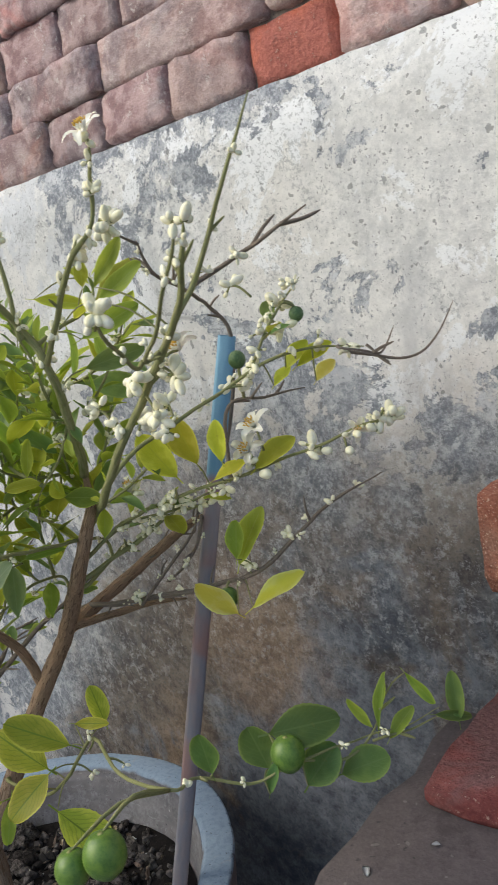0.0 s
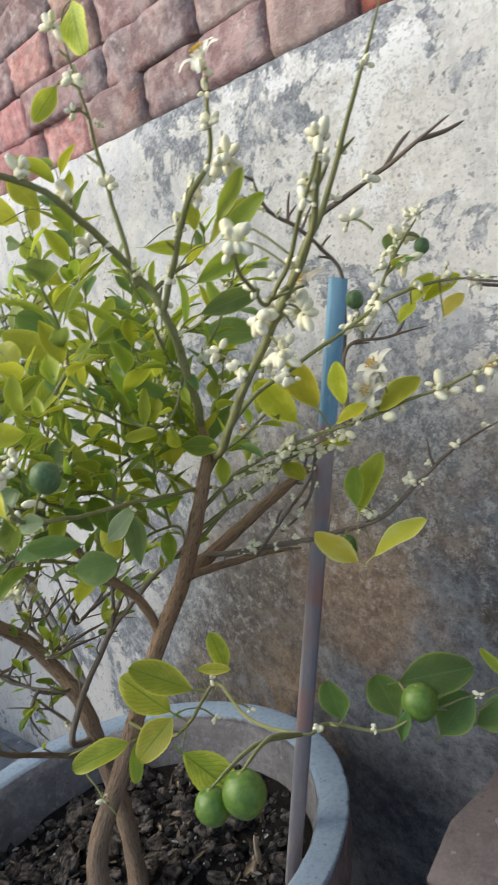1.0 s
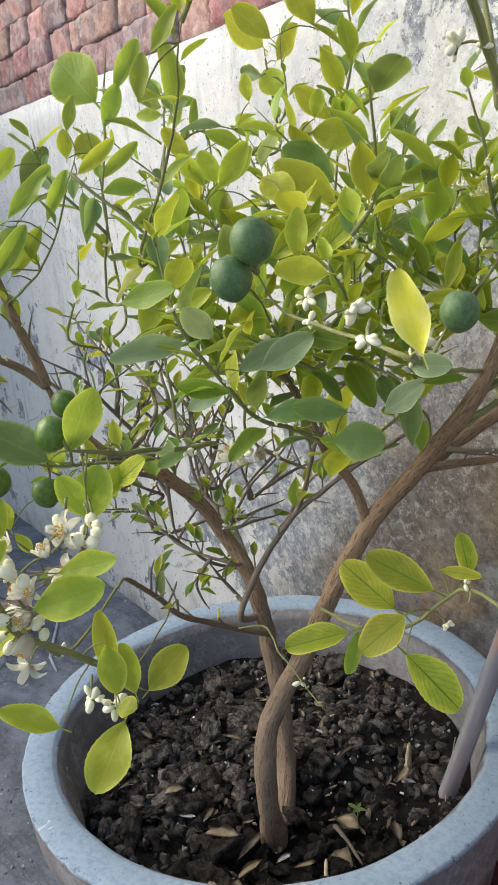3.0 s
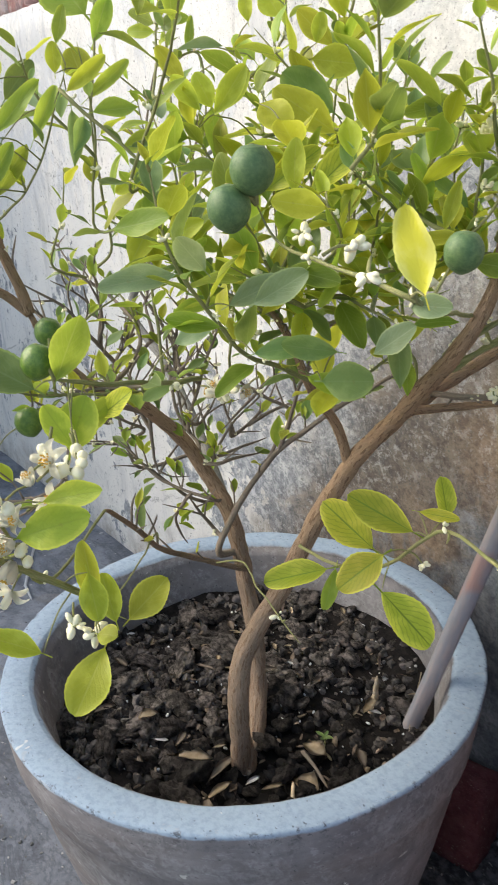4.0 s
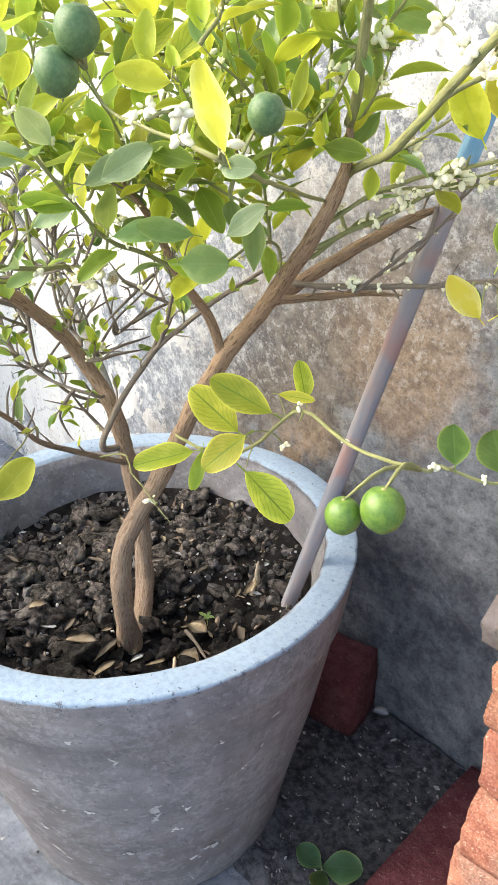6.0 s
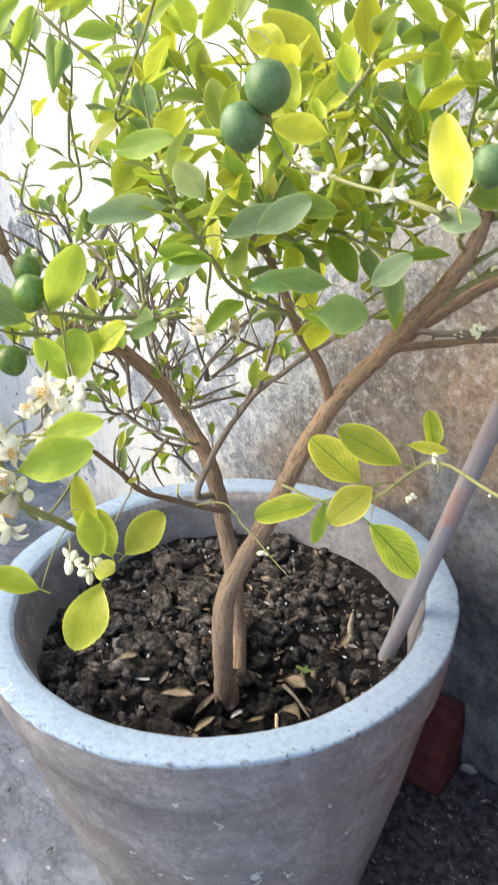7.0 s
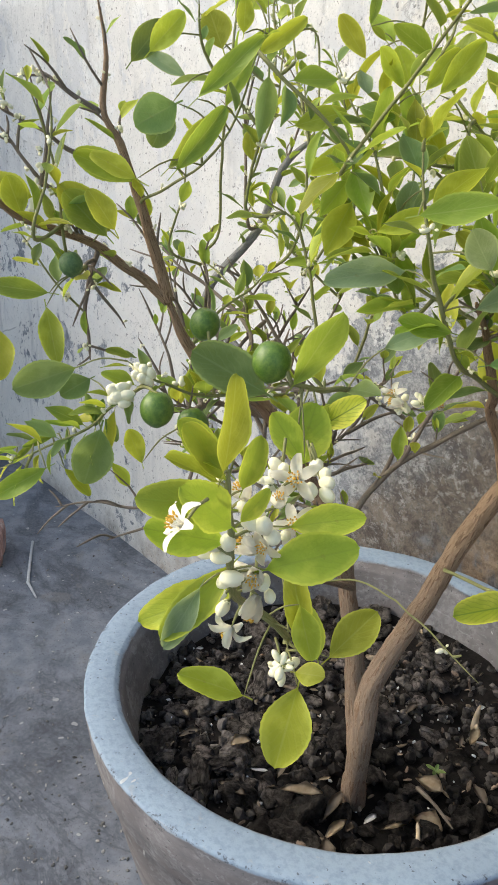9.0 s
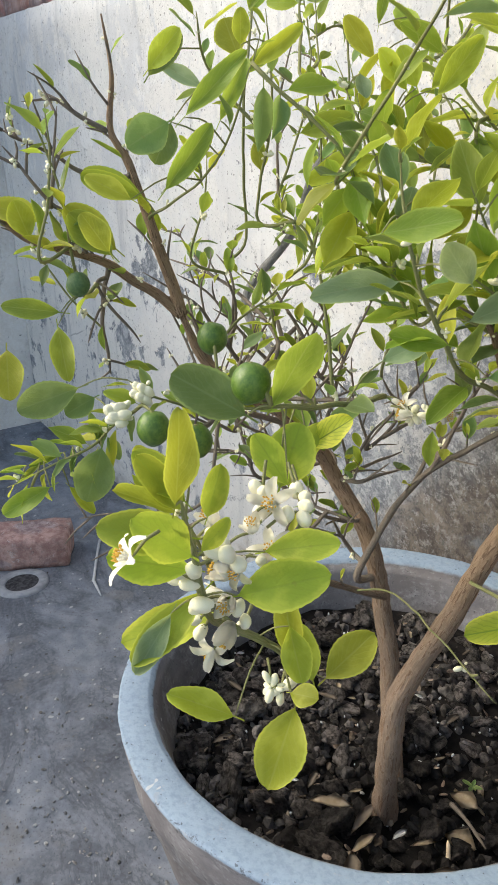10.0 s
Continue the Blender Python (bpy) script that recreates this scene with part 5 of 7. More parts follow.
limb('twig', [(-0.013, -0.014, 0.494), (-0.008, 0.006, 0.535), (-0.009, 0.034, 0.562), (0.012, 0.05, 0.595), (0.047, 0.064, 0.627), (0.083, 0.078, 0.656), (0.111, 0.095, 0.678), (0.137, 0.105, 0.696)], 0.00382, 0.00187, leaf=1, bud=1, l0=0.4)
limb('twig', [(0.012, 0.05, 0.595), (0.031, 0.051, 0.635), (0.05, 0.046, 0.668), (0.065, 0.054, 0.701), (0.08, 0.062, 0.732)], 0.00255, 0.00128, leaf=4, bud=1)
limb('stem', [(0.146, -0.018, 0.706), (0.148, -0.054, 0.726), (0.156, -0.086, 0.741), (0.163, -0.111, 0.767), (0.17, -0.134, 0.794), (0.174, -0.149, 0.816), (0.17, -0.153, 0.841), (0.168, -0.155, 0.865)], 0.00197, 0.00085, leaf=12, bud=2, l0=0.15)
limb('stem', [(0.194, 0.039, 0.723), (0.205, 0.005, 0.731), (0.205, -0.039, 0.72), (0.19, -0.067, 0.733)], 0.00141, 0.00085, leaf=5, bud=1)
limb('stem', [(0.248, 0.043, 0.757), (0.316, -0.064, 0.784), (0.376, -0.15, 0.805), (0.386, -0.175, 0.814), (0.363, -0.175, 0.819), (0.332, -0.174, 0.824), (0.303, -0.17, 0.83), (0.289, -0.17, 0.844)], 0.00141, 0.00066, leaf=0, bud=2, l0=0.3)
limb('stem', [(0.386, -0.169, 0.81), (0.39, -0.167, 0.819), (0.392, -0.164, 0.825)], 0.00075, 0.00056, leaf=0, bud=1)
limb('branch', [(-0.061, -0.155, 0.754), (-0.064, -0.159, 0.776), (-0.064, -0.167, 0.799), (-0.068, -0.173, 0.826), (-0.085, -0.178, 0.865), (-0.095, -0.185, 0.888), (-0.1, -0.178, 0.924), (-0.111, -0.177, 0.963)], 0.00515, 0.0014, leaf=2, bud=4, l0=0.3)
limb('stem', [(-0.059, -0.175, 0.83), (-0.024, -0.168, 0.842), (0.013, -0.159, 0.867), (0.02, -0.141, 0.91), (0.017, -0.13, 0.936)], 0.00118, 0.00056, leaf=2, bud=1)
limb('branch', [(-0.061, -0.155, 0.754), (-0.07, -0.169, 0.77), (-0.073, -0.188, 0.783), (-0.074, -0.206, 0.797), (-0.081, -0.233, 0.808), (-0.086, -0.259, 0.818), (-0.093, -0.276, 0.833), (-0.107, -0.303, 0.844)], 0.00421, 0.00187, leaf=4, bud=5, l0=0.2)
limb('twig', [(-0.074, -0.206, 0.795), (-0.096, -0.203, 0.765), (-0.112, -0.2, 0.742), (-0.114, -0.197, 0.722), (-0.117, -0.195, 0.702)], 0.00204, 0.00119, leaf=2, bud=1)
limb('stem', [(-0.112, -0.2, 0.742), (-0.118, -0.223, 0.771), (-0.135, -0.239, 0.807), (-0.15, -0.242, 0.835)], 0.00094, 0.00047, leaf=2, bud=2)
limb('twig', [(-0.083, -0.182, 0.855), (-0.099, -0.208, 0.859), (-0.105, -0.225, 0.871), (-0.11, -0.243, 0.88), (-0.12, -0.258, 0.889)], 0.00221, 0.00088, leaf=0, bud=2)
limb('twig', [(-0.088, -0.22, 0.83), (-0.095, -0.233, 0.838), (-0.099, -0.245, 0.854), (-0.106, -0.253, 0.868), (-0.109, -0.26, 0.878)], 0.00204, 0.00082, leaf=0, bud=2)
limb('twig', [(-0.095, -0.187, 0.886), (-0.104, -0.207, 0.899), (-0.115, -0.215, 0.908), (-0.124, -0.222, 0.914)], 0.00204, 0.00082, leaf=0, bud=2)
limb('twig', [(-0.096, -0.235, 0.836), (-0.092, -0.232, 0.862), (-0.092, -0.224, 0.902)], 0.00187, 0.00075, leaf=0, bud=2)
limb('twig', [(-0.115, -0.215, 0.908), (-0.117, -0.225, 0.908), (-0.12, -0.239, 0.907)], 0.00119, 0.00048, leaf=0, bud=2)
limb('twig', [(-0.11, -0.243, 0.88), (-0.108, -0.255, 0.885), (-0.114, -0.255, 0.895)], 0.0011, 0.00044, leaf=0, bud=2)
limb('twig', [(-0.079, -0.214, 0.78), (-0.076, -0.194, 0.75), (-0.075, -0.185, 0.735)], 0.00187, 0.00075, leaf=0, bud=2)
limb('twig', [(-0.085, -0.251, 0.816), (-0.086, -0.243, 0.83), (-0.086, -0.238, 0.839)], 0.00153, 0.00061, leaf=0, bud=2)
limb('branch', [(-0.103, 0.054, 0.504), (-0.179, 0.073, 0.563), (-0.262, 0.082, 0.632), (-0.333, 0.077, 0.699), (-0.271, 0.107, 0.784), (-0.246, 0.121, 0.853), (-0.226, 0.159, 0.889)], 0.0072, 0.0042, leaf=9, bud=4, l0=0.45, bark=GREY_BARK)
limb('twig', [(-0.269, 0.09, 0.788), (-0.273, 0.088, 0.849), (-0.284, 0.099, 0.919), (-0.276, 0.115, 0.987)], 0.00255, 0.00102, leaf=7, bud=2)
limb('twig', [(-0.256, 0.128, 0.853), (-0.243, 0.146, 0.915), (-0.262, 0.123, 0.97)], 0.0017, 0.00085, leaf=8, bud=3)
limb('twig', [(-0.08, 0.011, 0.587), (-0.122, 0.014, 0.615), (-0.16, 0.03, 0.657), (-0.193, 0.049, 0.694)], 0.00255, 0.00128, leaf=4, bud=2)
limb('twig', [(-0.093, 0.011, 0.61), (-0.117, 0.048, 0.654), (-0.12, 0.072, 0.694), (-0.106, 0.089, 0.742)], 0.00255, 0.00119, leaf=7, bud=2)
limb('twig', [(-0.067, 0.02, 0.575), (-0.079, 0.059, 0.602), (-0.067, 0.099, 0.635), (-0.05, 0.112, 0.673)], 0.00187, 0.00085, leaf=5, bud=2)
limb('twig', [(-0.068, -0.09, 0.672), (-0.098, -0.051, 0.682), (-0.138, -0.015, 0.705), (-0.246, -0.004, 0.741), (-0.341, -0.024, 0.761)], 0.00306, 0.00153, leaf=5, bud=3)
limb('twig', [(-0.076, -0.052, 0.64), (-0.071, -0.102, 0.661), (-0.018, -0.164, 0.678), (0.027, -0.206, 0.688)], 0.0034, 0.0017, leaf=1, bud=3)
limb('twig', [(-0.038, -0.002, 0.541), (-0.095, -0.03, 0.555), (-0.15, -0.045, 0.583), (-0.2, -0.077, 0.581)], 0.00204, 0.00102, leaf=8, bud=1)
limb('twig', [(-0.049, -0.131, 0.682), (-0.028, -0.102, 0.684), (0.035, -0.084, 0.695), (0.085, -0.08, 0.709)], 0.00221, 0.00119, leaf=4, bud=4)
limb('twig', [(-0.234, -0.066, 0.758), (-0.224, -0.035, 0.734), (-0.215, -0.011, 0.7), (-0.21, 0.011, 0.672), (-0.199, 0.039, 0.642)], 0.00255, 0.0011, leaf=0, bud=1)
limb('twig', [(-0.144, -0.029, 0.645), (-0.167, -0.012, 0.663), (-0.181, 0.019, 0.681), (-0.191, 0.052, 0.695)], 0.00255, 0.0011, leaf=0, bud=1)
limb('twig', [(-0.155, -0.044, 0.646), (-0.181, -0.028, 0.664), (-0.195, 0.006, 0.688), (-0.21, 0.025, 0.692)], 0.00255, 0.0011, leaf=1, bud=1)
limb('twig', [(-0.151, 0.033, 0.656), (-0.18, 0.048, 0.68), (-0.208, 0.061, 0.699)], 0.00255, 0.0011, leaf=1, bud=1)
limb('twig', [(-0.107, 0.013, 0.669), (-0.131, 0.029, 0.685), (-0.148, 0.05, 0.695)], 0.00255, 0.0011, leaf=0, bud=1)
limb('twig', [(-0.149, 0.052, 0.649), (-0.167, 0.078, 0.667), (-0.178, 0.111, 0.684)], 0.00255, 0.0011, leaf=1, bud=1)
limb('twig', [(-0.116, 0.036, 0.596), (-0.13, 0.059, 0.604), (-0.145, 0.082, 0.613)], 0.00255, 0.0011, leaf=0, bud=1)
limb('twig', [(-0.04, 0.018, 0.613), (-0.049, 0.052, 0.628), (-0.056, 0.09, 0.644)], 0.00255, 0.0011, leaf=0, bud=1)
limb('twig', [(-0.088, 0.062, 0.583), (-0.092, 0.107, 0.601), (-0.106, 0.142, 0.627)], 0.00255, 0.0011, leaf=0, bud=1)
limb('twig', [(-0.073, 0.03, 0.57), (-0.073, 0.068, 0.573), (-0.076, 0.1, 0.573)], 0.00255, 0.0011, leaf=0, bud=1)
limb('twig', [(-0.033, 0.004, 0.581), (-0.035, 0.035, 0.579), (-0.039, 0.063, 0.575)], 0.00255, 0.0011, leaf=1, bud=1)
limb('twig', [(-0.12, -0.059, 0.589), (-0.107, -0.029, 0.559), (-0.098, -0.003, 0.529), (-0.09, 0.029, 0.51)], 0.00255, 0.0011, leaf=1, bud=1)
limb('twig', [(-0.186, -0.084, 0.585), (-0.176, -0.042, 0.575), (-0.183, -0.023, 0.565), (-0.181, -0.006, 0.535)], 0.00255, 0.0011, leaf=0, bud=1)
limb('twig', [(-0.067, -0.049, 0.629), (-0.074, -0.045, 0.597), (-0.08, -0.038, 0.567)], 0.00255, 0.0011, leaf=0, bud=1)
limb('twig', [(-0.173, -0.097, 0.633), (-0.164, -0.058, 0.622), (-0.156, -0.026, 0.601), (-0.162, -0.009, 0.587)], 0.00255, 0.0011, leaf=0, bud=1)
limb('twig', [(-0.154, -0.106, 0.646), (-0.153, -0.083, 0.627), (-0.152, -0.057, 0.61)], 0.00255, 0.0011, leaf=1, bud=1)
limb('twig', [(-0.062, -0.022, 0.536), (-0.077, -0.024, 0.51), (-0.077, -0.012, 0.478)], 0.00255, 0.0011, leaf=1, bud=1)
limb('twig', [(-0.021, -0.038, 0.561), (-0.026, -0.024, 0.539), (-0.029, -0.008, 0.515)], 0.00255, 0.0011, leaf=1, bud=1)
limb('twig', [(-0.035, 0.029, 0.678), (-0.034, 0.047, 0.652), (-0.015, 0.086, 0.623)], 0.00255, 0.0011, leaf=0, bud=1)
limb('twig', [(-0.152, -0.061, 0.766), (-0.156, -0.048, 0.742), (-0.165, -0.042, 0.717), (-0.179, -0.042, 0.691)], 0.00255, 0.0011, leaf=0, bud=1)
limb('branch', [(0.004, 0.003, 0.476), (-0.004, -0.054, 0.508), (0.004, -0.088, 0.532), (0.015, -0.113, 0.563), (0.048, -0.149, 0.603), (0.069, -0.165, 0.619)], 0.00328, 0.00203, leaf=1, bud=0)
limb('stem', [(0.069, -0.165, 0.619), (0.147, -0.241, 0.621), (0.164, -0.263, 0.663), (0.177, -0.277, 0.698), (0.192, -0.293, 0.725), (0.205, -0.296, 0.752)], 0.00122, 0.00066, leaf=0, bud=3)
limb('stem', [(0.001, -0.089, 0.548), (0.065, -0.139, 0.562), (0.126, -0.191, 0.578), (0.155, -0.217, 0.59)], 0.00094, 0.00056, leaf=0, bud=1)
limb('stem', [(0.143, -0.208, 0.591), (0.162, -0.246, 0.632), (0.176, -0.275, 0.661), (0.186, -0.284, 0.684), (0.193, -0.289, 0.703), (0.199, -0.296, 0.722), (0.204, -0.301, 0.740)], 0.0026, 0.0015, leaf=0, bud=0)
limb('stem', [(0.085, -0.08, 0.709), (0.113, -0.132, 0.722), (0.138, -0.188, 0.739), (0.153, -0.221, 0.750)], 0.0022, 0.0013, leaf=2, bud=1)
limb('stem', [(-0.005, -0.073, 0.679), (0.017, -0.137, 0.696), (0.025, -0.188, 0.707), (0.027, -0.225, 0.725), (0.023, -0.24, 0.737)], 0.00141, 0.00075, leaf=7, bud=5)
limb('stem', [(0.027, -0.225, 0.726), (0.025, -0.253, 0.711), (0.02, -0.266, 0.699), (0.012, -0.29, 0.689), (0.001, -0.319, 0.677)], 0.00122, 0.00056, leaf=18, bud=3)
limb('twig', [(-0.039, -0.155, 0.609), (-0.058, -0.189, 0.591), (-0.081, -0.215, 0.595), (-0.1, -0.241, 0.592)], 0.0017, 0.00085, leaf=0, bud=0)
limb('twig', [(-0.001, -0.171, 0.617), (-0.016, -0.202, 0.597), (-0.034, -0.231, 0.585)], 0.0017, 0.00085, leaf=0, bud=0)
limb('stem', [(0.038, -0.02, 0.507), (0.123, -0.065, 0.54), (0.169, -0.078, 0.537), (0.199, -0.081, 0.528)], 0.00103, 0.00047, leaf=0, bud=1)
limb('shoot', [(0.11, 0.033, 0.709), (0.116, 0.055, 0.824), (0.107, 0.054, 0.935)], 0.00152, 0.00064, leaf=14, bud=2, l0=0.05)
limb('shoot', [(0.105, 0.057, 0.948), (0.109, 0.066, 0.998), (0.105, 0.065, 1.048)], 0.00152, 0.00064, leaf=14, bud=2, l0=0.05)
limb('shoot', [(0.118, -0.006, 0.835), (0.074, 0.009, 0.889), (0.02, 0.014, 0.949)], 0.00152, 0.00064, leaf=13, bud=2, l0=0.05)
limb('shoot', [(0.092, -0.014, 0.818), (0.068, -0.029, 0.858), (0.039, -0.05, 0.899)], 0.00152, 0.00064, leaf=14, bud=2, l0=0.05)
limb('shoot', [(0.192, 0.029, 0.767), (0.194, 0.041, 0.831), (0.187, 0.041, 0.895)], 0.00152, 0.00064, leaf=14, bud=2, l0=0.05)
limb('shoot', [(0.16, 0.03, 0.788), (0.162, 0.035, 0.837), (0.156, 0.031, 0.886)], 0.00152, 0.00064, leaf=14, bud=2, l0=0.05)
limb('shoot', [(0.167, -0.024, 0.803), (0.171, -0.036, 0.84), (0.172, -0.055, 0.877)], 0.00152, 0.00064, leaf=13, bud=2, l0=0.05)
limb('shoot', [(0.216, 0.031, 0.777), (0.222, 0.042, 0.828), (0.219, 0.043, 0.879)], 0.00152, 0.00064, leaf=13, bud=2, l0=0.05)
limb('shoot', [(0.263, 0.033, 0.795), (0.276, 0.045, 0.827), (0.284, 0.052, 0.858)], 0.00152, 0.00064, leaf=11, bud=2, l0=0.05)
limb('shoot', [(0.099, 0.067, 0.825), (0.086, 0.106, 0.879), (0.063, 0.135, 0.938)], 0.00152, 0.00064, leaf=13, bud=2, l0=0.05)
limb('shoot', [(-0.004, 0.063, 0.898), (0.001, 0.082, 0.967), (-0.004, 0.087, 1.036)], 0.00152, 0.00064, leaf=13, bud=2, l0=0.05)
limb('shoot', [(-0.002, 0.005, 0.835), (-0.027, -0.013, 0.868), (-0.056, -0.038, 0.901)], 0.00152, 0.00064, leaf=13, bud=2, l0=0.05)
limb('shoot', [(0.063, -0.089, 0.812), (0.066, -0.099, 0.86), (0.063, -0.117, 0.907)], 0.00152, 0.00064, leaf=13, bud=2, l0=0.05)
limb('shoot', [(0.087, -0.125, 0.853), (0.159, -0.131, 0.917), (0.223, -0.155, 0.964)], 0.00152, 0.00064, leaf=11, bud=2, l0=0.05)
limb('shoot', [(0.223, -0.155, 0.964), (0.245, -0.148, 0.995), (0.261, -0.149, 1.023)], 0.00152, 0.00064, leaf=9, bud=2, l0=0.05)
limb('shoot', [(-0.211, 0.069, 0.83), (-0.241, 0.109, 0.94), (-0.289, 0.129, 1.058)], 0.00152, 0.00064, leaf=13, bud=2, l0=0.05)
limb('shoot', [(-0.29, 0.035, 1), (-0.275, 0.06, 0.971), (-0.256, 0.09, 0.94)], 0.00152, 0.00064, leaf=6, bud=2, l0=0.05)
limb('shoot', [(0.154, -0.052, 0.773), (0.163, -0.076, 0.812), (0.169, -0.104, 0.848)], 0.00152, 0.00064, leaf=13, bud=2, l0=0.05)
limb('shoot', [(0.196, -0.029, 0.779), (0.21, -0.048, 0.812), (0.222, -0.071, 0.843)], 0.00152, 0.00064, leaf=11, bud=2, l0=0.05)
limb('shoot', [(0.273, -0.019, 0.805), (0.288, -0.007, 0.828), (0.299, 0.001, 0.852)], 0.00152, 0.00064, leaf=11, bud=2, l0=0.05)
limb('shoot', [(0.102, -0.058, 0.761), (0.101, -0.083, 0.789), (0.097, -0.11, 0.816)], 0.00152, 0.00064, leaf=13, bud=2, l0=0.05)
limb('shoot', [(0.24, -0.016, 0.834), (0.251, -0.005, 0.866), (0.257, -0.002, 0.898)], 0.00152, 0.00064, leaf=11, bud=2, l0=0.05)
limb('shoot', [(0.301, 0.026, 0.907), (0.294, 0.044, 0.93), (0.284, 0.057, 0.954)], 0.00152, 0.00064, leaf=8, bud=2, l0=0.05)
limb('shoot', [(0.019, -0.059, 0.774), (-0, -0.074, 0.802), (-0.024, -0.094, 0.83)], 0.00152, 0.00064, leaf=11, bud=2, l0=0.05)
limb('shoot', [(0.253, 0.054, 0.879), (0.29, 0.059, 0.897), (0.322, 0.056, 0.913)], 0.00152, 0.00064, leaf=9, bud=2, l0=0.05)
limb('shoot', [(0.123, 0.022, 0.886), (0.104, 0.009, 0.92), (0.079, -0.009, 0.955)], 0.00152, 0.00064, leaf=11, bud=2, l0=0.05)
limb('shoot', [(-0.073, -0.23, 0.781), (-0.069, -0.237, 0.848), (-0.07, -0.253, 0.907)], 0.00152, 0.00064, leaf=11, bud=2, l0=0.05)
limb('shoot', [(-0.055, -0.261, 0.807), (-0.043, -0.252, 0.855), (-0.036, -0.251, 0.899)], 0.00152, 0.00064, leaf=9, bud=2, l0=0.05)
limb('shoot', [(-0.154, -0.093, 0.782), (-0.16, -0.073, 0.827), (-0.172, -0.061, 0.872)], 0.00152, 0.00064, leaf=11, bud=2, l0=0.05)
limb('shoot', [(-0.09, 0.029, 0.741), (-0.137, 0.029, 0.781), (-0.192, 0.02, 0.823)], 0.00152, 0.00064, leaf=13, bud=2, l0=0.05)
limb('shoot', [(-0.054, 0.021, 0.766), (-0.068, 0.024, 0.802), (-0.088, 0.021, 0.837)], 0.00152, 0.00064, leaf=13, bud=2, l0=0.05)
limb('shoot', [(-0.195, 0.093, 0.781), (-0.204, 0.126, 0.884), (-0.225, 0.142, 0.984)], 0.00152, 0.00064, leaf=13, bud=2, l0=0.05)
limb('shoot', [(0.098, -0.068, 0.76), (0.075, -0.074, 0.797), (0.047, -0.087, 0.834)], 0.00152, 0.00064, leaf=13, bud=2, l0=0.05)
limb('shoot', [(0.107, -0.096, 0.806), (0.067, -0.078, 0.862), (0.017, -0.07, 0.923)], 0.00152, 0.00064, leaf=11, bud=2, l0=0.05)
limb('shoot', [(-0.016, 0.013, 0.733), (0.002, 0.015, 0.757), (0.017, 0.013, 0.78)], 0.00152, 0.00064, leaf=11, bud=2, l0=0.05)
limb('shoot', [(-0.064, -0.109, 0.738), (-0.061, -0.08, 0.754), (-0.061, -0.053, 0.771)], 0.00152, 0.00064, leaf=11, bud=2, l0=0.05)
limb('shoot', [(-0.045, -0.094, 0.822), (-0.022, -0.094, 0.891), (-0.008, -0.107, 0.954)], 0.00152, 0.00064, leaf=11, bud=2, l0=0.05)
limb('shoot', [(-0.044, -0.04, 0.796), (-0.038, -0.038, 0.862), (-0.04, -0.045, 0.925)], 0.00152, 0.00064, leaf=13, bud=2, l0=0.05)
limb('shoot', [(-0.064, -0.12, 0.888), (-0.049, -0.128, 0.923), (-0.039, -0.141, 0.956)], 0.00152, 0.00064, leaf=9, bud=2, l0=0.05)
limb('shoot', [(-0.016, -0.013, 0.784), (-0.031, 0.002, 0.862), (-0.058, 0.004, 0.941)], 0.00152, 0.00064, leaf=14, bud=2, l0=0.05)
limb('shoot', [(0.01, 0.028, 0.81), (-0.01, 0.062, 0.873), (-0.039, 0.088, 0.94)], 0.00152, 0.00064, leaf=13, bud=2, l0=0.05)
limb('shoot', [(-0.131, 0.025, 0.851), (-0.162, 0.061, 0.93), (-0.206, 0.086, 1.015)], 0.00152, 0.00064, leaf=11, bud=2, l0=0.05)
limb('shoot', [(0.077, 0.005, 0.797), (0.089, -0.004, 0.838), (0.096, -0.019, 0.877)], 0.00152, 0.00064, leaf=11, bud=2, l0=0.05)
limb('shoot', [(0.155, 0.01, 0.784), (0.158, 0.009, 0.83), (0.156, 0.001, 0.873)], 0.00152, 0.00064, leaf=13, bud=2, l0=0.05)
limb('shoot', [(0.175, 0.039, 0.798), (0.175, 0.064, 0.858), (0.166, 0.079, 0.918)], 0.00152, 0.00064, leaf=13, bud=2, l0=0.05)
limb('shoot', [(0.053, 0.088, 0.874), (0.063, 0.091, 0.947), (0.065, 0.082, 1.015)], 0.00152, 0.00064, leaf=13, bud=2, l0=0.05)
limb('shoot', [(0.12, 0.074, 0.845), (0.129, 0.09, 0.895), (0.132, 0.097, 0.943)], 0.00152, 0.00064, leaf=13, bud=2, l0=0.05)
limb('shoot', [(0.22, 0.029, 0.84), (0.222, 0.045, 0.872), (0.22, 0.056, 0.905)], 0.00152, 0.00064, leaf=9, bud=2, l0=0.05)
limb('shoot', [(0.054, -0.039, 0.756), (0.047, -0.064, 0.791), (0.038, -0.092, 0.824)], 0.00152, 0.00064, leaf=11, bud=2, l0=0.05)
limb('shoot', [(0.176, -0.05, 0.771), (0.174, -0.077, 0.787), (0.172, -0.105, 0.803)], 0.00152, 0.00064, leaf=11, bud=2, l0=0.05)
limb('shoot', [(0.19, -0.031, 0.778), (0.222, -0.03, 0.769), (0.253, -0.029, 0.762)], 0.00152, 0.00064, leaf=9, bud=2, l0=0.05)
limb('shoot', [(-0.139, 0.055, 0.754), (-0.157, 0.091, 0.798), (-0.183, 0.121, 0.845)], 0.00152, 0.00064, leaf=9, bud=2, l0=0.05)
limb('shoot', [(-0.13, -0.024, 0.732), (-0.17, -0.022, 0.751), (-0.214, -0.024, 0.772)], 0.00152, 0.00064, leaf=9, bud=2, l0=0.05)
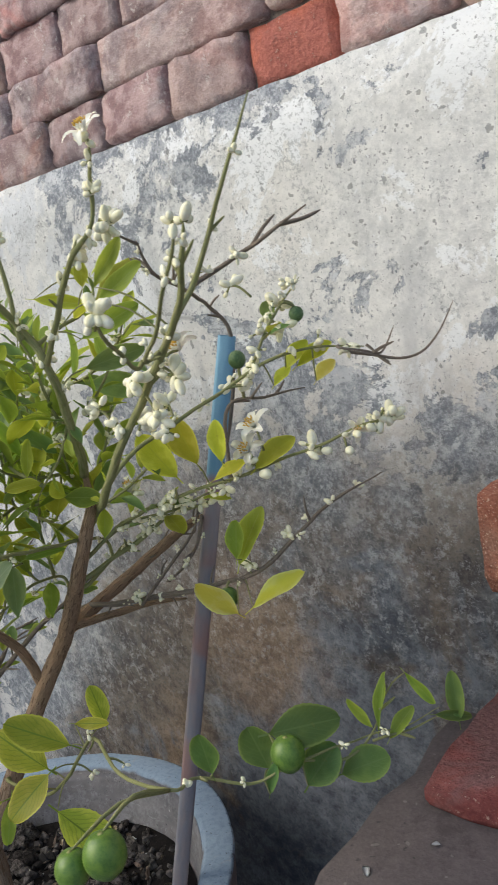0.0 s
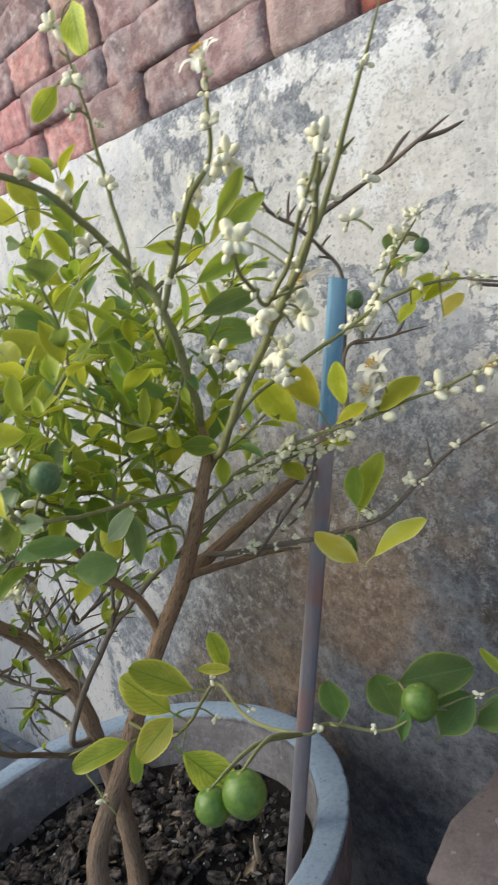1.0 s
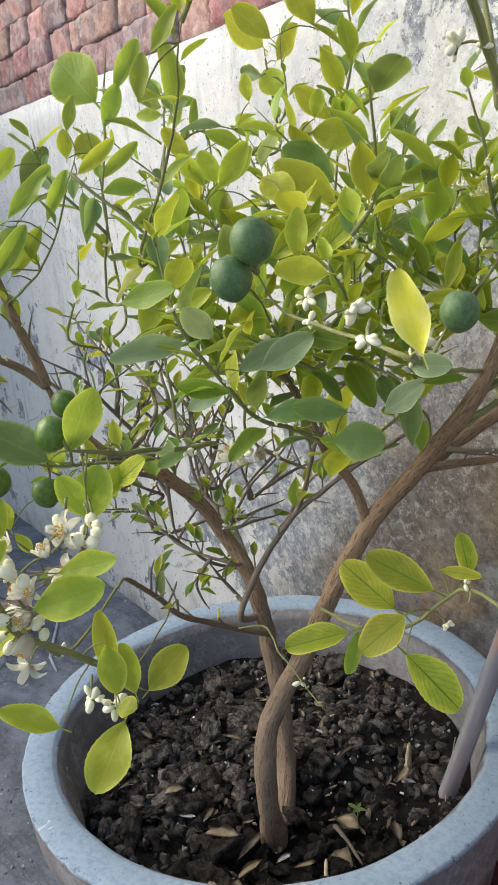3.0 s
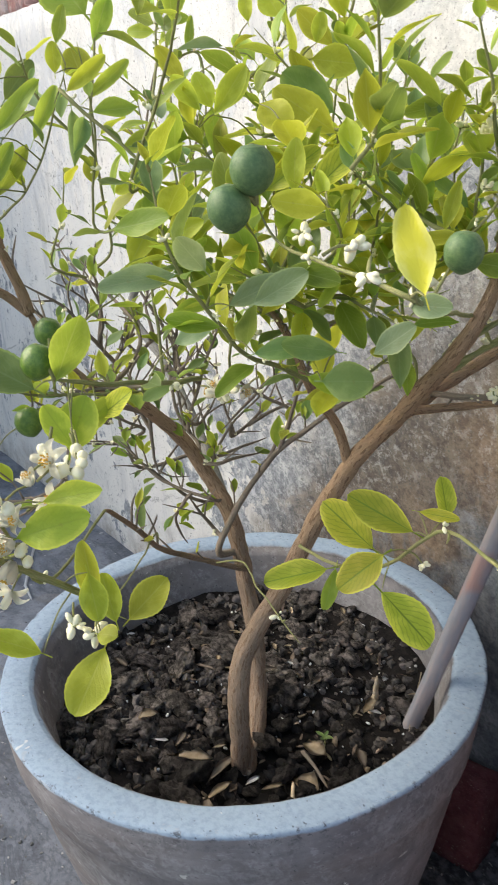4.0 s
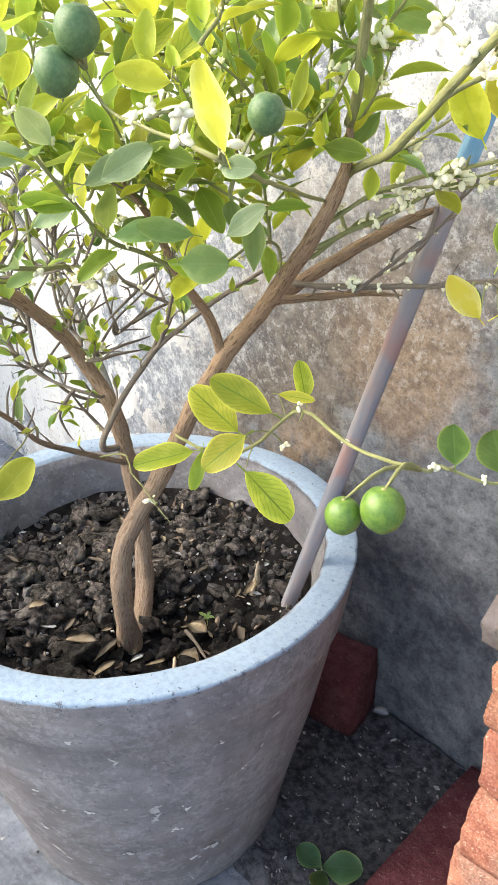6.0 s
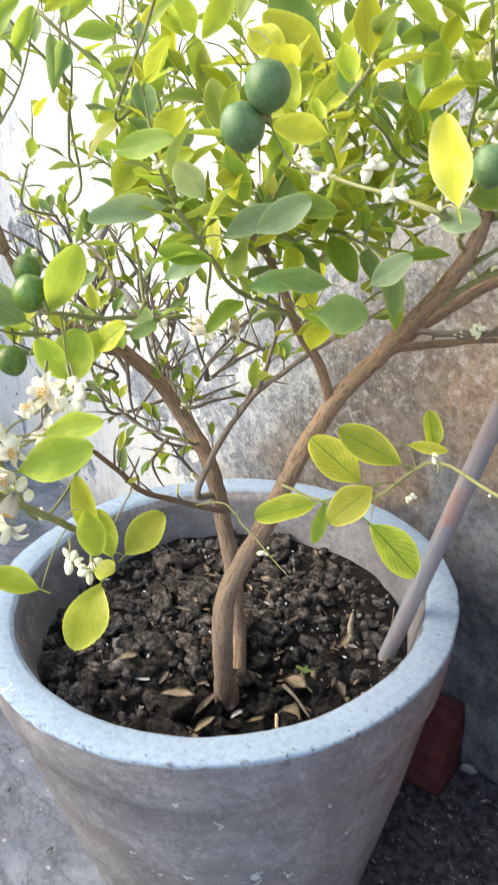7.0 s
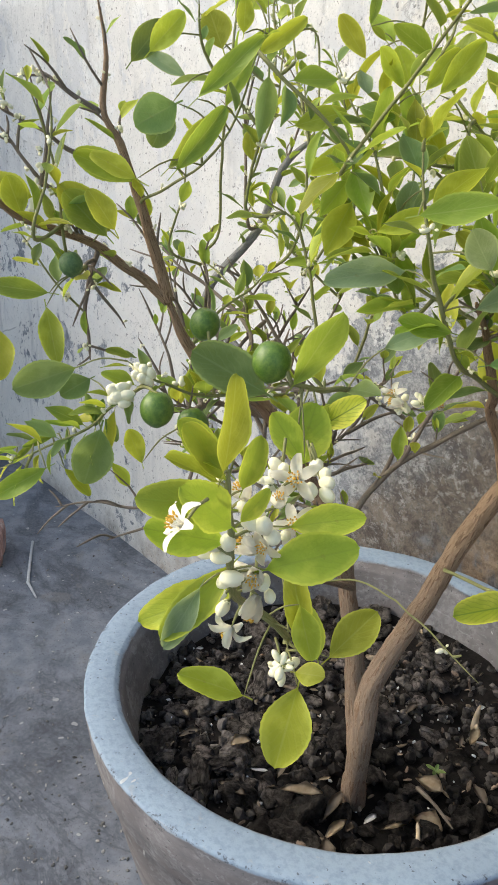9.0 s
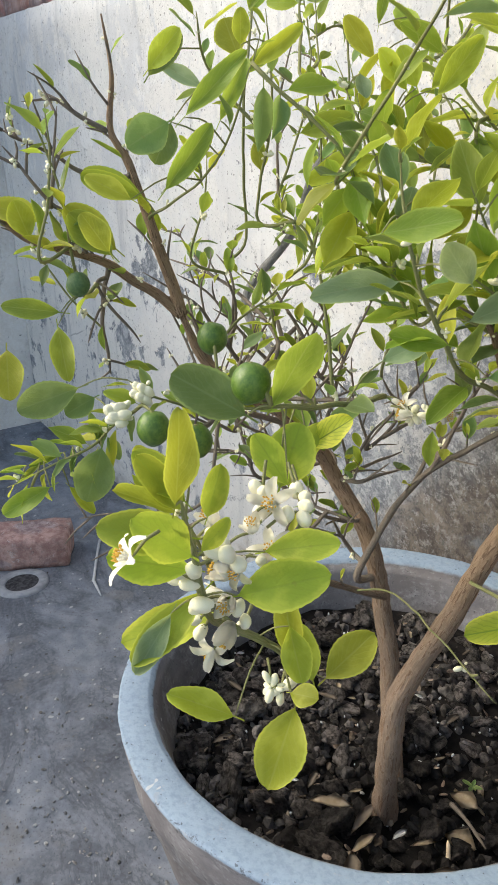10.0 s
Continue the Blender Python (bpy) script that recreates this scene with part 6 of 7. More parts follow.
limb('shoot', [(0.001, 0.095, 0.845), (-0.045, 0.106, 0.904), (-0.102, 0.107, 0.968)], 0.00152, 0.00064, leaf=11, bud=2, l0=0.05)
limb('shoot', [(0.253, 0.026, 0.808), (0.266, 0.013, 0.852), (0.275, -0.005, 0.894)], 0.00152, 0.00064, leaf=13, bud=2, l0=0.05)
limb('shoot', [(0.287, -0, 0.861), (0.286, -0.007, 0.899), (0.281, -0.02, 0.936)], 0.00152, 0.00064, leaf=11, bud=2, l0=0.05)
limb('shoot', [(0.23, 0.002, 0.816), (0.232, -0.029, 0.836), (0.235, -0.06, 0.856)], 0.00152, 0.00064, leaf=11, bud=2, l0=0.05)
limb('shoot', [(0.215, -0.022, 0.788), (0.208, -0.051, 0.793), (0.203, -0.079, 0.798)], 0.00152, 0.00064, leaf=11, bud=2, l0=0.05)
limb('shoot', [(0.31, 0.01, 0.794), (0.34, 0.017, 0.81), (0.366, 0.019, 0.826)], 0.00152, 0.00064, leaf=9, bud=2, l0=0.05)
limb('shoot', [(0.241, -0.049, 0.876), (0.252, -0.057, 0.912), (0.26, -0.071, 0.946)], 0.00152, 0.00064, leaf=11, bud=2, l0=0.05)
limb('shoot', [(0.165, -0.01, 0.756), (0.142, -0.037, 0.75), (0.12, -0.063, 0.744)], 0.00152, 0.00064, leaf=9, bud=2, l0=0.05)
limb('shoot', [(0.287, 0.029, 0.855), (0.306, 0.044, 0.889), (0.321, 0.053, 0.924)], 0.00152, 0.00064, leaf=9, bud=2, l0=0.05)
key_leaf((0.243, -0.042, 0.578), (0.274, -0.024, 0.541), 0.58, 'vein')
key_leaf((0.224, -0.031, 0.600), (0.189, -0.048, 0.631), 0.56, 'vein')
key_leaf((0.259, -0.029, 0.626), (0.222, -0.055, 0.649), 0.46, 'vein')
key_leaf((0.264, 0.000, 0.628), (0.259, -0.003, 0.659), 0.50, 'vein')
key_leaf((0.246, -0.043, 0.609), (0.232, -0.074, 0.588), 0.62, 'vein')
key_leaf((0.213, -0.065, 0.592), (0.187, -0.103, 0.584), 0.48, 'vein')
key_leaf((0.216, -0.060, 0.592), (0.214, -0.070, 0.560), 0.34, 'green')
key_leaf((0.255, -0.02, 0.637), (0.28, -0.007, 0.635), 0.3, 'vein')
key_leaf((0.166, -0.218, 0.571), (0.184, -0.250, 0.543), 0.60, 'lime')
key_leaf((0.175, -0.203, 0.590), (0.185, -0.176, 0.616), 0.55, 'lime')
key_leaf((0.174, -0.211, 0.591), (0.157, -0.21, 0.62), 0.5, 'lime')
key_leaf((0.172, -0.221, 0.605), (0.16, -0.221, 0.649), 0.35, 'lime')
key_leaf((0.398, -0.184, 0.817), (0.396, -0.191, 0.847), 0.44, 'yellow')
key_leaf((0.382, -0.174, 0.811), (0.398, -0.171, 0.812), 0.55, 'pale')
key_leaf((0.355, 0.068, 0.694), (0.343, 0.043, 0.727), 0.4, 'yellow')
key_leaf((0.365, 0.073, 0.698), (0.389, 0.109, 0.714), 0.42, 'yellow')
key_leaf((0.429, -0.003, 0.656), (0.464, 0.022, 0.66), 0.55, 'dull')
key_leaf((0.425, -0.004, 0.633), (0.413, -0.003, 0.658), 0.85, 'dull')
key_leaf((0.448, 0.001, 0.625), (0.461, 0.016, 0.646), 0.8, 'dull')
key_leaf((0.463, 0.015, 0.628), (0.485, 0.035, 0.633), 0.75, 'dull')
key_leaf((0.437, -0.02, 0.63), (0.441, -0.014, 0.647), 0.45, 'dull')
key_leaf((0.413, -0.038, 0.647), (0.409, -0.038, 0.672), 0.7, 'dull')
key_leaf((0.475, 0.042, 0.643), (0.48, 0.052, 0.677), 0.22, 'green')
key_leaf((0.489, 0.059, 0.674), (0.502, 0.066, 0.653), 0.25, 'green')
key_leaf((0.512, 0.073, 0.639), (0.51, 0.077, 0.67), 0.35, 'dull')
key_leaf((0.473, 0.04, 0.645), (0.462, 0.034, 0.666), 0.25, 'green')
key_leaf((0.501, 0.065, 0.646), (0.518, 0.079, 0.641), 0.3, 'dull')
key_leaf((0.48, 0.045, 0.637), (0.491, 0.058, 0.654), 0.4, 'green')
key_leaf((0.38, 0.032, 0.813), (0.377, 0.021, 0.847), 0.62, 'ripe')
key_leaf((0.37, 0.022, 0.807), (0.36, 0.006, 0.839), 0.55, 'ripe')
key_leaf((0.399, 0.035, 0.813), (0.4, 0.033, 0.84), 0.5, 'ripe')
key_leaf((0.415, 0.047, 0.805), (0.434, 0.066, 0.822), 0.6, 'ripe')
key_leaf((0.395, 0.029, 0.803), (0.411, 0.044, 0.811), 0.5, 'ripe')
key_leaf((0.362, 0.071, 0.731), (0.376, 0.087, 0.770), 0.5, 'lime')
key_leaf((0.363, 0.068, 0.736), (0.367, 0.071, 0.764), 0.55, 'green')
key_leaf((0.424, -0.057, 0.923), (0.443, -0.051, 0.943), 0.3, 'green')
key_leaf((0.425, -0.058, 0.915), (0.443, -0.04, 0.93), 0.35, 'green')
key_leaf((0.453, 0.074, 0.852), (0.462, 0.084, 0.863), 0.85, 'yellow')
key_leaf((0.441, 0.062, 0.863), (0.451, 0.073, 0.879), 0.62, 'ripe')
key_leaf((0.446, 0.067, 0.863), (0.463, 0.083, 0.874), 0.5, 'ripe')
key_leaf((0.435, 0.055, 0.854), (0.443, 0.064, 0.864), 0.7, 'ripe')
key_leaf((0.193, -0.269, 0.679), (0.223, -0.24, 0.694), 0.52, 'fresh')
key_leaf((0.188, -0.25, 0.693), (0.215, -0.228, 0.703), 0.45, 'fresh')
key_leaf((0.192, -0.291, 0.7), (0.175, -0.323, 0.709), 0.5, 'fresh')
key_leaf((0.195, -0.294, 0.718), (0.178, -0.327, 0.726), 0.5, 'fresh')
key_leaf((0.183, -0.281, 0.681), (0.179, -0.318, 0.654), 0.35, 'fresh')
key_leaf((0.174, -0.27, 0.661), (0.147, -0.312, 0.644), 0.4, 'fresh')
key_leaf((0.205, -0.303, 0.739), (0.214, -0.301, 0.78), 0.35, 'lime')
key_leaf((0.199, -0.297, 0.733), (0.19, -0.311, 0.758), 0.45, 'fresh')
key_leaf((0.19, -0.281, 0.721), (0.196, -0.276, 0.747), 0.45, 'fresh')
key_leaf((0.164, -0.219, 0.71), (0.145, -0.227, 0.734), 0.5, 'fresh')
key_leaf((0.144, -0.209, 0.711), (0.153, -0.185, 0.732), 0.45, 'fresh')
key_leaf((0.154, -0.220, 0.750), (0.172, -0.208, 0.790), 0.46, 'green')
key_leaf((0.146, -0.231, 0.745), (0.119, -0.258, 0.766), 0.62, 'deep')
key_leaf((0.17, -0.224, 0.631), (0.183, -0.226, 0.603), 0.55, 'lime')
key_leaf((0.166, -0.258, 0.585), (0.150, -0.288, 0.605), 0.42, 'lime')
key_leaf((0.167, -0.222, 0.584), (0.185, -0.215, 0.588), 0.7, 'lime')
key_leaf((-0.06, -0.179, 0.841), (-0.094, -0.21, 0.859), 0.4, 'green')
key_leaf((-0.043, -0.163, 0.889), (-0.042, -0.178, 0.863), 0.7, 'deep')
key_leaf((-0.013, -0.184, 0.85), (0.013, -0.164, 0.886), 0.28, 'green')
key_leaf((0.016, -0.16, 0.887), (0.016, -0.138, 0.923), 0.28, 'green')
key_leaf((-0.074, -0.26, 0.819), (-0.078, -0.267, 0.844), 0.7, 'lime')
key_leaf((-0.044, -0.214, 0.806), (-0.062, -0.236, 0.834), 0.6, 'green')
key_leaf((0.004, -0.266, 0.733), (-0.008, -0.303, 0.722), 0.55, 'deep')
key_leaf((0.033, -0.266, 0.701), (0.037, -0.281, 0.669), 0.7, 'deep')
key_leaf((0.019, -0.297, 0.678), (0.004, -0.325, 0.661), 0.4, 'green')
key_leaf((0.014, -0.227, 0.663), (0.001, -0.23, 0.684), 0.6, 'lime')
key_leaf((0.017, -0.284, 0.674), (0.032, -0.275, 0.658), 0.4, 'lime')
key_leaf((0.168, -0.113, 0.766), (0.153, -0.145, 0.773), 0.4, 'green')
key_leaf((0.142, -0.126, 0.799), (0.129, -0.176, 0.797), 0.35, 'pale')
key_leaf((0.123, -0.089, 0.843), (0.122, -0.098, 0.831), 0.5, 'pale')
key_leaf((-0.078, -0.25, 0.83), (-0.091, -0.277, 0.841), 0.7, 'lime')
key_leaf((-0.048, -0.209, 0.809), (-0.07, -0.235, 0.838), 0.52, 'lime')
key_leaf((-0.057, -0.183, 0.842), (-0.079, -0.218, 0.858), 0.4, 'lime')
key_leaf((-0.001, -0.254, 0.723), (-0.001, -0.275, 0.716), 0.75, 'deep')
key_leaf((-0.07, -0.25, 0.758), (-0.045, -0.256, 0.725), 0.4, 'lime')
key_leaf((-0.058, -0.291, 0.75), (-0.037, -0.3, 0.722), 0.6, 'lime')
key_leaf((-0.072, -0.246, 0.767), (-0.091, -0.283, 0.774), 0.35, 'green')
key_leaf((0.01, -0.258, 0.694), (0.009, -0.262, 0.717), 0.3, 'deep')
key_leaf((0.01, -0.258, 0.694), (0.017, -0.255, 0.714), 0.3, 'deep')
key_leaf((-0, -0.28, 0.691), (-0.002, -0.303, 0.686), 0.2, 'green')
key_leaf((-0.002, -0.283, 0.691), (-0.004, -0.295, 0.703), 0.22, 'green')
key_leaf((-0.006, -0.291, 0.687), (-0.01, -0.308, 0.695), 0.2, 'deep')
key_leaf((-0.007, -0.292, 0.686), (-0.003, -0.309, 0.678), 0.2, 'green')
key_leaf((-0.013, -0.301, 0.683), (-0.013, -0.319, 0.682), 0.2, 'green')
key_leaf((0.003, -0.274, 0.695), (0.017, -0.282, 0.683), 0.22, 'deep')
key_leaf((0.005, -0.271, 0.696), (0.002, -0.288, 0.702), 0.2, 'green')
key_leaf((0.339, -0.046, 1.063), (0.35, -0.057, 1.031), 0.5, 'vein')
key_leaf((0.314, -0.052, 1.028), (0.305, -0.067, 1.011), 0.5, 'vein')
key_leaf((0.337, 0.014, 0.927), (0.359, 0.034, 0.949), 0.38, 'lime')
key_leaf((0.325, 0.006, 0.905), (0.355, 0.034, 0.921), 0.33, 'green')
key_leaf((0.32, 0.008, 0.886), (0.351, 0.035, 0.893), 0.36, 'deep')
key_leaf((0.273, 0.045, 0.876), (0.307, 0.068, 0.865), 0.5, 'deep')
key_leaf((0.315, 0.024, 0.939), (0.321, 0.022, 0.958), 0.5, 'lime')
key_leaf((0.244, 0.034, 0.944), (0.278, 0.056, 0.932), 0.27, 'lime')
key_leaf((0.081, 0.054, 1.015), (0.072, 0.037, 1.045), 0.62, 'lime')
key_leaf((0.062, 0.025, 1.008), (0.048, -0, 1.032), 0.55, 'lime')
key_leaf((0.1, 0.048, 0.943), (0.087, 0.024, 0.967), 0.5, 'lime')
key_leaf((0.108, 0.02, 0.932), (0.137, 0.039, 0.926), 0.65, 'lime')
key_leaf((0.166, -0.01, 0.879), (0.144, -0.044, 0.909), 0.45, 'lime')
key_leaf((0.201, -0.064, 0.843), (0.224, -0.04, 0.872), 0.42, 'vein')
key_leaf((0.195, -0.071, 0.845), (0.198, -0.072, 0.876), 0.48, 'lime')
key_leaf((0.064, -0.05, 0.902), (0.056, -0.069, 0.925), 0.5, 'lime')
key_leaf((0.106, -0.066, 0.895), (0.122, -0.049, 0.925), 0.4, 'lime')
key_leaf((0.255, -0.098, 0.838), (0.244, -0.126, 0.844), 0.5, 'lime')
key_leaf((0.205, -0.199, 0.834), (0.232, -0.179, 0.839), 0.42, 'green')
key_leaf((0.212, -0.149, 0.808), (0.208, -0.164, 0.828), 0.6, 'pale')
key_leaf((0.239, -0.138, 0.791), (0.262, -0.117, 0.808), 0.45, 'pale')
key_leaf((0.228, -0.067, 0.751), (0.213, -0.101, 0.759), 0.4, 'deep')
key_leaf((0.225, -0.078, 0.734), (0.251, -0.059, 0.735), 0.75, 'deep')
key_leaf((0.255, -0.064, 0.753), (0.275, -0.048, 0.77), 0.55, 'pale')
key_leaf((0.268, 0.006, 0.8), (0.293, 0.02, 0.795), 0.5, 'green')
key_leaf((0.216, -0.179, 0.929), (0.224, -0.178, 0.95), 0.5, 'green')
key_leaf((0.217, -0.17, 0.951), (0.231, -0.16, 0.969), 0.35, 'green')
key_leaf((0.248, 0.017, 0.89), (0.235, -0.018, 0.887), 0.4, 'green')
key_leaf((0.248, -0.007, 0.833), (0.242, -0.018, 0.864), 0.3, 'green')
key_leaf((0.268, -0.02, 0.82), (0.275, -0.016, 0.848), 0.3, 'lime')
key_leaf((0.133, -0.048, 0.9), (0.159, -0.043, 0.884), 0.75, 'lime')
key_leaf((0.166, -0.071, 0.846), (0.192, -0.046, 0.87), 0.42, 'vein')
key_leaf((0.136, 0.016, 0.894), (0.113, -0.012, 0.922), 0.6, 'deep')
key_leaf((0.116, 0.018, 0.941), (0.122, 0.019, 0.96), 0.6, 'lime')
key_leaf((0.184, -0.116, 0.782), (0.211, -0.093, 0.798), 0.45, 'pale')
key_leaf((0.202, -0.085, 0.802), (0.234, -0.069, 0.794), 0.42, 'green')
key_leaf((0.186, -0.1, 0.749), (0.215, -0.079, 0.756), 0.42, 'deep')
key_leaf((0.204, -0.072, 0.732), (0.232, -0.06, 0.724), 0.5, 'green')
key_leaf((0.058, -0.035, 0.904), (0.052, -0.045, 0.929), 0.6, 'lime')
key_leaf((0.065, -0.029, 0.902), (0.079, -0.015, 0.928), 0.4, 'lime')
key_leaf((0.002, -0.022, 0.927), (-0.011, -0.039, 0.955), 0.42, 'lime')
key_leaf((-0.002, -0.015, 0.949), (0.003, -0.012, 0.976), 0.28, 'green')
key_leaf((-0.011, -0.078, 0.88), (0.018, -0.055, 0.89), 0.42, 'green')
key_leaf((0.068, -0.077, 0.864), (0.05, -0.119, 0.852), 0.4, 'lime')
key_leaf((0.104, -0.089, 0.823), (0.11, -0.087, 0.846), 0.6, 'pale')
key_leaf((0.11, -0.117, 0.817), (0.136, -0.098, 0.83), 0.38, 'lime')
key_leaf((0.011, -0.193, 0.887), (0.008, -0.22, 0.874), 0.8, 'deep')
key_leaf((0.039, -0.213, 0.849), (0.057, -0.19, 0.884), 0.3, 'green')
key_leaf((0.036, -0.196, 0.888), (0.061, -0.167, 0.92), 0.25, 'green')
key_leaf((-0, -0.124, 0.92), (0.024, -0.101, 0.942), 0.3, 'lime')
key_leaf((-0.046, -0.176, 0.921), (-0.028, -0.16, 0.944), 0.5, 'lime')
key_leaf((-0.009, -0.127, 0.933), (-0.005, -0.128, 0.954), 0.55, 'lime')
key_leaf((0.008, -0.131, 0.949), (0.017, -0.125, 0.973), 0.4, 'green')
key_leaf((0.007, -0.22, 0.844), (-0.007, -0.243, 0.859), 0.42, 'lime')
key_leaf((0.016, -0.241, 0.815), (0.009, -0.253, 0.839), 0.6, 'lime')
key_leaf((0.043, 0.013, 0.966), (0.044, 0.009, 0.987), 0.55, 'lime')
key_leaf((0.053, -0.08, 0.89), (0.078, -0.072, 0.882), 0.5, 'green')
key_leaf((0.048, -0.075, 0.912), (0.062, -0.082, 0.897), 0.5, 'pale')
key_leaf((0.146, -0.193, 0.719), (0.166, -0.177, 0.737), 0.5, 'vein')
key_leaf((0.132, -0.127, 0.752), (0.154, -0.11, 0.767), 0.45, 'pale')
limb('shoot', [(-0.187, 0.056, 0.937), (-0.225, 0.085, 0.975), (-0.244, 0.099, 1.010), (-0.241, 0.104, 1.035)], 0.0020, 0.0010, leaf=0, bud=3, l0=0.4)
key_leaf((-0.239, 0.101, 1.012), (-0.199, 0.108, 1.017), 0.42, 'deep')
key_leaf((-0.242, 0.104, 1.017), (-0.233, 0.137, 1.026), 0.42, 'green')
key_leaf((-0.246, 0.102, 1.012), (-0.276, 0.119, 1.016), 0.42, 'deep')
key_leaf((-0.246, 0.098, 1.009), (-0.275, 0.077, 1.014), 0.42, 'green')
key_leaf((-0.242, 0.096, 1.017), (-0.229, 0.061, 1.024), 0.42, 'deep')
key_leaf((-0.239, 0.099, 1.000), (-0.208, 0.091, 0.996), 0.42, 'green')
key_leaf((-0.244, 0.103, 1.028), (-0.253, 0.128, 1.047), 0.42, 'deep')
key_leaf((-0.244, 0.097, 1.030), (-0.253, 0.073, 1.050), 0.42, 'deep')
key_leaf((-0.241, 0.102, 1.033), (-0.220, 0.119, 1.057), 0.42, 'deep')
key_leaf((-0.246, 0.100, 1.032), (-0.269, 0.098, 1.051), 0.42, 'green')
key_leaf((-0.240, 0.097, 0.991), (-0.223, 0.084, 0.987), 0.42, 'deep')
key_leaf((-0.246, 0.103, 0.992), (-0.258, 0.118, 0.992), 0.42, 'deep')
limb('shoot', [(-0.085, 0.140, 0.950), (-0.066, 0.122, 0.985), (-0.054, 0.108, 1.015), (-0.055, 0.108, 1.034)], 0.0016, 0.0008, leaf=0, bud=2)
key_leaf((-0.057, 0.108, 1.035), (-0.046, 0.055, 1.057), 0.48, 'lime')
key_leaf((-0.054, 0.101, 1.009), (-0.104, 0.112, 1.023), 0.34, 'deep')
key_leaf((-0.039, 0.111, 0.989), (-0.055, 0.104, 1.016), 0.8, 'lime')
key_leaf((-0.036, 0.106, 1.018), (0.002, 0.105, 1.041), 0.42, 'lime')
key_leaf((-0.102, 0.127, 0.962), (-0.129, 0.120, 0.991), 0.45, 'green')
limb('shoot', [(-0.195, -0.008, 0.789), (-0.165, -0.027, 0.856), (-0.137, -0.042, 0.915), (-0.146, -0.027, 0.971), (-0.155, -0.016, 1.016), (-0.161, -0.006, 1.053)], 0.0016, 0.0009, leaf=0, bud=3, l0=0.5)
key_leaf((-0.158, -0.026, 1.003), (-0.196, -0.046, 1.053), 0.78, 'green')
key_leaf((-0.147, -0.010, 1.012), (-0.140, 0.019, 1.059), 0.34, 'green')
key_leaf((-0.148, -0.026, 0.978), (-0.147, -0.007, 1.018), 0.42, 'green')
key_leaf((-0.143, -0.041, 0.930), (-0.122, -0.004, 0.962), 0.26, 'green')
key_leaf((-0.147, -0.040, 0.945), (-0.163, -0.043, 0.975), 0.8, 'lime')
key_leaf((-0.162, -0.067, 0.922), (-0.194, -0.092, 0.945), 0.3, 'pale')
key_leaf((-0.198, -0.100, 0.934), (-0.186, -0.073, 0.969), 0.5, 'dull')
key_leaf((0.198, -0.295, 0.736), (0.182, -0.310, 0.756), 0.55, 'fresh')
key_leaf((0.197, -0.299, 0.732), (0.198, -0.325, 0.750), 0.34, 'lime')
key_leaf((0.201, -0.295, 0.712), (0.203, -0.319, 0.737), 0.55, 'fresh')
key_leaf((0.200, -0.290, 0.712), (0.207, -0.280, 0.727), 0.42, 'fresh')
key_leaf((0.155, -0.218, 0.705), (0.156, -0.205, 0.738), 0.75, 'fresh')
key_leaf((0.182, -0.298, 0.675), (0.182, -0.318, 0.651), 0.38, 'pale')
lime((0.296, -0.176, 0.859), 0.0096)
lime((0.286, -0.182, 0.844), 0.0096)
lime((0.395, -0.162, 0.829), 0.0068)
lime((0.417, -0.136, 0.660), 0.0085)
lime((0.433, -0.128, 0.667), 0.0102)
lime((0.443, -0.005, 0.648), 0.01)
lime((-0.002, -0.163, 0.748), 0.0108)
lime((0.142, -0.225, 0.760), 0.0102)
lime((0.059, -0.242, 0.716), 0.0102)
lime((0.040, -0.203, 0.693), 0.0105)
lime((-0.206, 0.119, 0.662), 0.008)
lime((0.384, 0.085, 0.873), 0.006)
lime((0.343, 0.073, 0.704), 0.0075)
lime((-0.054, -0.237, 0.788), 0.008)
blossom((0.421, -0.039, 1.000), 0.0125, 0, (0.1, -0.6, 0.78))
blossom((0.414, 0.055, 0.830), 0.0140, 0, (-0.02, -0.72, 0.68))
blossom((0.410, 0.049, 0.816), 0.0135, 0, (0.12, -0.80, 0.55))
blossom((0.444, -0.027, 0.885), 0.0125, 0, (0.05, -0.7, 0.7))
blossom((0.129, -0.069, 0.707), 0.0105, 1, (0.8, -0.4, 0.1))
blossom((0.117, -0.085, 0.705), 0.0105, 1, (-0.5, -0.6, 0.2))
blossom((0.324, 0.021, 0.799), 0.009, 1, (0.1, -0.4, 0.9))
blossom((0.100, -0.075, 0.706), 0.01)
blossom((0.180, -0.239, 0.712), 0.0135, 0, (0.45, -0.75, 0.40))
blossom((0.182, -0.242, 0.689), 0.0120, 0, (0.55, -0.55, 0.55))
blossom((0.211, -0.326, 0.726), 0.0120, 0, (-0.2, -0.7, 0.5))
blossom((0.186, -0.268, 0.685), 0.0110, 1, (-0.45, -0.6, 0.45))
blossom((0.188, -0.265, 0.687), 0.0100, 0, (0.3, -0.8, 0.3))
blossom((0.189, -0.270, 0.676), 0.0110, 1, (0.5, -0.7, 0.1))
blossom((0.186, -0.272, 0.677), 0.0100, 1, (-0.5, -0.6, -0.1))
blossom((0.193, -0.273, 0.667), 0.0125, 1, (0.1, -0.5, -0.75))
blossom((0.171, -0.271, 0.637), 0.0125, 0, (-0.35, -0.35, -0.75))
blossom((0.183, -0.272, 0.712), 0.0105, 1, (0.0, -0.5, 0.7))
blossom((0.184, -0.254, 0.703), 0.0095, 1, (0.3, -0.3, 0.8))
plump_bud((0.185, -0.224, 0.708), 0.0053, (0.8, -0.2, 0.2))
plump_bud((0.190, -0.229, 0.705), 0.0056, (0.9, -0.2, 0))
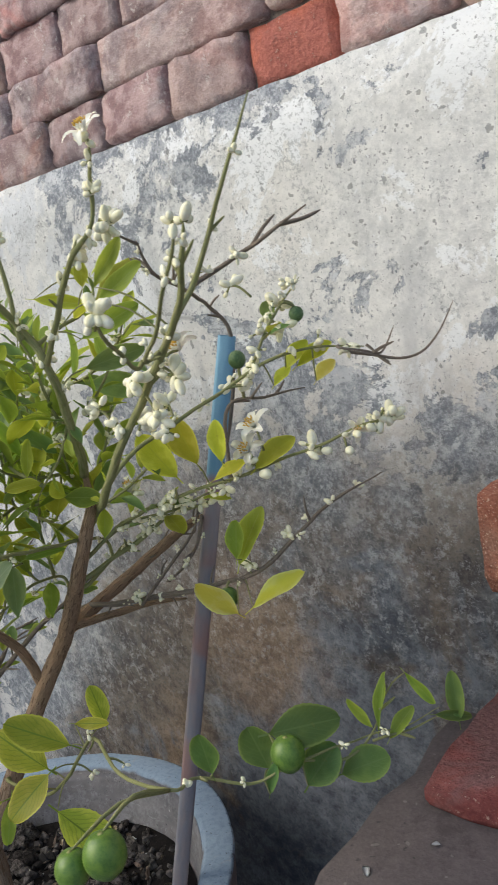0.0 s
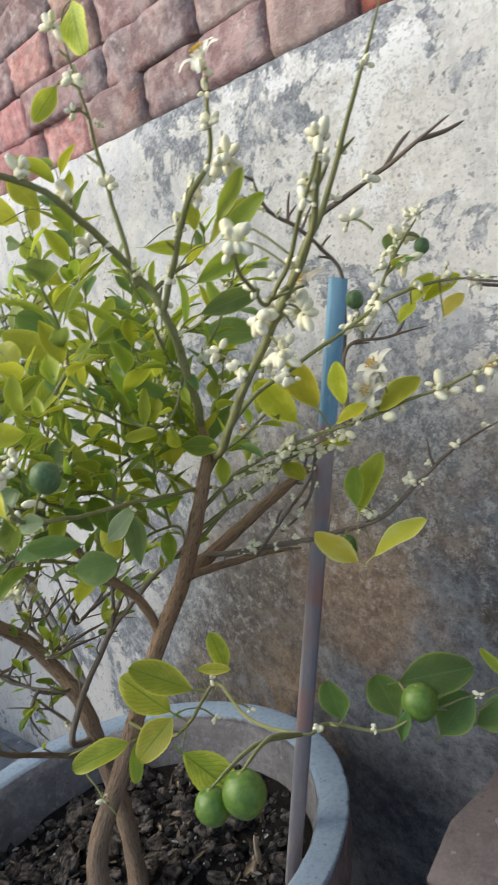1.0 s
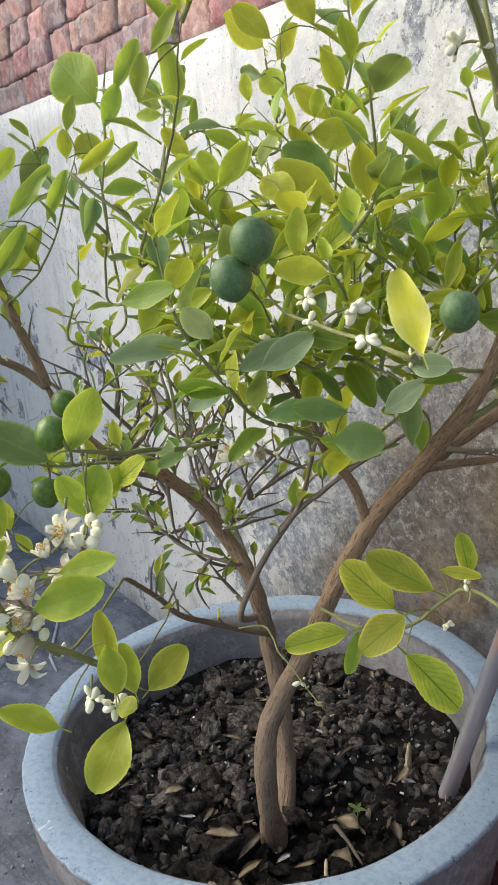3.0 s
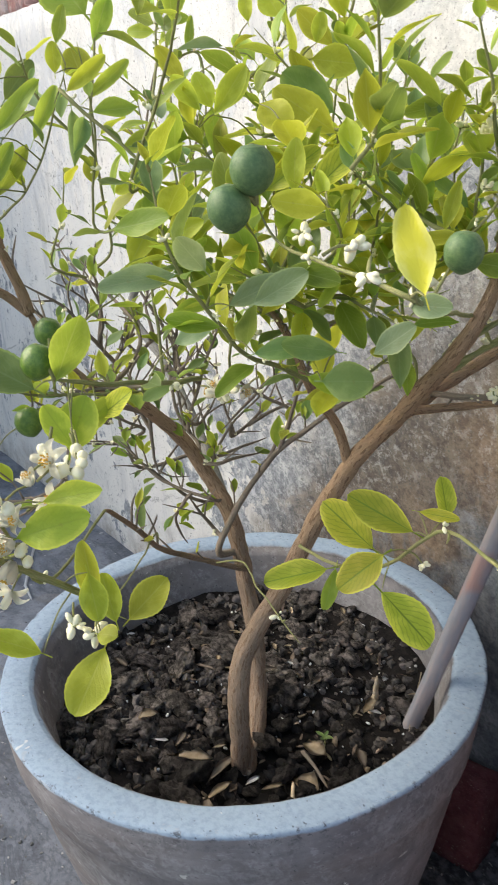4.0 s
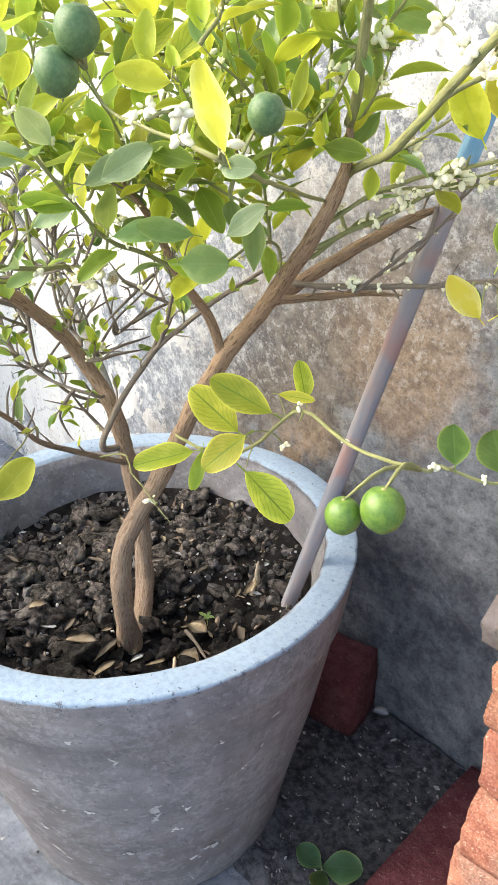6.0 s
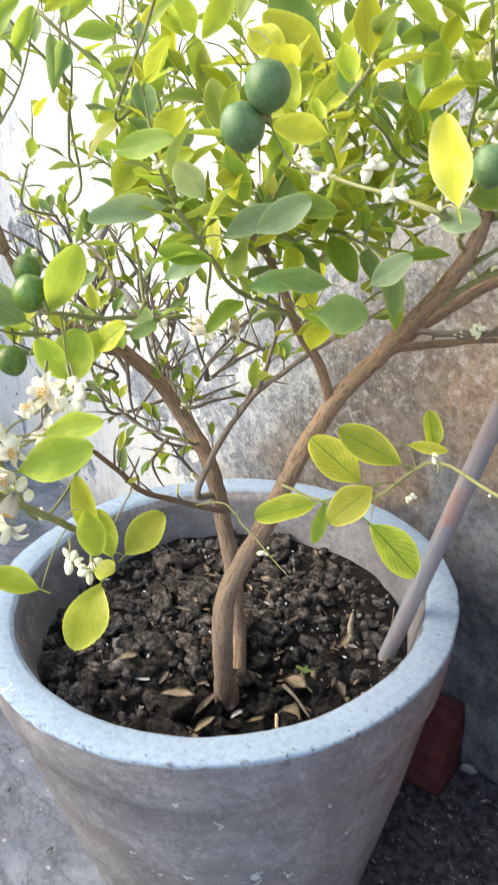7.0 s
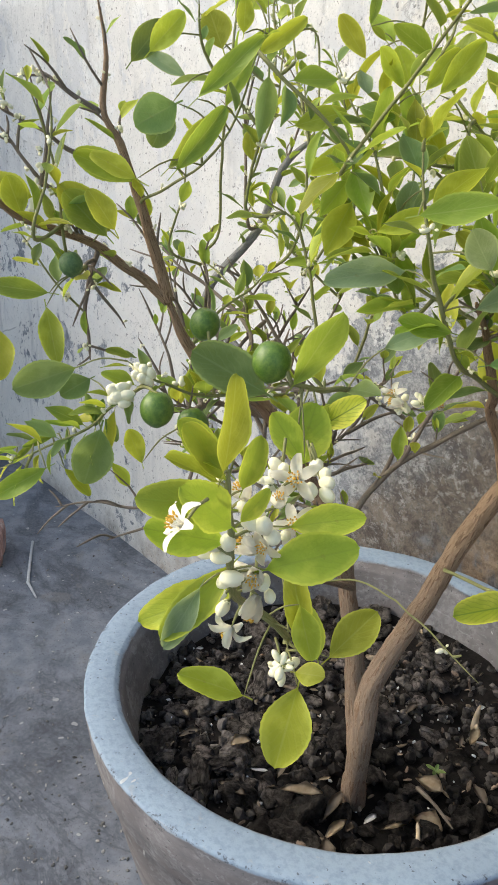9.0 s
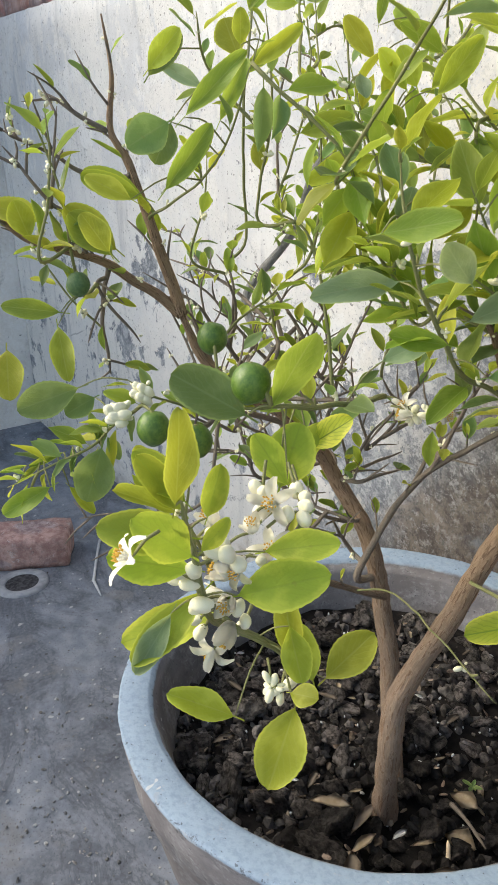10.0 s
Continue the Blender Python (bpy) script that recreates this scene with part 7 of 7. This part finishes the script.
plump_bud((0.185, -0.235, 0.707), 0.0054, (0.6, -0.5, 0))
plump_bud((0.175, -0.222, 0.712), 0.0058, (0.7, -0.1, 0.6))
plump_bud((0.180, -0.221, 0.710), 0.0050, (0.7, -0.1, 0.4))
plump_bud((0.161, -0.236, 0.712), 0.0053, (0, -0.2, 0.9))
plump_bud((0.165, -0.235, 0.711), 0.0048, (0.2, -0.2, 0.9))
plump_bud((0.204, -0.280, 0.709), 0.0061, (0.2, -0.5, 0.5))
plump_bud((0.200, -0.284, 0.710), 0.0053, (-0.3, -0.5, 0.6))
plump_bud((0.198, -0.278, 0.710), 0.0048, (0, -0.4, 0.8))
plump_bud((0.201, -0.273, 0.701), 0.0058, (0.6, -0.5, 0.2))
plump_bud((0.177, -0.295, 0.693), 0.0054, (-0.5, -0.6, 0.1))
plump_bud((0.185, -0.293, 0.697), 0.0066, (-0.2, -0.6, 0.6))
plump_bud((0.192, -0.290, 0.699), 0.0056, (0.1, -0.5, 0.8))
plump_bud((0.187, -0.290, 0.690), 0.0053, (-0.3, -0.6, 0))
plump_bud((0.180, -0.293, 0.690), 0.0048, (-0.5, -0.6, -0.2))
plump_bud((0.190, -0.286, 0.679), 0.0062, (-0.2, -0.7, -0.2))
plump_bud((0.186, -0.287, 0.676), 0.0050, (-0.5, -0.6, -0.2))
plump_bud((0.178, -0.284, 0.664), 0.0046, (-0.6, -0.5, -0.3))
plump_bud((0.177, -0.281, 0.655), 0.0050, (-0.3, -0.5, -0.6))
plump_bud((0.190, -0.267, 0.670), 0.0050, (0.5, -0.6, -0.3))
plump_bud((0.187, -0.277, 0.710), 0.0046, (-0.3, -0.4, 0.7))
plump_bud((0.192, -0.265, 0.663), 0.0046, (0.6, -0.4, -0.4))
plump_bud((0.186, -0.251, 0.688), 0.0044, (0.4, -0.5, 0.4))
buds((0.154, -0.219, 0.577), 8, 0.0044)
plump_bud((0.041, -0.261, 0.726), 0.0056, (-0.1, -0.6, 0.2))
plump_bud((0.043, -0.256, 0.728), 0.005, (-0.1, -0.6, 0.2))
plump_bud((0.044, -0.259, 0.723), 0.006, (-0.1, -0.6, 0.2))
plump_bud((0.047, -0.255, 0.724), 0.0052, (-0.1, -0.6, 0.2))
plump_bud((0.043, -0.261, 0.721), 0.005, (-0.1, -0.6, 0.2))
plump_bud((0.047, -0.257, 0.719), 0.0046, (-0.1, -0.6, 0.2))
plump_bud((0.037, -0.242, 0.732), 0.0048, (0.1, -0.5, 0.4))
plump_bud((0.039, -0.238, 0.735), 0.005, (0.1, -0.5, 0.4))
plump_bud((0.042, -0.235, 0.733), 0.0046, (0.1, -0.5, 0.4))
plump_bud((0.040, -0.240, 0.730), 0.0052, (0.1, -0.5, 0.4))
plump_bud((0.042, -0.237, 0.728), 0.0046, (0.1, -0.5, 0.4))
plump_bud((0.036, -0.240, 0.736), 0.0042, (0.1, -0.5, 0.4))
buds((0.034, -0.252, 0.722), 9, 0.0034)
buds((0.031, -0.233, 0.733), 10, 0.0032)
buds((-0.071, -0.253, 0.823), 6, 0.0029)
buds((-0.063, -0.226, 0.825), 7, 0.0029)
buds((0.134, -0.087, 0.710), 9, 0.0038)
buds((0.332, -0.153, 0.827), 7, 0.0029)
buds((0.278, 0.050, 0.857), 10, 0.0029)
buds((0.264, 0.031, 0.880), 9, 0.0029)
buds((0.174, -0.239, 0.601), 8, 0.0033)
buds((0.256, -0.015, 0.595), 7, 0.0021)
buds((0.336, -0.041, 0.637), 2, 0.0019)
buds((0.105, -0.073, 0.702), 10, 0.0038)
buds((-0.034, -0.134, 0.698), 10, 0.0034)
buds((0.132, -0.213, 0.687), 14, 0.0035)
buds((0.166, 0.025, 0.711), 6, 0.0019)
buds((0.430, -0.047, 0.951), 9, 0.0038)
buds((0.502, -0.124, 0.902), 10, 0.0035)
buds((0.428, -0.049, 0.875), 7, 0.0044)
buds((0.450, -0.040, 0.873), 8, 0.0042)
buds((0.429, -0.038, 0.854), 8, 0.0040)
buds((0.514, -0.082, 0.932), 3, 0.0040)
buds((0.407, -0.031, 0.851), 10, 0.0038)
buds((0.374, -0.031, 0.861), 9, 0.0033)
buds((0.389, 0.004, 0.840), 10, 0.0033)
buds((0.538, -0.113, 0.925), 3, 0.0030)
buds((0.440, 0.068, 0.901), 6, 0.0042)
buds((0.440, 0.066, 0.888), 9, 0.0040)
lime((0.450, 0.070, 0.894), 0.0045)
buds((0.417, 0.055, 0.858), 4, 0.0042)
buds((0.416, 0.055, 0.919), 5, 0.0038)
buds((0.473, 0.076, 0.818), 5, 0.0040)
blossom((0.474, 0.077, 0.819), 0.0085, 0, (0.55, -0.75, 0.25))
plump_bud((0.470, 0.071, 0.808), 0.0042, (0.8, -0.2, 0.1))
buds((0.491, 0.089, 0.823), 7, 0.0042)
buds((0.485, 0.083, 0.816), 4, 0.0038)
buds((0.447, 0.067, 0.813), 6, 0.0040)
plump_bud((0.455, 0.069, 0.809), 0.0040, (0.8, -0.2, 0))
plump_bud((0.421, 0.048, 0.801), 0.0053, (0.8, -0.3, 0.2))
buds((0.412, 0.045, 0.809), 3, 0.0042)
buds((0.324, 0.021, 0.799), 10, 0.0034)
buds((0.340, 0.032, 0.787), 10, 0.0033)
buds((0.303, 0.038, 0.772), 9, 0.0029)
buds((0.392, 0.096, 0.745), 7, 0.0029)
buds((0.363, 0.081, 0.729), 7, 0.0029)
buds((0.246, 0.069, 0.699), 7, 0.0029)
buds((0.343, 0.036, 0.792), 7, 0.0029)
buds((0.330, -0.050, 1.027), 7, 0.0035)
buds((0.332, -0.057, 1.051), 8, 0.0039)
buds((0.320, -0.049, 1.011), 2, 0.0033)
buds((0.318, -0.064, 0.966), 11, 0.0042)
buds((0.308, -0.054, 0.939), 11, 0.0033)
buds((0.360, -0.012, 0.956), 7, 0.0046)
buds((0.388, -0.007, 0.963), 8, 0.0046)
buds((0.281, 0.003, 0.874), 11, 0.0029)
buds((0.298, 0.019, 0.860), 10, 0.0033)
buds((0.318, -0.092, 0.981), 7, 0.0038)
buds((0.320, -0.137, 0.987), 7, 0.0042)
buds((0.277, 0.002, 0.842), 9, 0.0029)
buds((0.249, -0.110, 0.826), 8, 0.0029)
buds((0.380, 0.016, 0.879), 10, 0.0042)
buds((0.370, 0.027, 0.854), 10, 0.0042)


def thicket(count, seed):
    """The bare straight twigs that fork off the rear trunk below the leaves."""
    r = random.Random(seed)
    feet = [q for ob, path in list(GROWN) for q in path if -0.27 < q.x < 0.06 and -0.14 < q.y < 0.12 and 0.55 < q.z < 0.74 and not ob.name.startswith("shoot")]
    for k in range(count):
        foot = r.choice(feet)
        way = Vector((r.uniform(-0.9, 0.7), r.uniform(-0.5, 0.6), r.uniform(0.25, 1.2))).normalized()
        size = r.uniform(0.06, 0.13)
        bend = Vector((r.uniform(-1, 1), r.uniform(-1, 1), r.uniform(-0.4, 1))) * 0.10 * size
        line = [foot, foot + way * size * 0.5 + bend, foot + way * size]
        if max(abs(p.x + 0.08) for p in line) > 0.24 or line[-1].y > 0.24:
            continue
        limb("twig", line, r.uniform(0.0014, 0.0026), 0.0008, leaf=r.choice((0, 0, 1, 2)), bud=r.choice((0, 1, 1, 2)), l0=0.4)


thicket(24, 17)
for tone, bm in JOINED.items():
    if len(bm.verts):
        tagged(part("foliage", bm, FOLIAGE[tone], TREE), kind="stuff")
    else:
        bm.free()


# ---- brick pile beside the pot ----
def build_pile():
    n = [0]

    def stack_brick(name, x, y, z, size, turn, material, label, category="brick", tilt=0.0, wear=0.05, rounding=0.09):
        n[0] += 1
        ob = part(name, rough_block(size, 50 + n[0], 5, wear, rounding), material)
        ob.matrix_world = pose(x, y, z, tilt, 0, turn)
        return tagged(ob, label, category)

    rng = random.Random(8)
    # lower courses that carry the slab
    for k in range(8):
        z = 0.031 + 0.0645 * k
        ob = stack_brick("pile_brick", 0.547 + rng.uniform(-0.006, 0.006), 0.04 + rng.uniform(-0.006, 0.006), z, (0.22, 0.105, 0.062), rng.uniform(-4, 4), RED_BRICK, "worn red brick in a rough dry stack")
        tagged(ob, group="stacked bricks")
        ob = stack_brick("pile_brick", 0.535 + rng.uniform(-0.006, 0.006), 0.17 + rng.uniform(-0.006, 0.006), z, (0.22, 0.105, 0.062), rng.uniform(-4, 4), RED_BRICK, "worn red brick in a rough dry stack")
        tagged(ob, group="stacked bricks")
    stack_brick("stone_slab", 0.592, 0.115, 0.531, (0.34, 0.26, 0.028), 2, SLAB, "flat brown-grey stone slab on stacked bricks", "slab", wear=0.22, rounding=0.3)
    stack_brick("red_tile", 0.555, 0.185, 0.5535, (0.20, 0.155, 0.017), 0, MAROON, "flat dark red tile lying on the slab", "tile", wear=0.22)
    for k, (x, y, turn) in enumerate(((0.630, 0.185, 4), (0.622, 0.182, -3), (0.618, 0.178, -14))):
        top = k == 2
        clay = SHADED_DUSTY_BRICK if k == 0 else RED_BRICK
        ob = stack_brick("loose_brick", x, y, 0.594 + 0.0625 * k + (0.006 if top else 0), (0.205, 0.11, 0.073) if top else (0.20, 0.105, 0.061), turn, clay, "dusty brown brick lying on the tile, darkened as in shade" if k == 0 else "orange-red brick stacked on the tile", wear=0.05)
        tagged(ob, group="loose bricks")


build_pile()


def build_small_things():
    ob = part("half_brick", rough_block((0.115, 0.075, 0.115), 91, 4, 0.04, 0.10), MAROON)
    ob.matrix_world = pose(0.080, 0.256, 0.058, 0, 0, 12)
    tagged(ob, "dark red half brick on the ground behind the pot", "brick")
    ob = part("floor_tile", rough_block((0.22, 0.24, 0.022), 92, 4, 0.08, 0.2), MAROON)
    ob.matrix_world = pose(0.40, 0.19, 0.0125, 0, 0, 2)
    tagged(ob, "flat maroon tile lying on the ground", "tile")
    ob = part("lying_brick", rough_block((0.11, 0.225, 0.075), 93, 4, 0.04, 0.10), BRICK)
    ob.matrix_world = pose(-1.145, -0.045, 0.038, 0, 0, -28)
    tagged(ob, "red brick lying on the concrete yard", "brick")
    ring = lathe([(0.030, -0.02), (0.036, 0.004), (0.040, 0.007), (0.054, 0.007), (0.058, 0.003), (0.058, -0.01)], 48)
    ob = part("floor_drain", ring, PIPE)
    ob.location = (-1.035, -0.085, 0.0)
    tagged(ob, "round grey pipe collar set in the yard", "drain")
    hole = bmesh.new()
    bmesh.ops.create_circle(hole, cap_ends=True, segments=32, radius=0.037)
    dark = part("drain_hole", hole, DIRT, ob)
    dark.location = (0, 0, 0.0035)
    straw = tube(smooth_path(((-1.114, 0.131, 0.004), (-1.03, 0.088, 0.004), (-0.952, 0.050, 0.004), (-0.944, 0.047, 0.004), (-0.88, 0.037, 0.004)), 24), 0.0034, 0.0034, 8)
    tagged(part("bent_straw", straw, STRAW), "pale bent straw on the yard", "straw")


build_small_things()


def build_dirt():
    """The dark dirt between pot, wall and brick pile, with its litter, and the weed that grows in it."""
    rng = random.Random(21)
    bm = bmesh.new()
    nx, ny = 44, 36
    rows = []
    for i in range(nx + 1):
        row = []
        for j in range(ny + 1):
            x, y = 0.02 + 0.40 * i / nx, -0.02 + 0.325 * j / ny
            edge = min(1.0, 14 * min(i, nx - i) / nx, 10 * j / ny)
            z = -0.004 + edge * (0.011 + 0.004 * noise.noise(Vector((x * 20, y * 20, 3))) + 0.003 * noise.noise(Vector((x * 70, y * 70, 3))))
            row.append(bm.verts.new((x, y, z)))
        rows.append(row)
    for a, b in zip(rows, rows[1:]):
        for j in range(ny):
            bm.faces.new((a[j], b[j], b[j + 1], a[j + 1]))
    dirt = tagged(part("dirt", bm, DIRT), "dark damp dirt heaped between pot and wall", "dirt")
    bits = bmesh.new()
    for k in range(420):
        x, y = rng.uniform(0.05, 0.40), rng.uniform(0.0, 0.29)
        s = rng.uniform(0.0012, 0.004)
        shard(bits, s, Matrix.Translation((x, y, 0.0085 + 0.004 * noise.noise(Vector((x * 20, y * 20, 3))))) @ pose(0, 0, 0, rng.uniform(0, 90), rng.uniform(0, 90), rng.uniform(0, 180)) @ Matrix.Diagonal((rng.uniform(0.7, 3.5), 0.8, 0.5, 1)))
    tagged(part("chips", bits, CHIPS, dirt, smooth=False), kind="stuff")
    specks = bmesh.new()
    for k in range(900):
        x, y = rng.uniform(-1.1, 0.1), rng.uniform(-0.6, 0.29)
        if k % 3 == 0:
            x, y = rng.choice((-0.30, -0.42, -0.22, -0.55)) + rng.gauss(0, 0.03), rng.choice((-0.30, -0.12, -0.22, 0.02)) + rng.gauss(0, 0.03)
        s = rng.uniform(0.001, 0.0045)
        shard(specks, s, Matrix.Translation((x, y, 0.001)) @ pose(0, 0, 0, rng.uniform(-20, 20), rng.uniform(-20, 20), rng.uniform(0, 180)) @ Matrix.Diagonal((rng.uniform(0.7, 2.0), 1, 0.5, 1)))
    tagged(part("yard_specks", specks, CHIPS, smooth=False), "scattered pale chips and grit on the yard", "grit", kind="stuff")
    weed = tagged(new("weed"), "low broad-leaved green weed growing in the dirt", "weed")
    for a, r, z, s in ((35, 0.0, 0.022, 0.048), (185, 0.0, 0.018, 0.036), (300, 0.0, 0.015, 0.030)):
        way = Vector((math.cos(radians(a)), math.sin(radians(a)), 0.15))
        foot = Vector((0.250, 0.056, 0.004))
        p = foot + Vector((0, 0, z)) + way * r
        piece("leaf", SHAPES["dark"][3], leaf_pose(p, way, Vector((0.2, -0.2, 1)), s, 1.3), weed)
        part("stalk", tube(smooth_path((foot, foot + Vector((0, 0, z * 0.6)), p), 5), 0.0013, 0.0009, 5), STEM, weed)


def scrap(x, y, z, length, wide, turn, material, label, category):
    """A small curled flake lying about."""
    bm = bmesh.new()
    rows = []
    seed = x * 31 + y * 17
    for i in range(6):
        u = i / 5 - 0.5
        half = 0.5 * wide * (0.06 + (1 - (1.98 * abs(u)) ** 2) ** 0.8) * (1 + 0.5 * noise.noise(Vector((u * 4, seed, 0))))
        rows.append([bm.verts.new((u * length, v * half, 0.5 * length * u * u * noise.noise(Vector((seed, 3.1, 0))) + 0.04 * length + 0.4 * abs(v) * half * (1 + noise.noise(Vector((u * 3, v, seed)))) + 0.5 * v * half * u)) for v in (-1, 0, 1)])
    for a, b in zip(rows, rows[1:]):
        for j in range(2):
            bm.faces.new((a[j], b[j], b[j + 1], a[j + 1]))
    bmesh.ops.solidify(bm, geom=bm.faces[:], thickness=0.0006)
    ob = part(category.replace(" ", "_"), bm, material)
    ob.matrix_world = pose(x, y, z, 0, 0, turn)
    return tagged(ob, label, category)


def build_litter():
    top = SOIL_Z + 0.009
    scrap(0.063, -0.106, top + 0.007, 0.038, 0.012, 46, DRY, "curled dry tan leaf on the soil", "dead leaf")
    scrap(0.078, -0.112, top + 0.004, 0.028, 0.015, 52, OCHRE, "fallen ochre leaf on the soil", "dead leaf")
    scrap(0.105, -0.105, top, 0.030, 0.008, 95, DRY, "curled dry tan leaf on the soil", "dead leaf")
    scrap(0.150, -0.040, top, 0.026, 0.020, 20, DRY, "curled dry tan leaf on the soil", "dead leaf")
    scrap(0.135, -0.062, top, 0.030, 0.006, 70, DRY, "curled dry tan leaf on the soil", "dead leaf")
    scrap(0.115, 0.075, top + 0.004, 0.028, 0.009, 110, DRY, "curled dry tan leaf on the soil", "dead leaf")
    scrap(0.127, -0.010, top + 0.006, 0.026, 0.017, 15, DRY, "curled dry tan leaf on the soil", "dead leaf")
    scrap(-0.016, -0.112, top + 0.008, 0.022, 0.012, 75, DRY, "pale dry chip on the soil", "chip")
    scrap(0.090, -0.092, top + 0.006, 0.040, 0.008, 108, TWIG, "rough grey bark strip by the trunk foot", "bark strip")
    for label, foot, tip, r in (("grey dry stick lying on the soil", (0.122, -0.020, top + 0.006), (0.168, -0.030, top + 0.004), 0.0022),
                                ("pale dry stub lying on the soil", (0.112, 0.080, SOIL_Z + 0.000), (0.109, 0.088, SOIL_Z + 0.018), 0.0030),
                                ("pale dry stub lying on the soil", (0.160, -0.064, SOIL_Z + 0.004), (0.149, -0.054, SOIL_Z + 0.020), 0.0026)):
        foot, tip = Vector(foot), Vector(tip)
        stick = jitter(tube(smooth_path((foot, (foot + tip) / 2 + Vector((0, 0, 0.003)), tip), 8), r, 0.6 * r, 8), 0.0006, 180)
        tagged(part("dry_stick", stick, TWIG if "grey" in label else DRY), label, "stick")
    stub = part("dry_stub", jitter(tube(smooth_path(((0.099, 0.100, SOIL_Z - 0.01), (0.100, 0.099, SOIL_Z + 0.01), (0.103, 0.098, SOIL_Z + 0.032)), 8), 0.0042, 0.0022, 8), 0.0006, 200), DRY)
    tagged(stub, "pale dry stub standing in the soil", "stub")
    rng = random.Random(4)
    for k in range(34):
        a, r = rng.uniform(0, 6.28), 0.185 * math.sqrt(rng.random())
        x, y = r * math.cos(a), r * math.sin(a)
        if math.hypot(x - 0.083, y + 0.06) > 0.025:
            tagged(scrap(x, y, top + 0.002, rng.uniform(0.007, 0.018), rng.uniform(0.003, 0.006), rng.uniform(0, 180), rng.choice((DRY, DRY, TWIG, PAPER)), "small dry flake on the soil", "flake"), group="flakes on the soil")
    for x, y, turn, size in ((0.02, -0.15, 20, 0.03), (0.12, -0.13, 140, 0.034), (0.165, -0.075, 60, 0.028), (-0.06, -0.14, 80, 0.024), (-0.12, -0.09, 10, 0.026), (0.03, -0.10, 120, 0.022), (0.16, 0.02, 150, 0.026), (0.0, 0.03, 70, 0.024), (-0.05, -0.02, 30, 0.026), (0.05, 0.06, 100, 0.022), (-0.10, 0.05, 160, 0.024)):
        scrap(x, y, top + 0.003, size, size * 0.32, turn, TWIG, "curled brown dead leaf on the soil", "dead leaf")
    seedling = tagged(new("seedling"), "tiny green seedling in the soil", "seedling")
    for a, size in ((20, 0.010), (110, 0.008), (200, 0.010), (290, 0.008), (340, 0.006)):
        way = Vector((math.cos(radians(a)), math.sin(radians(a)), 0.5))
        piece("leaf", SHAPES["deep"][2], leaf_pose(Vector((0.119, 0.010, SOIL_Z + 0.013)), way, Vector((0, 0, 1)), size), seedling)
    part("stalk", tube(smooth_path(((0.119, 0.010, SOIL_Z - 0.004), (0.1195, 0.010, SOIL_Z + 0.006), (0.119, 0.010, SOIL_Z + 0.014)), 4), 0.0007, 0.0005, 5), STEM, seedling)
    root = tube(smooth_path(((0.118, 0.150, SOIL_Z + 0.020), (0.140, 0.120, SOIL_Z + 0.030), (0.152, 0.098, SOIL_Z + 0.020), (0.160, 0.085, SOIL_Z + 0.004)), 14), 0.0006, 0.0004, 5)
    tagged(part("thread", root, DRY), "thin dry root thread on the soil by the pole", "thread")
    scrap(0.147, 0.290, 0.016, 0.026, 0.020, 30, PAPER, "white scrap on the dirt by the wall", "scrap")
    scrap(0.150, 0.075, 0.014, 0.022, 0.012, 120, PAPER, "white scrap on the dirt by the pot", "scrap")
    scrap(0.275, 0.245, 0.016, 0.010, 0.006, 10, PAPER, "white scrap on the dirt by the wall", "scrap")
    scrap(0.452, 0.035, 0.5465, 0.010, 0.005, 130, PAPER, "white flake on the stone slab", "scrap")
    scrap(0.480, 0.075, 0.5465, 0.006, 0.004, 30, PAPER, "white flake on the stone slab", "scrap")


build_dirt()
build_litter()
build_brickwork()
